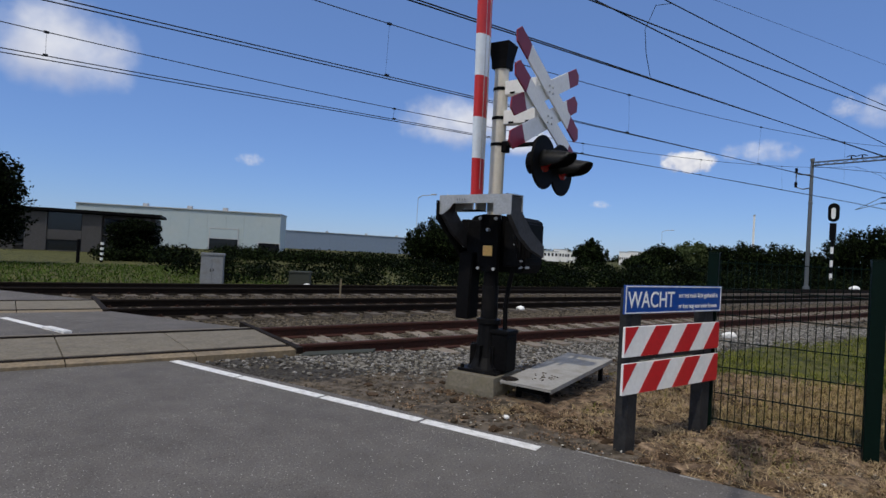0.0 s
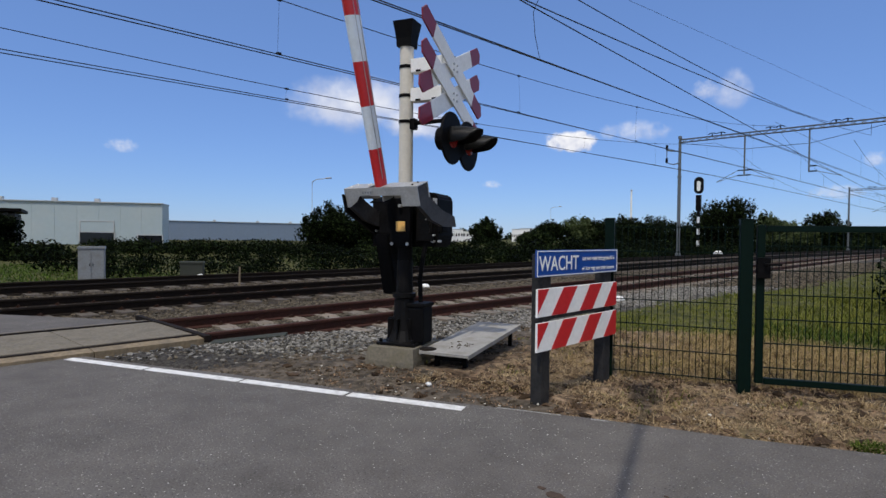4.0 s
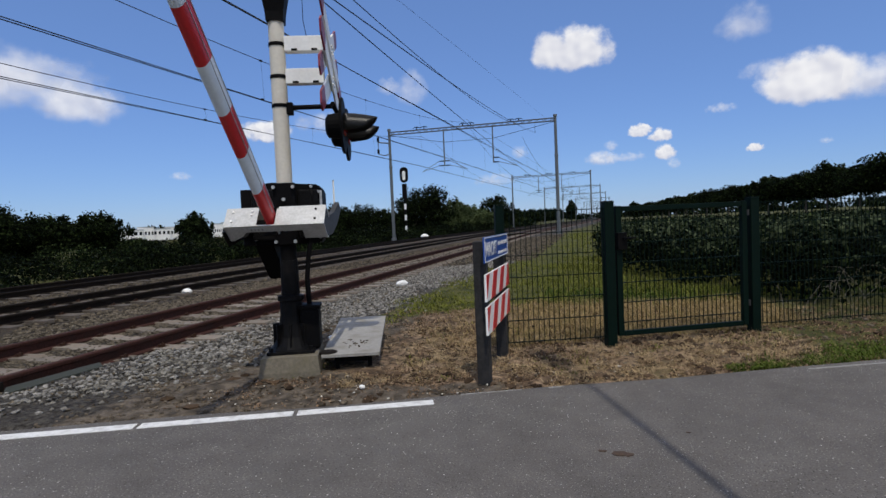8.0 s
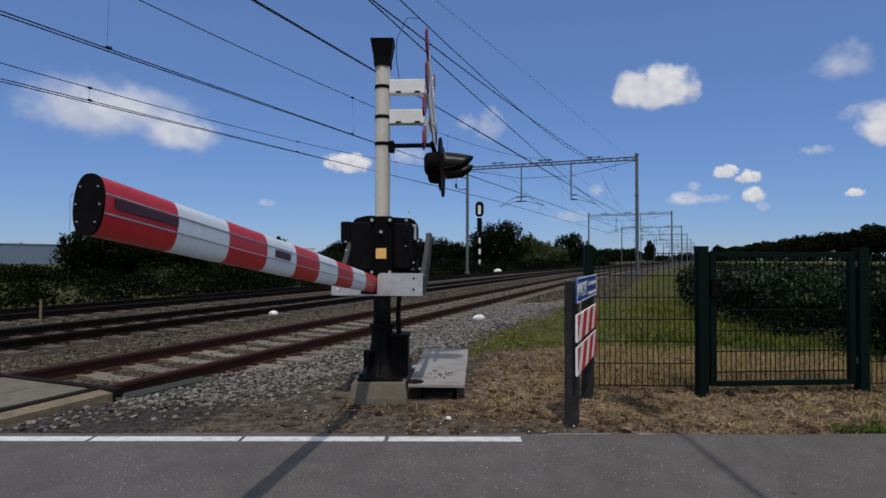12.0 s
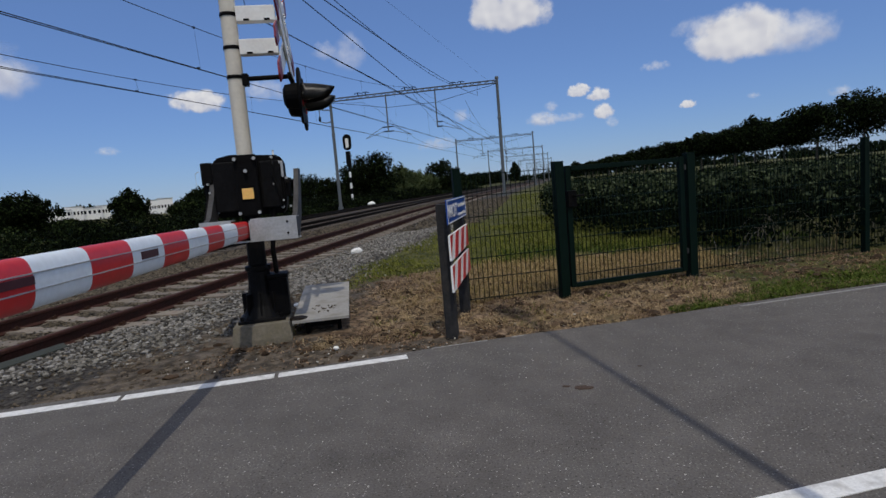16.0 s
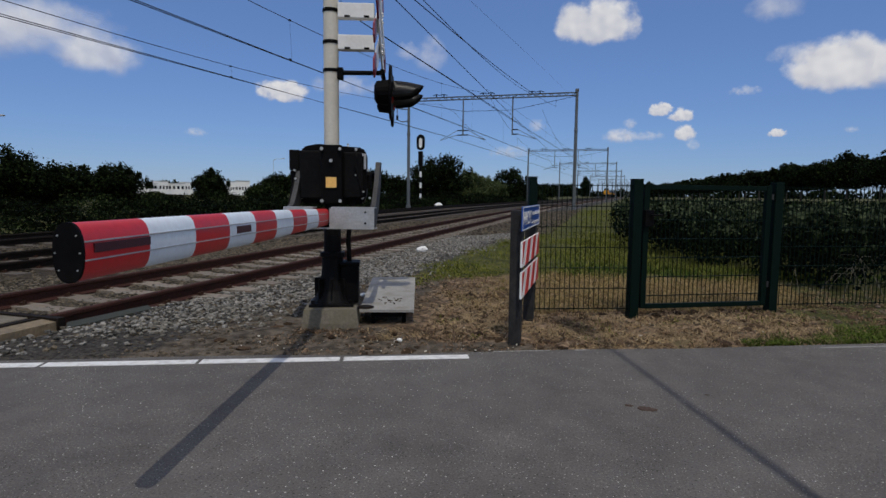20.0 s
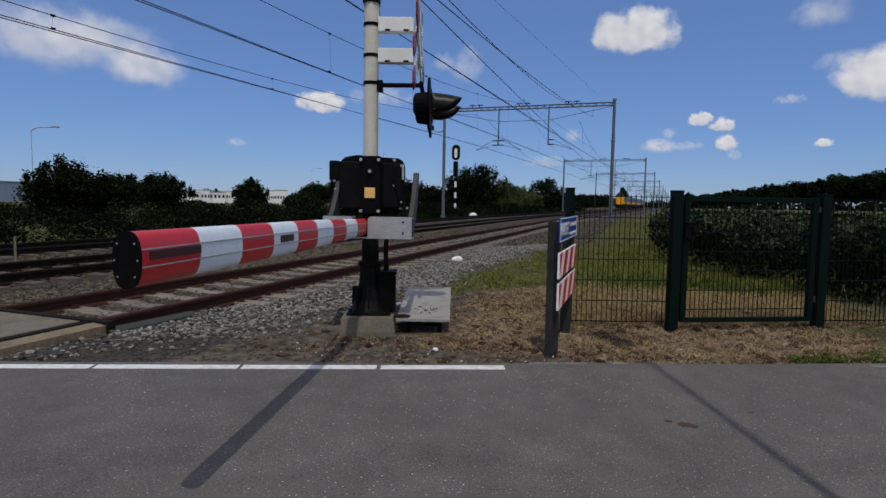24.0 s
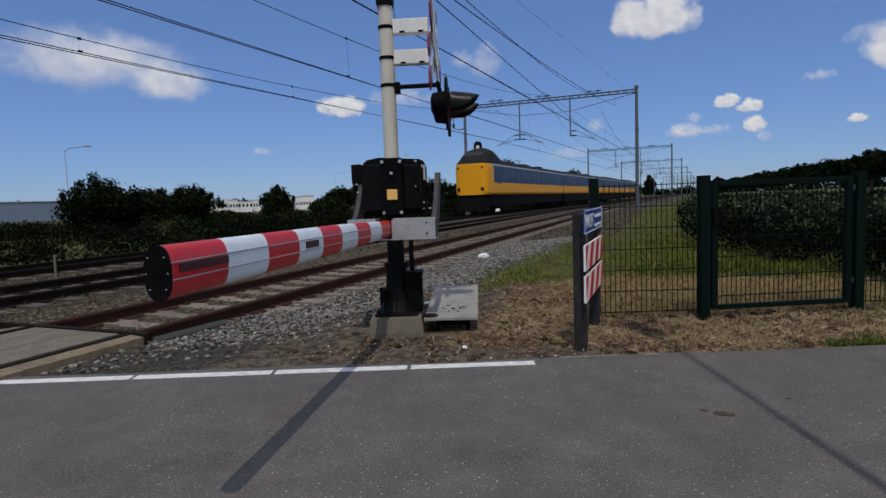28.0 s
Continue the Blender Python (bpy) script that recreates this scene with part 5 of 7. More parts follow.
def build_ballast():
    rng = np.random.default_rng(11)
    p = scatter(rng, 66000, -3.4, 3.0, -1.6, 14)
    x, y = p.T
    edge = 1.62 + 0.15 * np.sin(y * 1.7) + rng.normal(0, 0.33, len(x)) + 0.45 * smooth_step(1, 4, y) + 0.8 * smooth_step(8, 15, y) - 1.0 * smooth_step(0.2, -1.2, y)
    keep = (x < edge) & ~((y < -0.45) & (x < 0.28)) & (np.abs(np.abs(x + 0.753) - GAUGE) > 0.06) & (y > edge_y(x) + 0.15) & ~((y > -0.45) & (y < 0.82) & (np.abs(x - 0.37 - 0.08 * y) < 0.12))
    on_sleeper = (np.abs(x + 0.753) < 1.27) & ((np.mod(y + 0.05 + 0.3, 0.6) - 0.3) ** 2 < 0.13 ** 2)
    keep &= ~on_sleeper | (rng.random(len(x)) < 0.30 + 0.5 * np.abs(np.sin(7 * x + 3 * y)) ** 6)
    x, y = x[keep], y[keep]
    z = ground_z(x, y) + rng.uniform(-0.008, 0.014, len(x))
    nearest = (x > 1.0) & (y < 0.9) & (y > -0.9)
    nearest &= np.cumsum(nearest) <= 300
    lumps = []
    for k in range(8):
        bm = bmesh.new()
        bmesh.ops.create_icosphere(bm, subdivisions=1, radius=1.0)
        for v in bm.verts:
            v.co = Vector((v.co.x * (0.8 + 0.06 * k), v.co.y, v.co.z * 0.65)) * (1 + float(rng.normal(0, 0.2)))
        lumps.append(mesh_of("stone", bm, M_STONE1))
    for k, i in enumerate(np.nonzero(nearest)[0]):
        s = float(rng.uniform(0.014, 0.030))
        piece("stone", lumps[k % 8], bpy.data.objects["ground"], pose(x[i], y[i], z[i], 0, 0, k * 47) @ Matrix.Diagonal((s, s, s, 1)))
    x, y, z = x[~nearest], y[~nearest], z[~nearest]
    brown = (x < -0.1 + 0.2 * np.sin(3 * y)) | (rng.random(len(x)) < 0.12)
    for name, these, material, label in (("near_ballast", ~brown, M_STONE, "loose grey ballast stones along the track"), ("middle_ballast", brown, M_STONE3, "loose brown ballast stones beside the track")):
        stones(name, np.stack([x, y, z], -1)[these], rng.uniform(0.012, 0.031, int(these.sum())), label, rng, material=material)
    p = np.concatenate([scatter(rng, 16000, -12.4, -3.4, -3.0, 22), scatter(rng, 13000, -3.4, 3.5, 14, 42)])
    x, y = p.T
    keep = np.ones(len(x), bool)
    for cx in TRACKS:
        keep &= (np.abs(np.abs(x - cx) - GAUGE) > 0.07)
        keep &= ~((np.abs(x - cx) < 1.3) & ((np.mod(y + 0.05, 0.6) - 0.3) ** 2 > 0.17 ** 2)) | (rng.random(len(x)) < 0.15)
    keep &= y > edge_y(x) + 1.4
    x, y = x[keep], y[keep]
    z = ground_z(x, y) + rng.uniform(-0.008, 0.02, len(x))
    stones("far_ballast", np.stack([x, y, z], -1), rng.uniform(0.03, 0.06, len(x)), "loose brown ballast stones between the tracks", rng, material=M_STONE2)
    # clods and pebbles on the bare verge
    p = scatter(rng, 24000, 0.9, 9.0, -1.5, 3.6)
    x, y = p.T
    keep = (y > edge_y(x) + 0.04) & (x + 0.2 * rng.normal(size=len(x)) > 1.5) & (rng.random(len(x)) < np.where(x < 3.2, 0.9, 0.45))
    x, y = x[keep], y[keep]
    stones("soil_clods", np.stack([x, y, ground_z(x, y)], -1), 0.005 + 0.020 * rng.random(len(x)) ** 2.8, "crumbs of brown soil and pebbles on the verge", rng, material=M_CLOD, category="soil")
    # lumps of earth and matted leaves
    p = scatter(rng, 3600, 1.9, 9.5, -1.2, 3.2)
    x, y = p.T
    patch = np.array([noise.noise(Vector((a * 1.3, b * 1.3, 17))) for a, b in p])
    keep = (y > edge_y(x) + 0.10) & (rng.random(len(x)) < np.clip(0.35 + 1.6 * patch, 0.04, 1)) & ~((x > 2.85) & (x < 3.5) & (y > 0.35) & (y < 2.05))
    x, y = x[keep], y[keep]
    stones("earth_lumps", np.stack([x, y, ground_z(x, y)], -1), 0.014 + 0.058 * rng.random(len(x)) ** 2.2, "dark lumps of earth and matted leaves on the verge", rng, flat=0.5, material=M_EARTH, category="soil")
    p = scatter(rng, 420, 2.2, 6.6, -0.6, 2.2)
    p = p[(p[:, 1] > edge_y(p[:, 0]) + 0.06) & (p[:, 1] < edge_y(p[:, 0]) + 0.95) & ~((p[:, 0] > 2.85) & (p[:, 0] < 3.5) & (p[:, 1] > 0.35))]
    stones("pale_crumbs", np.concatenate([p, ground_z(p[:, 0], p[:, 1])[:, None] + 0.008], -1), 0.004 + 0.009 * rng.random(len(p)) ** 2, "pale crumbs of stone on the verge", rng, material=M_MAST, category="gravel")
    # single pale stones
    for x, y, s in ((1.02, 8.45, 0.115), (-4.1, 7.6, 0.10), (-13.2, 5.6, 0.13), (-12.2, 57.0, 0.36), (3.45, -0.02, 0.024), (2.3, 1.9, 0.04)):
        base = thing("pale_stone", pose(x, y, float(ground_z(np.array(x), np.array(y))) + s * 0.5, 0, 0, x * 40), "white painted lump of stone on the ballast", "stone", "pale stones")
        bm = bmesh.new()
        bmesh.ops.create_icosphere(bm, subdivisions=2, radius=s)
        for v in bm.verts:
            v.co *= 1 + 0.22 * noise.noise(v.co * 9 / s * 0.2 + Vector((x, y, 0)))
            v.co.z *= 0.7
            v.co.x *= 1.25
        part("lump", bm, M_WHITE, base)


def blades(name, p, h, wide, lean, material, label, rng, category="grass"):
    """Thin bent blades standing or lying on the ground."""
    n = len(p)
    a = rng.uniform(0, 2 * np.pi, n)
    tilt = rng.normal(lean, 0.3, n)
    hh = h * rng.uniform(0.5, 1.4, n)
    d = np.stack([np.cos(a) * np.sin(tilt), np.sin(a) * np.sin(tilt), np.abs(np.cos(tilt))], -1)
    side = np.stack([-np.sin(a), np.cos(a), np.zeros(n)], -1) * (wide * rng.uniform(0.6, 1.3, n))[:, None]
    base = np.stack([p[:, 0], p[:, 1], ground_z(p[:, 0], p[:, 1]) - 0.004], -1)
    mid = base + d * (hh * 0.55)[:, None]
    tip = base + d * hh[:, None] + np.stack([np.cos(a), np.sin(a), -0.4 * np.ones(n)], -1) * (hh * 0.25)[:, None]
    tip[:, 2] = np.maximum(tip[:, 2], base[:, 2] + 0.008)
    v = np.stack([base - side, base + side, mid - side * 0.7, mid + side * 0.7, tip], 1).reshape(-1, 3)
    i = np.arange(n) * 5
    quads = np.stack([i, i + 1, i + 3, i + 2], -1).tolist()
    tris = np.stack([i + 2, i + 3, i + 4], -1).tolist()
    return tagged(sheet(name, v.tolist(), quads + tris, material), label, category, kind="stuff")


def build_grass():
    rng = np.random.default_rng(21)
    # cut straw on the verge: thin everywhere, matted in a few pale drifts
    p = scatter(rng, 60000, 2.9, 9.5, -0.7, 4.4)
    x, y = p.T
    v = y - edge_y(x)
    free = (v > 0.03) & ~((x > 2.85) & (x < 3.45) & (y > 0.4) & (y < 2.0))
    patch = np.array([noise.noise(Vector((a * 1.1, b * 1.1, 0))) for a, b in p])
    dens = (0.25 * smooth_step(2.9, 3.4, x) + 0.45 * smooth_step(3.9, 4.9, x)) * smooth_step(0.0, 0.5, v + 0.5 * smooth_step(4.4, 5.2, x)) * (1 - 0.5 * smooth_step(6.3, 7.6, x - 0.5 * (y - 1)))
    keep = free & (rng.random(len(x)) < dens * np.clip(0.5 + 2.2 * patch, 0.04, 1))
    blades("straw", p[keep], 0.06, 0.0022, 1.42, M_DRY, "cut dry straw lying on the verge", rng, "straw")
    p = scatter(rng, 58000, 3.1, 7.4, 0.0, 2.8)
    x, y = p.T
    v = y - edge_y(x)
    patch = np.array([noise.noise(Vector((a * 2.1, b * 3.3, 4))) for a, b in p])
    drift = np.zeros(len(x))
    for cx, cv, rx, rv in ((6.02, 0.42, 0.55, 0.28), (5.35, 0.62, 0.40, 0.22), (6.75, 0.85, 0.45, 0.22), (4.15, 0.95, 0.40, 0.35), (4.75, 0.55, 0.30, 0.22), (3.80, 2.0, 0.50, 0.55), (3.45, 2.9, 0.35, 0.35)):
        drift = np.maximum(drift, np.exp(-((x - cx) / rx) ** 2 - ((v - cv) / rv) ** 2))
    keep = (v > 0.04) & (rng.random(len(x)) < smooth_step(0.25, 0.75, drift + 0.5 * patch))
    blades("straw_drift", p[keep], 0.075, 0.0020, 1.40, M_MAT, "pale matted straw in drifts along the verge", rng, "straw")
    # bunches of straw that the mower left
    at = scatter(rng, 900, 3.2, 7.2, 0.0, 2.6)
    v = at[:, 1] - edge_y(at[:, 0])
    at = at[(v > 0.12) & (v < 1.45) & (v > 0.12 + 0.4 * smooth_step(5.0, 4.4, at[:, 0])) & ~((at[:, 0] < 3.6) & (at[:, 1] > 0.3))][:420]
    p = np.repeat(at, 30, 0) + rng.normal(0, 0.032, (len(at) * 30, 2)) * (1.5, 1.0)
    p = p[p[:, 1] > edge_y(p[:, 0]) + 0.04]
    blades("straw_bunches", p, 0.062, 0.0024, 1.05, M_MAT, "loose bunches of pale cut straw on the verge", rng, "straw")
    p = scatter(rng, 9000, 2.6, 7.5, 0.2, 4.2)
    patch = np.array([noise.noise(Vector((a * 1.7, b * 1.7, 12))) for a, b in p])
    p = p[(patch > 0.22) & (p[:, 1] > edge_y(p[:, 0]) + 0.35) & ~((p[:, 0] > 2.85) & (p[:, 0] < 3.5) & (p[:, 1] > 0.35) & (p[:, 1] < 2.05))]
    blades("weed_tufts", p, 0.05, 0.005, 0.8, M_GRASS, "low green weed tufts among the straw", rng)
    # brown dead leaves and bark among the straw
    p = scatter(rng, 95000, 2.3, 9.5, -0.6, 4.0)
    patch = np.array([noise.noise(Vector((a * 4.6, b * 4.6, 7))) + 0.6 * noise.noise(Vector((a * 1.4, b * 1.4, 2))) for a, b in p])
    few = 0.35 + 0.65 * smooth_step(2.7, 3.6, p[:, 0] - 1.3 * smooth_step(0.5, 0.15, p[:, 1] - edge_y(p[:, 0])))
    p = p[rng.random(len(p)) < few * np.clip(0.45 + 2.2 * patch, 0.06, 1)]
    p = p[(p[:, 1] > edge_y(p[:, 0]) + 0.05) & ~((p[:, 0] > 2.85) & (p[:, 0] < 3.45) & (p[:, 1] > 0.4) & (p[:, 1] < 2.0))]
    c = np.stack([p[:, 0], p[:, 1], ground_z(p[:, 0], p[:, 1]) + 0.012, np.full(len(p), 0.03), np.full(len(p), 0.010)], -1)
    v, f = leaf_cloud(c, len(p), 0.0125, rng, flat=True, ruffle=0.9)
    tagged(sheet("leaf_litter", v.tolist(), f.tolist(), M_LITTER), "brown dead leaves and chips on the verge", "leaf litter", kind="stuff")
    p = scatter(rng, 56000, 3.0, 7.6, 1.5, 5.6)
    x, y = p.T
    behind = y - 1.33 - 0.44 * (x - 4.4)
    keep = (behind > 0.12) & (rng.random(len(x)) < (0.25 + 0.75 * smooth_step(4.0, 4.6, x)) * smooth_step(3.0, 4.0, x) * smooth_step(0.5, -0.4, y - dry_until(x) + 0.25 * np.sin(2.3 * x)))
    blades("dry_stubble", p[keep], 0.085, 0.003, 0.75, M_STUBBLE, "standing dry grass stubble behind the fence", rng, "straw")
    # green grass, behind the fence and along the track
    p = np.concatenate([scatter(rng, 46000, 1.9, 8.5, 3.0, 14), scatter(rng, 24000, 1.9, 8, 14, 45)])
    x, y = p.T
    patch = np.array([noise.noise(Vector((a * 0.6, b * 0.6, 3))) for a, b in p])
    lim = 2.3 + 0.9 * smooth_step(8, 15, y) + 0.2 * np.sin(y * 2.1) + rng.normal(0, 0.12, len(x))
    keep = (x > lim) & (y > dry_until(x) + rng.normal(0, 0.25, len(x))) & (rng.random(len(x)) < np.clip(0.7 + patch, 0.15, 1))
    p = p[keep]
    blades("grass", p, 0.07 + 0.11 * np.clip(0.5 + patch[keep], 0, 1) * smooth_step(3.0, 5.0, p[:, 1]) * (0.3 + 0.7 * smooth_step(3.6, 4.8, p[:, 0])) - 0.03 * smooth_step(4.6, 3.8, p[:, 0]), 0.006, 0.55, M_GRASS, "rough green grass beside the track", rng)
    p = scatter(rng, 12000, 4.5, 9.5, 2.9, 6.2)
    x, y = p.T
    keep = rng.random(len(x)) < smooth_step(-0.3, 0.4, y - dry_until(x) + 0.3 * np.sin(4 * x))
    blades("fence_grass", p[keep], 0.09, 0.006, 0.5, M_GRASS2, "fresh green grass between fence and brambles", rng)
    x = 6.3 + 9.0 * rng.random(66000) ** 1.5
    v = 0.02 + 1.05 * rng.random(66000)
    wedge = 0.12 + 0.42 * (x - 6.45) + 0.10 * np.sin(7 * x) + 0.06 * np.sin(19 * x)
    keep = (x + 0.12 * np.sin(11 * v) > 6.42) & (v < np.minimum(wedge, 0.85 + 0.12 * np.sin(5 * x)) + rng.normal(0, 0.10, len(x))) & (v > 0.05 + 0.05 * np.sin(13 * x) + rng.normal(0, 0.03, len(x)))
    p = np.stack([x, edge_y(x) + v], -1)
    blades("verge_grass", p[keep], 0.05, 0.004, 0.8, M_GRASS3, "short green grass along the asphalt", rng)
    p = scatter(rng, 2200, 2.5, 4.3, 2.9, 4.8)
    p = p[p[:, 1] > dry_until(p[:, 0]) - 0.15 + 0.3 * np.sin(9 * p[:, 0])]
    blades("weeds", p, 0.06, 0.006, 0.7, M_GRASS, "low green weeds beside the ballast", rng, "weeds")
    # dead stalks along the fence
    p = scatter(rng, 300, 7.2, 15, 2.8, 7.5)
    keep = np.abs(p[:, 1] - (2.45 + 0.43 * (p[:, 0] - 6.95)) - 0.45) < 0.4
    blades("dead_stalks", p[keep], 0.36, 0.003, 0.35, M_DRY, "tall dead stalks along the fence", rng, "weeds")
    # grass strip on the far side of the tracks
    p = scatter(rng, 14000, -30, -13.4, -9.0, 6.5)
    keep = p[:, 1] > edge_y(p[:, 0]) + 1.0
    blades("far_grass", p[keep], 0.13, 0.02, 0.6, M_GRASS2, "long green grass beyond the tracks", rng)


def leaf_cloud(centres, n, size, rng, fill=0.35, flat=False, thin=0.0, rough=0.10, ruffle=0.7):
    """Quads for leaves, spread over rough balls (x, y, z, rx, rz), most of them near the skin."""
    c = np.array(centres)
    k = 1 + thin * np.hypot(c[:, 0] - 5, c[:, 1] + 4)
    w = c[:, 3] * c[:, 4] / k ** 1.6
    pick = rng.choice(len(c), n, p=w / w.sum())
    d = rng.normal(size=(n, 3))
    d /= np.linalg.norm(d, axis=1)[:, None]
    r = 1 - fill * rng.random(n) ** 2
    r *= 1 + (0.03 if flat else rough) * rng.normal(size=n)
    pos = c[pick, :3] + d * r[:, None] * np.stack([c[pick, 3], c[pick, 3], c[pick, 4]], -1)
    nrm = (d * 0 + (0, 0, 1) if flat else d) + rng.normal(0, ruffle, (n, 3))
    nrm /= np.linalg.norm(nrm, axis=1)[:, None]
    t = np.cross(nrm, rng.normal(size=(n, 3)))
    t /= np.linalg.norm(t, axis=1)[:, None]
    b = np.cross(nrm, t)
    s = (size * k[pick] * rng.uniform(0.55, 1.3, n))[:, None]
    v = np.stack([pos - t * s, pos + b * s * 0.55, pos + t * s, pos - b * s * 0.55], 1).reshape(-1, 3)
    i = np.arange(n) * 4
    return v, np.stack([i, i + 1, i + 2, i + 3], -1)


def build_tree(angle, dist, h, w, leaf=None, seed=1, bare=0.0, label="dark green leafy tree beyond the railway", name="tree", leaves=1500, at=None, group="lineside trees"):
    """A tree by bearing (degrees to the left of the line), distance, height and crown width; bare: the clear height of its trunk."""
    rng = np.random.default_rng(seed)
    a = radians(angle)
    x, y = at or (5.1 - dist * math.sin(a), -4.6 + dist * math.cos(a))
    z = float(ground_z(np.array(x), np.array(y)))
    base = thing(name, pose(x, y, z), label, "tree", group)
    bm = bmesh.new()
    tr = max(0.08, h * 0.022)
    crown0 = bare if bare else h * 0.12
    pts = [Vector((0, 0, -0.3)), Vector((rng.normal(0, 0.05), rng.normal(0, 0.05), crown0)), Vector((rng.normal(0, 0.2), rng.normal(0, 0.2), h * 0.75))]
    rod(bm, pts[0], pts[1], tr * 1.25, tr * 0.85, 8)
    rod(bm, pts[1], pts[2], tr * 0.85, tr * 0.25, 8)
    for i in range(6):
        t = rng.uniform(0.1, 0.8)
        p = pts[1].lerp(pts[2], t)
        an = rng.uniform(0, 6.28)
        rod(bm, p, p + Vector((math.cos(an) * w * 0.33, math.sin(an) * w * 0.33, h * 0.16)), tr * 0.4, tr * 0.1, 5)
    part("trunk", bm, M_BARK, base)
    cs = []
    hc = h - crown0
    for i in range(15):
        an, rr = rng.uniform(0, 6.28), w * 0.5 * math.sqrt(rng.random()) * 0.72
        zz = crown0 + hc * (0.16 + 0.66 * rng.random() * (1 - (rr / w * 1.4) ** 2))
        k = rng.uniform(0.15, 0.26)
        cs.append((rr * math.cos(an), rr * math.sin(an), zz, w * k, hc * k * 0.85))
    for i in range(9 if bare else 20):
        an, rr = rng.uniform(0, 6.28), w * (0.42 if bare else 0.5) * math.sqrt(rng.random())
        cs.append((rr * math.cos(an), rr * math.sin(an), crown0 + hc * (0.80 + 0.16 * rng.random()) * (1 - 0.45 * (rr / w * 2) ** 2), w * (0.07 if bare else rng.uniform(0.03, 0.075)), hc * rng.uniform(0.09, 0.17)))
    cs.append((0, 0, crown0 + hc * 0.72, w * 0.25, hc * 0.27))
    cs.append((0, 0, crown0 + hc * 0.42, w * 0.38, hc * 0.38))
    v, f = leaf_cloud(cs, leaves, max(0.07, 0.0017 * dist + 0.03 + 0.008 * h) * (0.78 if bare else 0.76), rng, fill=0.6, rough=0.07 if bare else 0.15)
    o = sheet("crown", v.tolist(), f.tolist(), leaf or M_LEAF)
    o.parent = base
    return base


def build_hedge(name, rows, n, size, material, label, seed, category="hedge", thin=0.0):
    """A belt of shrubs from rough balls."""
    rng = np.random.default_rng(seed)
    v, f = leaf_cloud(rows, n, size, rng, fill=0.5, thin=thin)
    return tagged(sheet(name, v.tolist(), f.tolist(), material), label, category, kind="stuff")


def build_plants():
    rng = np.random.default_rng(31)
    # low belt of weeds and brambles beyond the third track
    rows, rows2 = [], []
    y = 3.4
    while y < 150:
        k = 1 + y / 45
        for x0, hmax in ((-14.3, 0.75), (-15.8, 1.15), (-18.0, 1.45), (-22.0, 1.5), (-28.0, 1.5)):
            hgt = hmax * rng.uniform(0.65, 1.2) * (1 + 0.25 * math.sin(y * 0.35)) * float(0.30 + 0.50 * smooth_step(8, 34, y))
            if x0 > -15 and y < 7:
                continue
            (rows if rng.random() < 0.72 else rows2).append((x0 + float(bend(y)) + rng.normal(0, 0.5), y + rng.normal(0, 0.3), -0.3 + hgt * 0.45, 0.75 * k ** 0.5, hgt * 0.62))
        y += 0.85 * k ** 0.5
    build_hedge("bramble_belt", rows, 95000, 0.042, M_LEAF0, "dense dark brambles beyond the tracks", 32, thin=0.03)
    build_hedge("weed_belt", rows2, 26000, 0.036, M_LEAF2, "paler weeds among the brambles beyond the tracks", 33, thin=0.03)
    rows = []
    for i in range(150):
        a, d = radians(rng.uniform(50, 74)), rng.uniform(52, 66)
        hgt = rng.uniform(0.8, 1.4)
        rows.append((6.9 - d * math.sin(a), -3.4 + d * math.cos(a), -0.5 + hgt * 0.45, rng.uniform(0.9, 1.6), hgt * 0.6))
    for i in range(70):
        a, d = radians(rng.uniform(76.5, 83)), rng.uniform(42, 48)
        hgt = rng.uniform(0.75, 1.25)
        rows.append((6.9 - d * math.sin(a), -3.4 + d * math.cos(a), -0.5 + hgt * 0.45, rng.uniform(0.8, 1.4), hgt * 0.6))
    build_hedge("far_shrubs", rows, 22000, 0.13, M_LEAF, "low dark shrubs before the industrial halls", 37)
    # bramble mass behind the gate and fence
    rows, rows2 = [], []
    for i in range(420):
        x = rng.uniform(5.75, 22)
        y0 = 6.15 + 0.1 * (x - 6.8) + 3.4 * max(0.0, 6.85 - x)
        y0 = y0 + (3.1 - 0.4 * float(smooth_step(8.2, 9.5, x)) + 0.43 * (x - 6.95) - y0) * float(smooth_step(7.3, 8.3, x))
        y = y0 + rng.random() ** 1.4 * 8.0
        top = 1.08 + 0.12 * noise.noise(Vector((x * 0.7, y * 0.7, 1))) - 0.35 * max(0, 1 - (y - y0) / 0.8)
        # fewer pale shoots past x 8.6 darken the thicket's shaded end
        (rows if rng.random() < (0.75 if x < 8.6 else 0.93) else rows2).append((x, y, top * 0.52, 0.55, top * 0.50))
    # the thicket's inner shade is in this darker leaf colour
    build_hedge("bramble_thicket", rows, 56000, 0.050, M_LEAF0, "dense bramble thicket behind the gate in a dark, shaded green", 35)
    build_hedge("bramble_shoots", rows2, 12000, 0.045, M_LEAF2, "lighter bramble shoots behind the gate", 36)
    # a paler layer over the upper part paints the sun on the leaves
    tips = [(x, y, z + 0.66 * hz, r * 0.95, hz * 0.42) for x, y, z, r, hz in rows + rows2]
    build_hedge("bramble_sunlit_tops", tips, 20000, 0.044, M_SUNTIPS, "bramble tops behind the gate, painted in a sunlit pale green", 38)
    # scrub over the field between the thicket and the avenue
    rows = []
    for i in range(620):
        y = 9.0 + 75.0 * rng.random() ** 1.5
        x = 6.5 + 0.05 * y + (2 + 0.62 * y) * rng.random()
        top = 0.95 + 0.25 * noise.noise(Vector((x * 0.3, y * 0.3, 5)))
        rows.append((x, y, top * 0.5 - 0.15, 0.6 + 0.02 * y, top * 0.55))
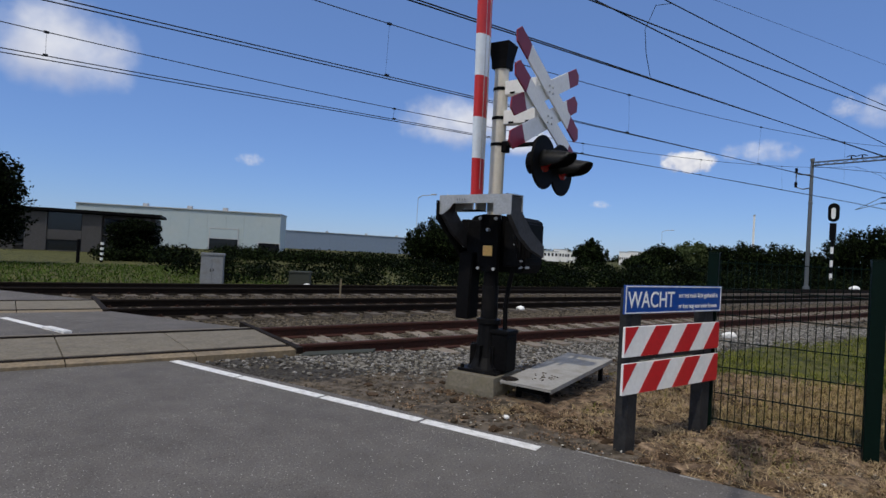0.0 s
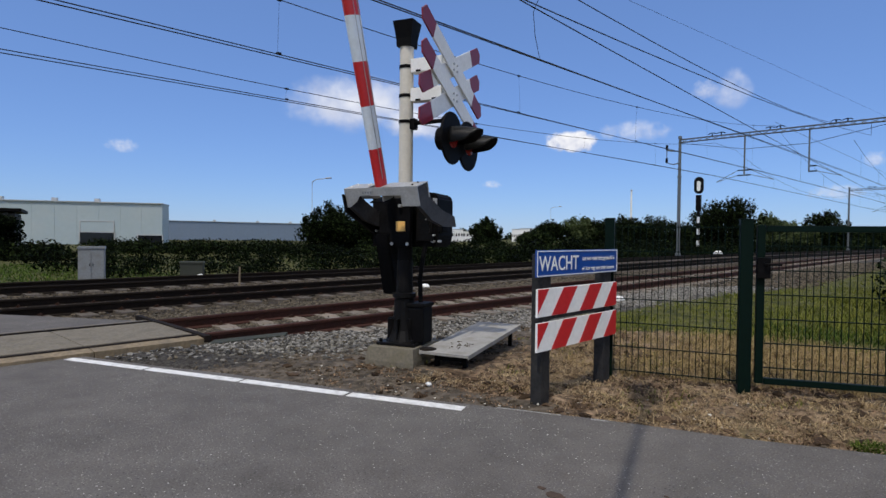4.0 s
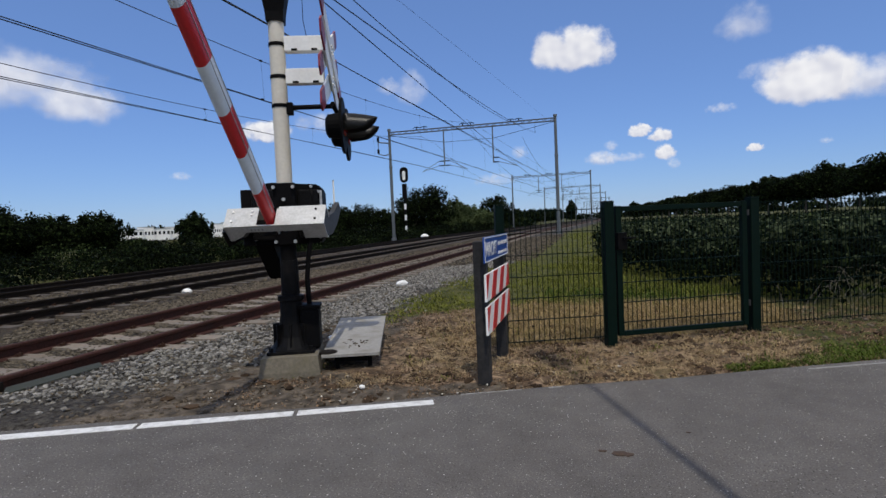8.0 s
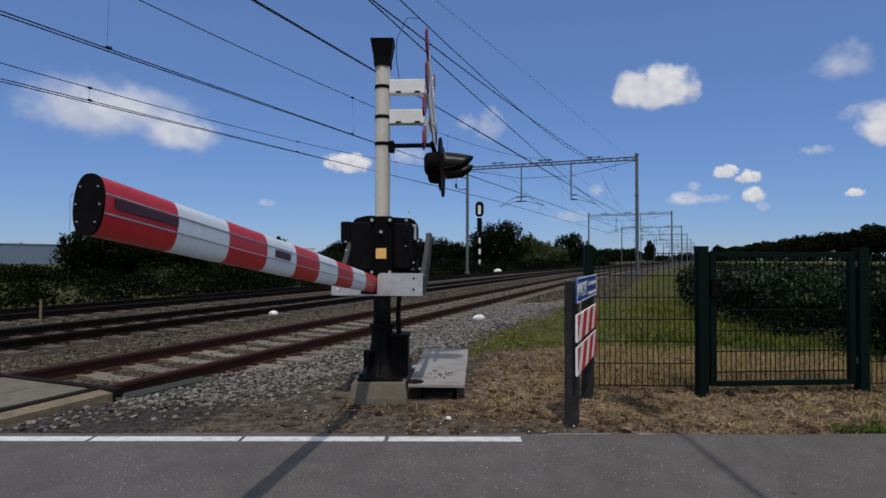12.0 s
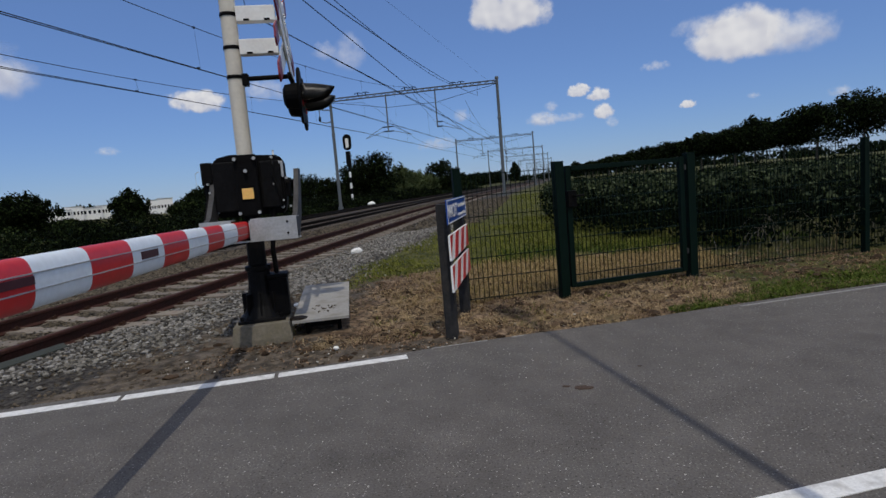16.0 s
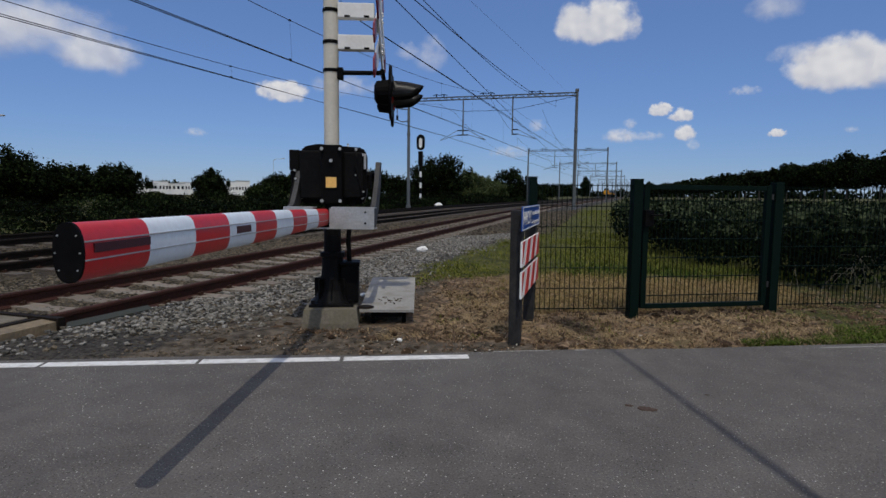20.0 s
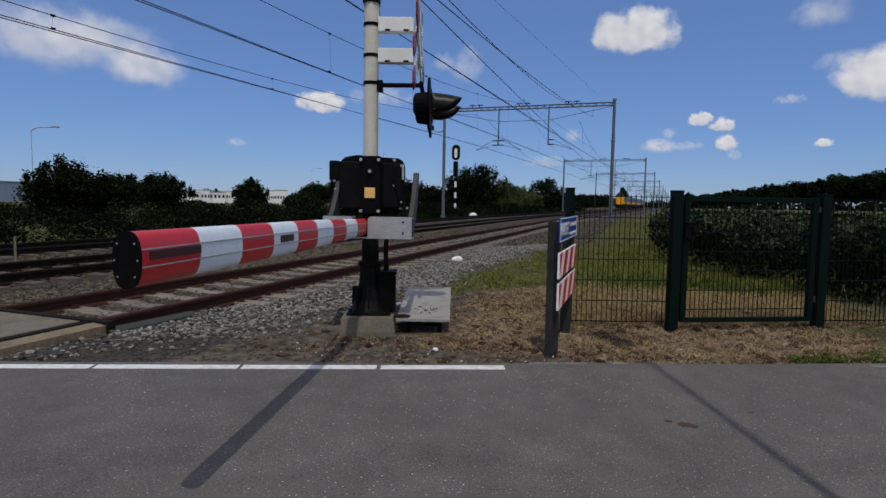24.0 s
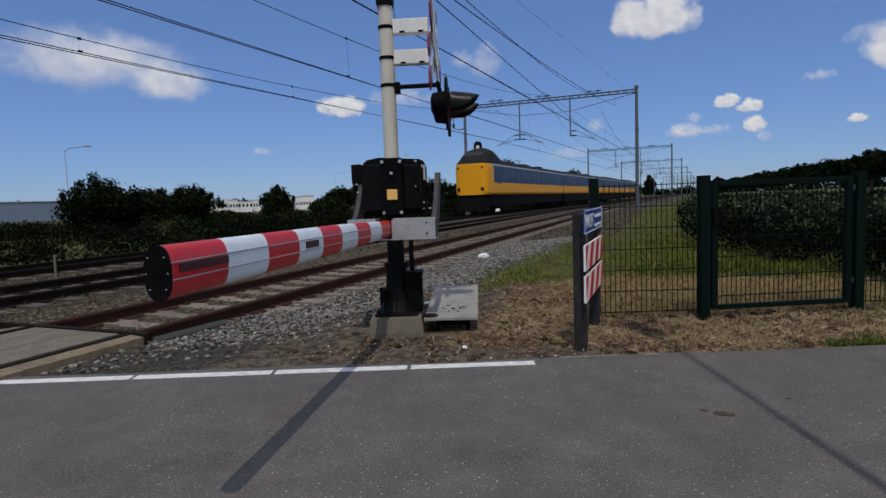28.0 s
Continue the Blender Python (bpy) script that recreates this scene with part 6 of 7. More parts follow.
    build_hedge("field_scrub", rows, 34000, 0.06, M_LEAF, "low dark scrub covering the field behind the fence", 39, thin=0.02)
    # dead canes arching over the grass before the thicket
    bm = bmesh.new()
    for i in range(34):
        x = rng.uniform(7.3, 10.5)
        y = 2.95 + 0.43 * (x - 6.95) + rng.uniform(-0.1, 0.5)
        a, L, up = rng.uniform(0, 2 * math.pi), rng.uniform(0.25, 0.8), rng.uniform(0.15, 0.55)
        last = Vector((x, y, float(ground_z(np.array(x), np.array(y)))))
        for j in range(1, 5):
            u = j / 4
            q = Vector((x + L * u * math.cos(a), y + L * u * math.sin(a) * 0.5, up * math.sin(u * 2.5)))
            rod(bm, last, q, 0.0028 - 0.0005 * j)
            last = q
    me = mesh_of("bramble_canes", bm, M_CANE)
    tagged(new("bramble_canes", me), "dead pale bramble canes by the thicket", "brambles", kind="stuff")
    # shrubs and trees, by bearing and distance
    specs = [(51.5, 52, 4.5, 6.0, M_LEAF), (48.0, 55, 3.7, 6.0, M_LEAF), (44.5, 58, 4.0, 5.5, M_LEAF), (41.8, 58, 1.6, 4.0, M_LEAF2),
             (36.8, 70, 4.1, 4.2, M_LEAF), (32.2, 72, 2.7, 5.0, M_LEAF2), (31.0, 85, 4.4, 6.0, M_LEAF), (28.3, 95, 5.4, 6.5, M_LEAF3), (26.2, 95, 5.0, 7.0, M_LEAF), (24.2, 98, 5.6, 8.0, M_LEAF),
             (21.9, 100, 5.6, 9.0, M_LEAF), (19.3, 95, 4.6, 8.0, M_LEAF), (16.6, 90, 7.3, 7.6, M_LEAF), (14.9, 92, 7.9, 8.4, M_LEAF), (12.6, 115, 6.4, 7.0, M_LEAF3), (10.9, 120, 5.2, 8.0, M_LEAF3), (8.6, 130, 7.5, 8.5, M_LEAF),
             (7.0, 150, 4.8, 9.0, M_LEAF2), (5.6, 190, 5.0, 12.0, M_LEAF), (4.2, 260, 6.5, 14.0, M_LEAF), (3.2, 330, 7.5, 18.0, M_LEAF), (1.5, 420, 14.0, 7.0, M_LEAF), (-4.3, 230, 6.2, 6.0, M_LEAF)]
    for i, (a, d, h, w, m) in enumerate(specs):
        build_tree(a, d, h, w, m, 100 + i, leaves=15000 if d < 75 else 6500)
    build_tree(0, 36, 5.6, 4.4, M_LEAF0, 151, leaves=14000, at=(-29.1, -4.05), label="dark broad tree beside the bungalow")
    build_tree(0, 46, 2.9, 4.0, M_LEAF0, 152, bare=0.7, leaves=9000, at=(-38.4, 3.9), label="small dark tree before the bungalow")
    # avenue of trees on the other side
    for i in range(34):
        y = 30 + i * 8.5
        build_tree(0, max(40, y), 6.7 + 0.6 * math.sin(i * 2.3), 7.4 + 0.8 * math.cos(i * 1.7), M_LEAF, 200 + i, bare=2.3, label="tall tree in an avenue with a bare trunk", leaves=9000 if y < 120 else 2500,
                   at=(36.5 - 0.012 * y + 0.6 * math.sin(i * 3.1), y), group="avenue trees")
    # far woods on the horizon
    rows = []
    for i in range(420):
        a = radians(rng.uniform(-75, 110))
        d = rng.uniform(420, 700)
        hgt = rng.uniform(4, 9) * (0.75 if -6 < math.degrees(a) < 6 else 1)
        rows.append((5 - d * math.sin(a), d * math.cos(a), hgt * 0.42, rng.uniform(8, 16), hgt * 0.55))
    build_hedge("far_woods", rows, 30000, 1.7, M_LEAF, "distant dark woods along the horizon", 41, "woods")


build_ballast()
build_grass()
build_plants()


# ---- buildings ----
def bearing(angle, dist, eye=(6.0, -4.0)):
    a = radians(angle)
    return Vector((eye[0] - dist * math.sin(a), eye[1] + dist * math.cos(a)))


def build_hall(name, a0, d0, a1, d1, h, deep, wall, doors, label):
    """A flat-roofed hall with its face between two bearings; doors: (start, width, height, low) along the face."""
    p, q = bearing(a0, d0, (6.9, -3.4)), bearing(a1, d1, (6.9, -3.4))
    L = (q - p).length
    base = thing(name, pose(p.x, p.y, -0.6, 0, 0, math.degrees(math.atan2(q.y - p.y, q.x - p.x))), label, "building")
    n = max(6, int(L / 3))
    for i in range(n):
        bm = bmesh.new()
        box(bm, L * (i + 0.5) / n, 0.15, h / 2, L / n - 0.02, 0.3, h)
        part("wall_panel", bm, wall, base)
    bm = bmesh.new()
    box(bm, L / 2, deep / 2 + 0.3, h / 2, L, deep, h - 0.02)
    part("body", bm, wall, base)
    bm = bmesh.new()
    box(bm, L / 2, deep / 2, h + 0.08, L + 0.2, deep + 0.5, 0.16)
    roof = part("roof_edge", bm, M_GALV, base)
    for x in (0.3, 0.52, 0.7):
        bm = bmesh.new()
        box(bm, L * x, 3, h + 0.45, 0.8, 0.8, 0.7)
        part("roof_vent", bm, M_GALV, roof)
    for x, w, hh, low, m in doors:
        bm = bmesh.new()
        box(bm, x, -0.03, low + hh / 2, w, 0.1, hh, bev=0.02)
        d = part("door", bm, m, base)
        bm = bmesh.new()
        for s in (-1, 1):
            box(bm, x + s * (w / 2 + 0.08), -0.04, low + hh / 2, 0.16, 0.16, hh)
        box(bm, x, -0.04, low + hh + 0.08, w + 0.32, 0.16, 0.16)
        part("frame", bm, M_GALV, d)
    return base, L


def build_house():
    p, q = bearing(90.5, 62, (6.9, -3.4)), bearing(79.4, 60, (6.9, -3.4))
    L = (q - p).length
    base = thing("bungalow", pose(p.x, p.y, -0.5, 0, 0, math.degrees(math.atan2(q.y - p.y, q.x - p.x))), "dark low bungalow with pale piers and flat roof", "house")
    bm = bmesh.new()
    box(bm, L / 2, 4, 1.7, L, 7.5, 3.4)
    part("wall", bm, M_DARKWALL, base)
    for x, w in ((0.6, 1.2), (2.75, 1.6), (6.95, 1.5), (11.35, 0.35)):
        bm = bmesh.new()
        box(bm, x, 0.1, 1.7, w, 0.4, 3.4)
        part("pier", bm, M_SHADEDWALL, base)
    bm = bmesh.new()
    box(bm, 4.87, 0.12, 1.45, 2.6, 0.3, 0.8)
    part("parapet", bm, M_SHADEDWALL, base)
    bm = bmesh.new()
    prism(bm, [(-0.5, 3.75), (8.2, 3.75), (8.2, 3.5), (-0.5, 3.5)], -0.6, L + 0.5, "x")
    part("roof", bm, M_BLACK, base)
    # the third, low pane is dark glass put in for the open recess
    for x, w, z, h in ((4.87, 2.5, 2.65, 1.5), (9.4, 3.0, 2.4, 1.4), (4.87, 2.5, 0.55, 0.9), (1.6, 0.7, 1.6, 2.2)):
        bm = bmesh.new()
        box(bm, x, 0.16, z, w, 0.2, h)
        wdw = part("window", bm, M_GLASS, base)
        bm = bmesh.new()
        box(bm, x, 0.05, z - h / 2 - 0.04, w + 0.1, 0.12, 0.08)
        part("sill", bm, M_SHADEDWALL, wdw)


def build_lamp(x, y, h, turn, label, arm=1.6, z=0.0, lean=0.0):
    base = thing("street_lamp", pose(x, y, z, 0, -lean) @ pose(0, 0, 0, 0, 0, turn), label, "street lamp", "street lamps")
    bm = bmesh.new()
    rod(bm, (0, 0, -0.3), (0, 0, h * 0.93), 0.04, 0.025, 10)
    prev = Vector((0, 0, h * 0.93))
    for i in range(1, 7):
        a = i / 6 * math.pi / 2
        cur = Vector((arm * 0.45 * (1 - math.cos(a)), 0, h * 0.93 + h * 0.06 * math.sin(a)))
        rod(bm, prev, cur, 0.04, seg=8)
        prev = cur
    rod(bm, prev, prev + Vector((arm * 0.4, 0, 0.03)), 0.035, seg=8)
    part("pole", bm, M_GALV, base)
    bm = bmesh.new()
    box(bm, arm, 0, h + 0.0, 0.62, 0.24, 0.13, bev=0.04)
    part("lamp_head", bm, M_GALV, base)


def build_surroundings():
    build_hall("white_hall", 85.4, 121, 68.7, 110, 6.95, 6, M_HALL, [(25.4, 5.0, 1.9, 0.1, M_GLASS), (33.4, 3.7, 1.5, 0.1, M_GLASS), (25.4, 4.8, 1.7, 2.1, M_HALL)], "long pale industrial hall with dark loading doors")
    build_hall("grey_hall", 69.6, 215, 52.6, 238, 6.4, 30, M_HALL2, [], "long low blue-grey industrial hall")
    build_house()
    for a, d, w, h in ((42.4, 265, 8, 4.4), (41.3, 268, 6, 5.4), (40.2, 270, 8, 4.6), (39.2, 275, 5, 5.2), (34.4, 275, 6, 6.2), (35.4, 300, 5, 6.2)):
        p = bearing(a, d)
        base = thing("apartment_block", pose(p.x, p.y, -0.5, 0, 0, a), "distant pale apartment block among trees", "building", "distant blocks")
        bm = bmesh.new()
        box(bm, 0, 0, h / 2, w, 8, h)
        part("wall", bm, M_WHITE, base)
        bm = bmesh.new()
        box(bm, 0, 0, h + 0.1, w + 0.4, 8.4, 0.25)
        part("roof", bm, M_GALV, base)
        for i in range(5):
            for z in np.arange(3.0, h - 1.0, 2.8):
                bm = bmesh.new()
                box(bm, -w / 2 + w * (i + 0.5) / 5, -4.02, z, w / 9, 0.1, 1.3)
                part("window", bm, M_GLASS, base)
    p = bearing(24.7, 260)
    base = thing("white_chimney", pose(p.x, p.y, -0.5), "slender white chimney far off", "chimney")
    bm = bmesh.new()
    rod(bm, (0, 0, 0), (0, 0, 22.3), 0.48, 0.34, 12)
    part("shaft", bm, M_WHITE, base)
    bm = bmesh.new()
    rod(bm, (0, 0, 22.3), (0, 0, 22.9), 0.42, 0.42, 12)
    part("rim", bm, M_GALV, base)
    base = thing("greenhouse", pose(100, 25, -0.4, 0, 0, 90), "long pale greenhouse behind the avenue", "greenhouse")
    for i in range(8):
        bm = bmesh.new()
        prism(bm, [(-3.2, 0), (3.2, 0), (3.2, 2.2), (0, 2.9), (-3.2, 2.2)], 0, 40, "y")
        bm.transform(Matrix.Translation((i * 6.4, 0, 0)))
        part("bay", bm, M_GREENHOUSE, base)
    build_lamp(-43.5, 31.0, 7.1, 20, "grey street lamp beyond the bushes", 2.0)
    build_lamp(-60.0, 102.0, 8.0, 20, "grey street lamp far beyond the tracks", 2.0)
    build_lamp(6.76, -4.17, 9.5, 118, "tall grey street lamp beside the road", 0.35, lean=-2.7)
    # stake beside the far track
    base = thing("marker_stake", pose(-7.2, 3.9, -0.13), "thin pale stake between the tracks", "stake")
    bm = bmesh.new()
    box(bm, 0, 0, 0.27, 0.035, 0.035, 0.56, bev=0.004)
    part("stick", bm, M_TIMBER, base)
    # low grey bin behind the third track
    base = thing("trackside_box", pose(-13.6, 5.5, -0.38, 0, 0, 60), "low grey trackside cable box", "cable box")
    bm = bmesh.new()
    box(bm, 0, 0, 0.3, 0.75, 0.5, 0.6, bev=0.02)
    part("body", bm, M_KERB, base)
    bm = bmesh.new()
    box(bm, 0, 0, 0.63, 0.8, 0.55, 0.06, bev=0.01)
    part("lid", bm, M_KERB, base)
    # banded post and dark post near the bungalow
    for a, d, h, band in ((83.3, 40, 1.2, True), (85.0, 38, 1.35, False)):
        p = bearing(a, d, (6.9, -3.4))
        base = thing("marker_post", pose(p.x, p.y, -0.45), "black and white banded roadside post" if band else "plain dark roadside post in the grass", "post")
        for i in range(8):
            bm = bmesh.new()
            rod(bm, (0, 0, h * i / 8), (0, 0, h * (i + 1) / 8), 0.09, seg=8)
            part("band", bm, M_WHITE if band and i % 2 else M_BLACK, base)


build_surroundings()


# ---- clouds ----
def cloud_mat(name, soft, most, ragged):
    """A bank of vapour: ragged billows that thin out at the rim; lit tops and shaded grey bases are painted into its
    glow.
    """
    m = bpy.data.materials.new(name)
    m.use_nodes = True
    nt = m.node_tree
    nt.nodes.remove(nt.nodes["Principled BSDF"])
    co = nt.nodes.new("ShaderNodeTexCoord")
    info = nt.nodes.new("ShaderNodeObjectInfo")
    def mth(op, a, b=None):
        n = nt.nodes.new("ShaderNodeMath")
        n.operation = op
        for k, v in enumerate((a, b)):
            if v is None:
                continue
            if isinstance(v, (int, float)):
                n.inputs[k].default_value = v
            else:
                nt.links.new(v, n.inputs[k])
        return n.outputs[0]
    def moved(dx, dy):
        add = nt.nodes.new("ShaderNodeVectorMath")
        cmb = nt.nodes.new("ShaderNodeCombineXYZ")
        cmb.inputs[0].default_value, cmb.inputs[1].default_value = dx, dy
        nt.links.new(mth("MULTIPLY", info.outputs["Random"], 61.0), cmb.inputs[2])
        nt.links.new(co.outputs["Object"], add.inputs[0])
        nt.links.new(cmb.outputs[0], add.inputs[1])
        return add.outputs[0]
    def billow(at, scale, detail):
        n = nt.nodes.new("ShaderNodeTexNoise")
        n.inputs["Scale"].default_value, n.inputs["Detail"].default_value, n.inputs["Roughness"].default_value = scale, detail, 0.55
        nt.links.new(at, n.inputs["Vector"])
        return n.outputs[0]
    here = billow(moved(0, 0), 1.15, 4.5)
    lit = billow(moved(0.14, 0.22), 0.9, 2.0)
    plain = billow(moved(0, 0), 0.9, 2.0)
    gen = nt.nodes.new("ShaderNodeSeparateXYZ")
    nt.links.new(co.outputs["Generated"], gen.inputs[0])
    u = mth("MULTIPLY", mth("SUBTRACT", gen.outputs[0], 0.5), 2.6)
    v = mth("MULTIPLY", mth("SUBTRACT", gen.outputs[1], 0.5), 2.6)
    # flat base, round top
    v_low = mth("MULTIPLY", mth("MAXIMUM", mth("MULTIPLY", v, -1.0), 0.0), 0.45)
    r2 = mth("ADD", mth("MULTIPLY", u, u), mth("POWER", mth("ADD", mth("ABSOLUTE", v), v_low), 2.0))
    dens = mth("SUBTRACT", mth("ADD", mth("MULTIPLY", mth("SUBTRACT", here, 0.5), ragged), 0.62), mth("MULTIPLY", r2, 0.72))
    mr = nt.nodes.new("ShaderNodeMapRange")
    mr.interpolation_type = "SMOOTHSTEP"
    mr.inputs["From Min"].default_value, mr.inputs["From Max"].default_value = 0.0, soft
    mr.inputs["To Max"].default_value = most
    nt.links.new(dens, mr.inputs["Value"])
    # painted light: brighter upwards and on billows turned to the sun
    relief = mth("MULTIPLY", mth("SUBTRACT", plain, lit), 1.0)
    tone = mth("ADD", mth("ADD", mth("MULTIPLY", v, 0.34), 0.60), relief)
    shade = nt.nodes.new("ShaderNodeValToRGB")
    shade.color_ramp.elements[0].color, shade.color_ramp.elements[1].color = (0.46, 0.49, 0.64, 1), (0.95, 0.945, 0.96, 1)
    shade.color_ramp.elements[0].position, shade.color_ramp.elements[1].position = 0.15, 0.80
    nt.links.new(tone, shade.inputs[0])
    em = nt.nodes.new("ShaderNodeEmission")
    nt.links.new(shade.outputs[0], em.inputs[0])
    em.inputs[1].default_value = CLOUD_GLOW
    tr = nt.nodes.new("ShaderNodeBsdfTransparent")
    mx = nt.nodes.new("ShaderNodeMixShader")
    nt.links.new(mr.outputs[0], mx.inputs[0])
    nt.links.new(tr.outputs[0], mx.inputs[1])
    nt.links.new(em.outputs[0], mx.inputs[2])
    nt.links.new(mx.outputs[0], nt.nodes["Material Output"].inputs[0])
    m.cycles.emission_sampling = "NONE"
    return m


CLOUD_GLOW = 0.98
# bearing to the left, height above the horizon, width and height in metres at 3500 m; 0: firm, 1: soft, 2: thin veil
CLOUDS = [(86.8, 14.3, 720, 560, 1), (71.8, 7.5, 165, 92, 2), (52.0, 12.3, 700, 400, 1), (45.4, 11.0, 400, 270, 1), (48.5, 13.0, 560, 220, 2), (30.4, 9.15, 300, 150, 0), (24.6, 9.9, 380, 150, 2),
          (18.6, 13.2, 150, 120, 2), (16.5, 12.8, 190, 230, 2), (8.7, 4.0, 260, 90, 2), (6.2, 6.5, 105, 90, 2), (0.9, 15.3, 445, 290, 0), (-13.8, 15.6, 260, 225, 2), (-18.6, 10.2, 460, 300, 0),
          (-22.6, 9.6, 420, 230, 1), (-16.0, 11.6, 330, 130, 2), (-11.8, 9.0, 170, 60, 2), (-20.0, 17.6, 420, 190, 1), (-1.6, 5.4, 190, 105, 1), (-3.9, 5.4, 210, 62, 2), (-2.4, 6.5, 80, 70, 2), (-5.0, 7.7, 130, 88, 0),
          (-6.8, 7.1, 120, 92, 0), (-7.1, 5.5, 125, 100, 0), (-7.9, 4.5, 70, 75, 2), (-14.4, 5.35, 84, 52, 0), (-25.7, 4.8, 110, 66, 2), (-19.6, 5.4, 60, 36, 2), (-31.0, 13.0, 500, 280, 0), (38.0, 5.2, 110, 60, 2)]


def build_clouds():
    kinds = (cloud_mat("firm_cloud", 0.40, 0.96, 1.05), cloud_mat("soft_cloud", 0.75, 0.78, 1.0), cloud_mat("veil_cloud", 1.0, 0.55, 1.3))
    rng = random.Random(8)
    # unseen glowing clouds behind and overhead, added as white fill for the shadows
    fill_clouds = []
    for i in range(108):
        az, el = rng.uniform(105, 295), rng.choice((9, 14, 20, 28, 37, 47, 58, 70)) + rng.uniform(-3, 3)
        if i > 76:
            az, el = rng.uniform(-70, 105), rng.choice((40, 47, 55, 64, 74)) + rng.uniform(-3, 3)
        if abs(az - 204) * math.cos(radians(el)) < 20 and abs(el - 60.5) < 18:
            continue
        w = rng.uniform(900, 1700)
        fill_clouds.append((az, el, w, w * rng.uniform(0.5, 0.75), 0))
    for az, el, w, h, kind in CLOUDS + fill_clouds:
        a, e = radians(az), radians(el)
        d = Vector((-math.sin(a) * math.cos(e), math.cos(a) * math.cos(e), math.sin(e)))
        bm = bmesh.new()
        bmesh.ops.create_circle(bm, cap_ends=True, segments=32, radius=1.55, matrix=Matrix.Diagonal((w / h, 1, 1, 1)))
        ob = part("cloud", bm, kinds[kind])
        # the added fill clouds carry the firm cloud's label too
        tagged(ob, ("white fair-weather cumulus cloud with grey base", "soft white cloud bank", "thin torn veil of white cloud")[kind], "cloud", "clouds", "structure")
        ob.matrix_basis = Matrix.Translation(d * 3500) @ (-d).to_track_quat("Z", "Y").to_matrix().to_4x4() @ Matrix.Scale(h / 2, 4)


build_clouds()


# ---- train ----
TRAIN_CARS = []


def build_train():
    base = thing("train", pose(TRACKS[2], 60, RAIL_TOP + 0.40), "yellow and blue intercity train with raised black cab", "train")
    L, gap = 30.15, 0.25
    side = [(-1.30, 1.0), (1.30, 1.0), (1.395, 1.15), (1.395, 3.0), (1.33, 3.32), (-1.33, 3.32), (-1.395, 3.0), (-1.395, 1.15)]
    for c in range(4):
        y0 = c * (L + gap) + (0.9 if c == 0 else 0)
        y1 = c * (L + gap) + L
        bm = bmesh.new()
        prism(bm, side, y0, y1, "y")
        body = part("car_body", bm, M_TYEL, base, "yellow car body with a blue window band")
        TRAIN_CARS.append((body, c * (L + gap)))
        for s in (-1, 1):
            bm = bmesh.new()
            box(bm, s * 1.394, (y0 + y1) / 2 + (0.45 if c == 0 else 0), 2.56, 0.02, y1 - y0 - (0.9 if c == 0 else -0.1), 1.26, bev=0.008)
            band = part("window_band", bm, M_TBLUE, body)
            n = 12
            for i in range(n):
                bm = bmesh.new()
                box(bm, s * 1.405, y0 + 3.2 + (y1 - y0 - 5.4) * (i + 0.5) / n, 2.52, 0.012, 1.35, 0.85, bev=0.004)
                part("window", bm, M_TWIN, band)
            bm = bmesh.new()
            box(bm, s * 1.398, (y0 + y1) / 2 + 0.2, 3.26, 0.03, y1 - y0 - 0.3, 0.13)
            part("pale_line", bm, M_TGREY, body)
            for y in (y0 + 2.3, y1 - 1.6):
                bm = bmesh.new()
                box(bm, s * 1.40, y, 2.52, 0.02, 0.95, 1.36, bev=0.004)
                part("door", bm, M_TBLUE, body)
        bm = bmesh.new()
        prism(bm, [(-1.33, 3.30), (1.33, 3.30), (1.20, 3.50), (0.85, 3.68), (-0.85, 3.68), (-1.20, 3.50)], y0 + (1.0 if c == 0 else 0), y1, "y")
        roof = part("roof", bm, M_TROOF, body)
        for k in range(3):
            bm = bmesh.new()
            box(bm, 0, y0 + (y1 - y0) * (0.3 + 0.2 * k), 3.76, 1.1, 2.2, 0.22, bev=0.05)
            part("roof_unit", bm, M_TROOF, roof)
        bm = bmesh.new()
        box(bm, 0, (y0 + y1) / 2, 0.55, 2.5, y1 - y0 - 0.6, 0.90)
        part("underframe", bm, M_TDARK, body)
        if c < 3:
            bm = bmesh.new()
            box(bm, 0, y1 + gap / 2, 2.15, 2.76, gap + 0.04, 2.3)
            part("gangway", bm, M_TDARK, body, "dark folded gangway between cars")
        for yb in (y0 + 3.6, y1 - 3.6):
            bm = bmesh.new()
            box(bm, 0, yb, 0.15, 2.2, 3.4, 0.3, bev=0.05)
            for s in (-1, 1):
                for dy in (-1.25, 1.25):
                    rod(bm, (s * 0.72, yb + dy, 0.06), (s * 0.86, yb + dy, 0.06), 0.46, seg=18)
            part("bogie", bm, M_TDARK, body)
    # nose: rounded yellow front, black raised cab
    bm = bmesh.new()
    rings = []
    for y, k in ((0.9, 1.0), (0.62, 0.992), (0.4, 0.965), (0.22, 0.91), (0.09, 0.82), (0.02, 0.70), (0.0, 0.58)):
        rings.append([bm.verts.new((x * k, y, 1.0 + (z - 1.0) * (1 if k > 0.8 else 0.985))) for x, z in side])
    for a, b in zip(rings, rings[1:]):
        for i in range(8):
            bm.faces.new((a[i], a[(i + 1) % 8], b[(i + 1) % 8], b[i]))
    bm.faces.new(rings[-1])
    bm.faces.new(rings[0][::-1])
    bmesh.ops.recalc_face_normals(bm, faces=bm.faces)
    nose = part("nose", bm, M_TYEL, base, "blunt rounded yellow front")
    bm = bmesh.new()
    for (x, z) in ((-0.98, 1.42), (0.98, 1.42)):
        box(bm, x, 0.05, z, 0.26, 0.12, 0.26, bev=0.03)
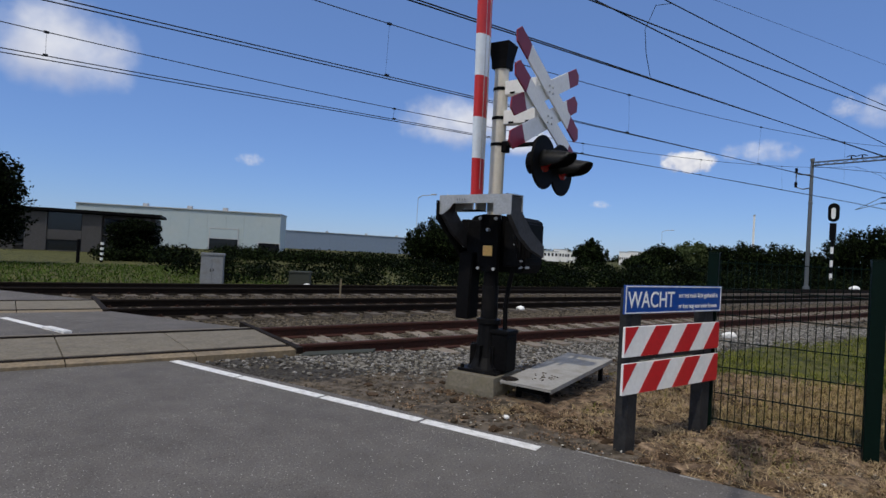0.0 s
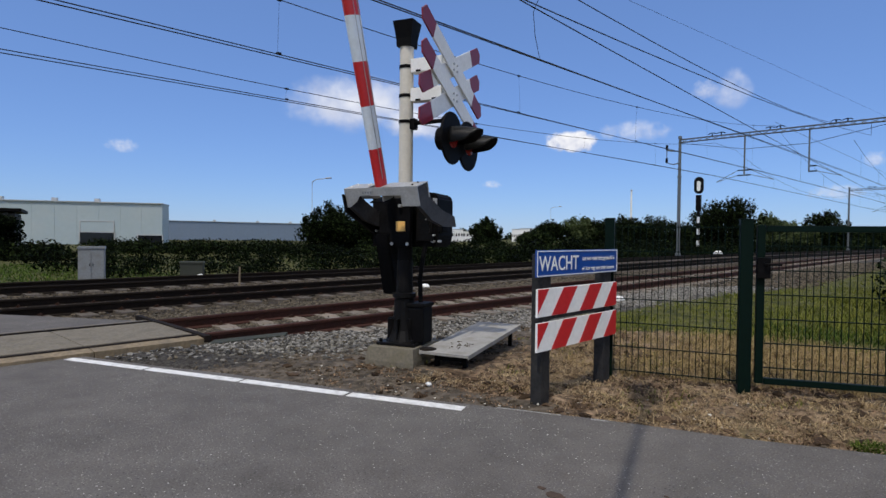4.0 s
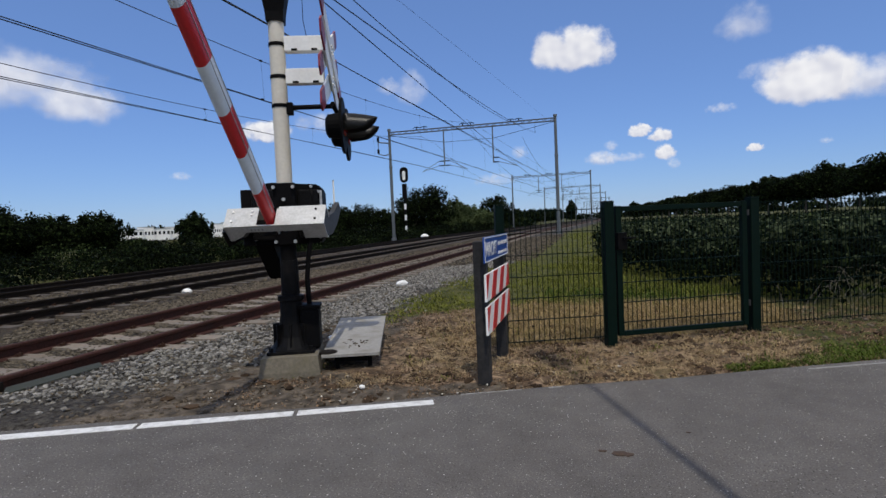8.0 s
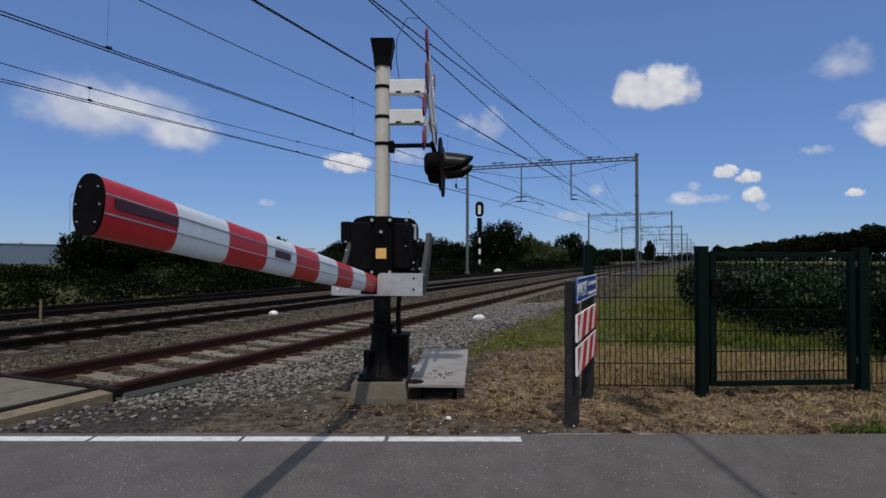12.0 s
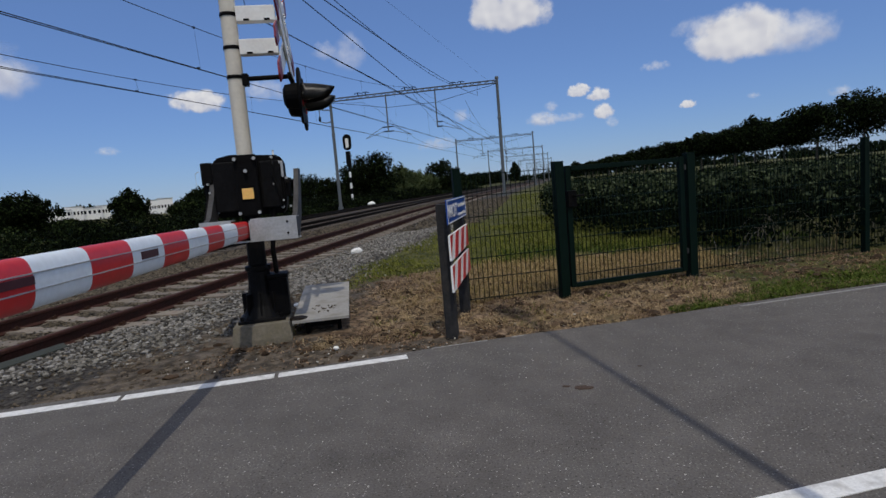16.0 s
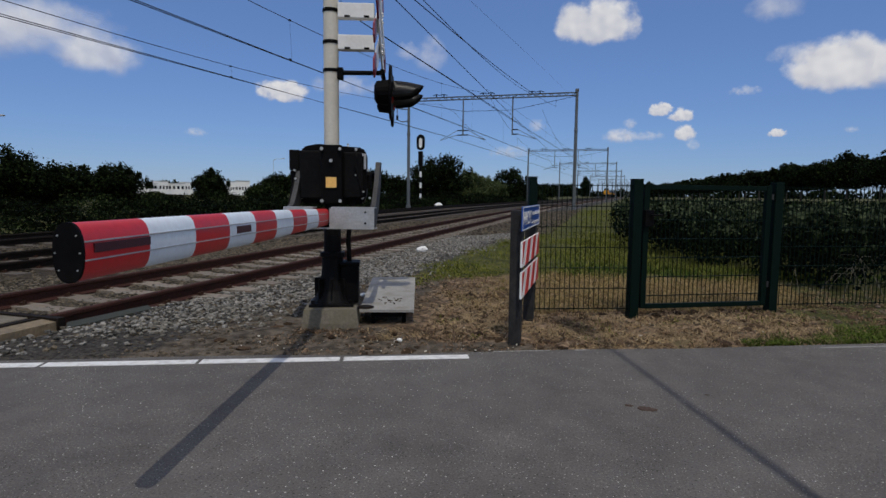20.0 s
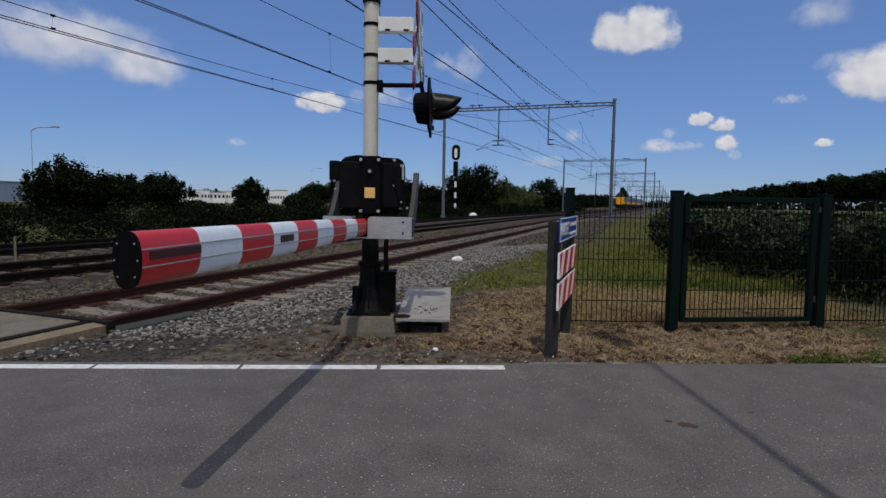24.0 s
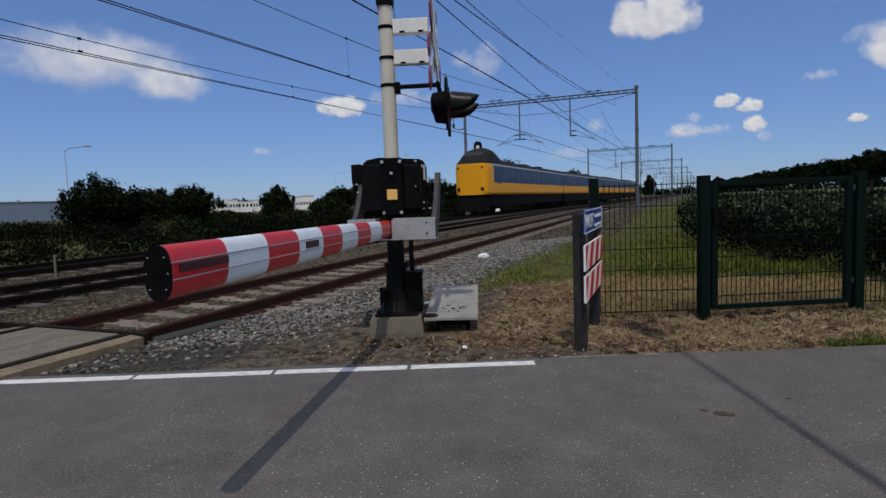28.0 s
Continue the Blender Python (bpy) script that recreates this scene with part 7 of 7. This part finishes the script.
        box(bm, x * 1.02, 0.06, 3.02, 0.16, 0.12, 0.14, bev=0.02)
    part("lamp_housing", bm, M_TDARK, nose)
    for x in (-0.98, 0.98):
        bm = bmesh.new()
        rod(bm, (x, -0.03, 1.42), (x, 0.03, 1.42), 0.075, seg=12)
        part("headlight", bm, M_LAMPOFF, nose, "unlit dark red lamp glass")
    bm = bmesh.new()
    rod(bm, (-0.55, 0.42, 3.55), (-0.55, 0.62, 3.55), 0.04, seg=10)
    part("headlight", bm, M_LAMPOFF, nose, "unlit dark red lamp glass")
    bm = bmesh.new()
    prism(bm, [(-1.15, -0.12), (1.15, -0.12), (1.28, 1.0), (-1.28, 1.0)], 0.1, 1.0, "y")
    part("snowplough", bm, M_TDARK, nose)
    bm = bmesh.new()
    stations = [(0.35, 0.10, 1.18), (0.75, 0.62, 1.16), (1.5, 1.15, 1.12), (2.6, 1.35, 1.08), (3.6, 1.22, 1.05), (5.2, 0.75, 1.0), (6.8, 0.36, 0.9)]
    rings = []
    for y, hh, ww in stations:
        rings.append([bm.verts.new((x * ww, y, 3.28 + z * hh)) for x, z in ((-1.12, 0.0), (-1.05, 0.45), (-0.85, 0.85), (-0.4, 1.0), (0.4, 1.0), (0.85, 0.85), (1.05, 0.45), (1.12, 0.0))])
    for a, b in zip(rings, rings[1:]):
        for i in range(7):
            bm.faces.new((a[i], a[i + 1], b[i + 1], b[i]))
    bm.faces.new(rings[0])
    bm.faces.new(rings[-1][::-1])
    bmesh.ops.recalc_face_normals(bm, faces=bm.faces)
    cab = part("driver_cab", bm, M_TROOF, base, "dark raised driver's cab", True)
    bm = bmesh.new()
    prism(bm, [(-0.85, 0), (0.85, 0), (0.70, 0.42), (-0.70, 0.42)], -0.02, 0.02, "y")
    bm.transform(Matrix.Translation((0, 0.86, 3.94)) @ Matrix.Rotation(radians(-45), 4, "X"))
    part("windscreen", bm, M_GLASS, cab)
    # the body stands high over its bogies
    for ob in base.children_recursive:
        if ob.name.split(".")[0] not in ("bogie", "snowplough"):
            ob.data.transform(Matrix.Translation((0, 0, 0.14)) @ Matrix.Diagonal((1, 1, 1.055, 1)))
    return base


TRAIN = build_train()



# ---- what moves ----
def motions():
    angles = [(0.0, 89.0), (1.0, 89.0), (2.2, 89.0), (2.5, 87.5), (3.5, 77.5), (4.5, 67.6), (5.0, 63.0), (6.0, 55.0), (7.0, 46.8), (8.0, 39.4), (9.0, 31.0),
              (10.0, 23.0), (11.0, 14.3), (11.5, 10.5), (12.3, 4.0), (12.9, 0.8), (13.5, 0.5), (20.0, 0.5), (28.0, 0.5)]
    # the train runs in along the bend, each car turned as its own stretch of the line lies
    def on_line(y):
        a, b = float(bend(y)), float(bend(y + 29.8))
        return pose(TRACKS[2] + a, y, RAIL_TOP + 0.40, 0, 0, -math.degrees(math.atan2(b - a, 29.8)))
    times = [0, 10, 20, 21, 22, 23] + [23.5 + 0.25 * i for i in range(19)]
    front = {t: 39.0 + 40.0 * (28.0 - t) for t in times}
    walk(TRAIN, [(t, on_line(front[t])) for t in times])
    for car, back in TRAIN_CARS[1:]:
        walk(car, [(t, on_line(front[t]).inverted() @ on_line(front[t] + back) @ pose(0, -back, 0)) for t in times])
    place = pose(*BOOM_PIVOT, 0, 0, BOOM_TURN)
    walk(BOOM, [(t, place @ pose(0, 0, 0, -a)) for t, a in angles])


motions()
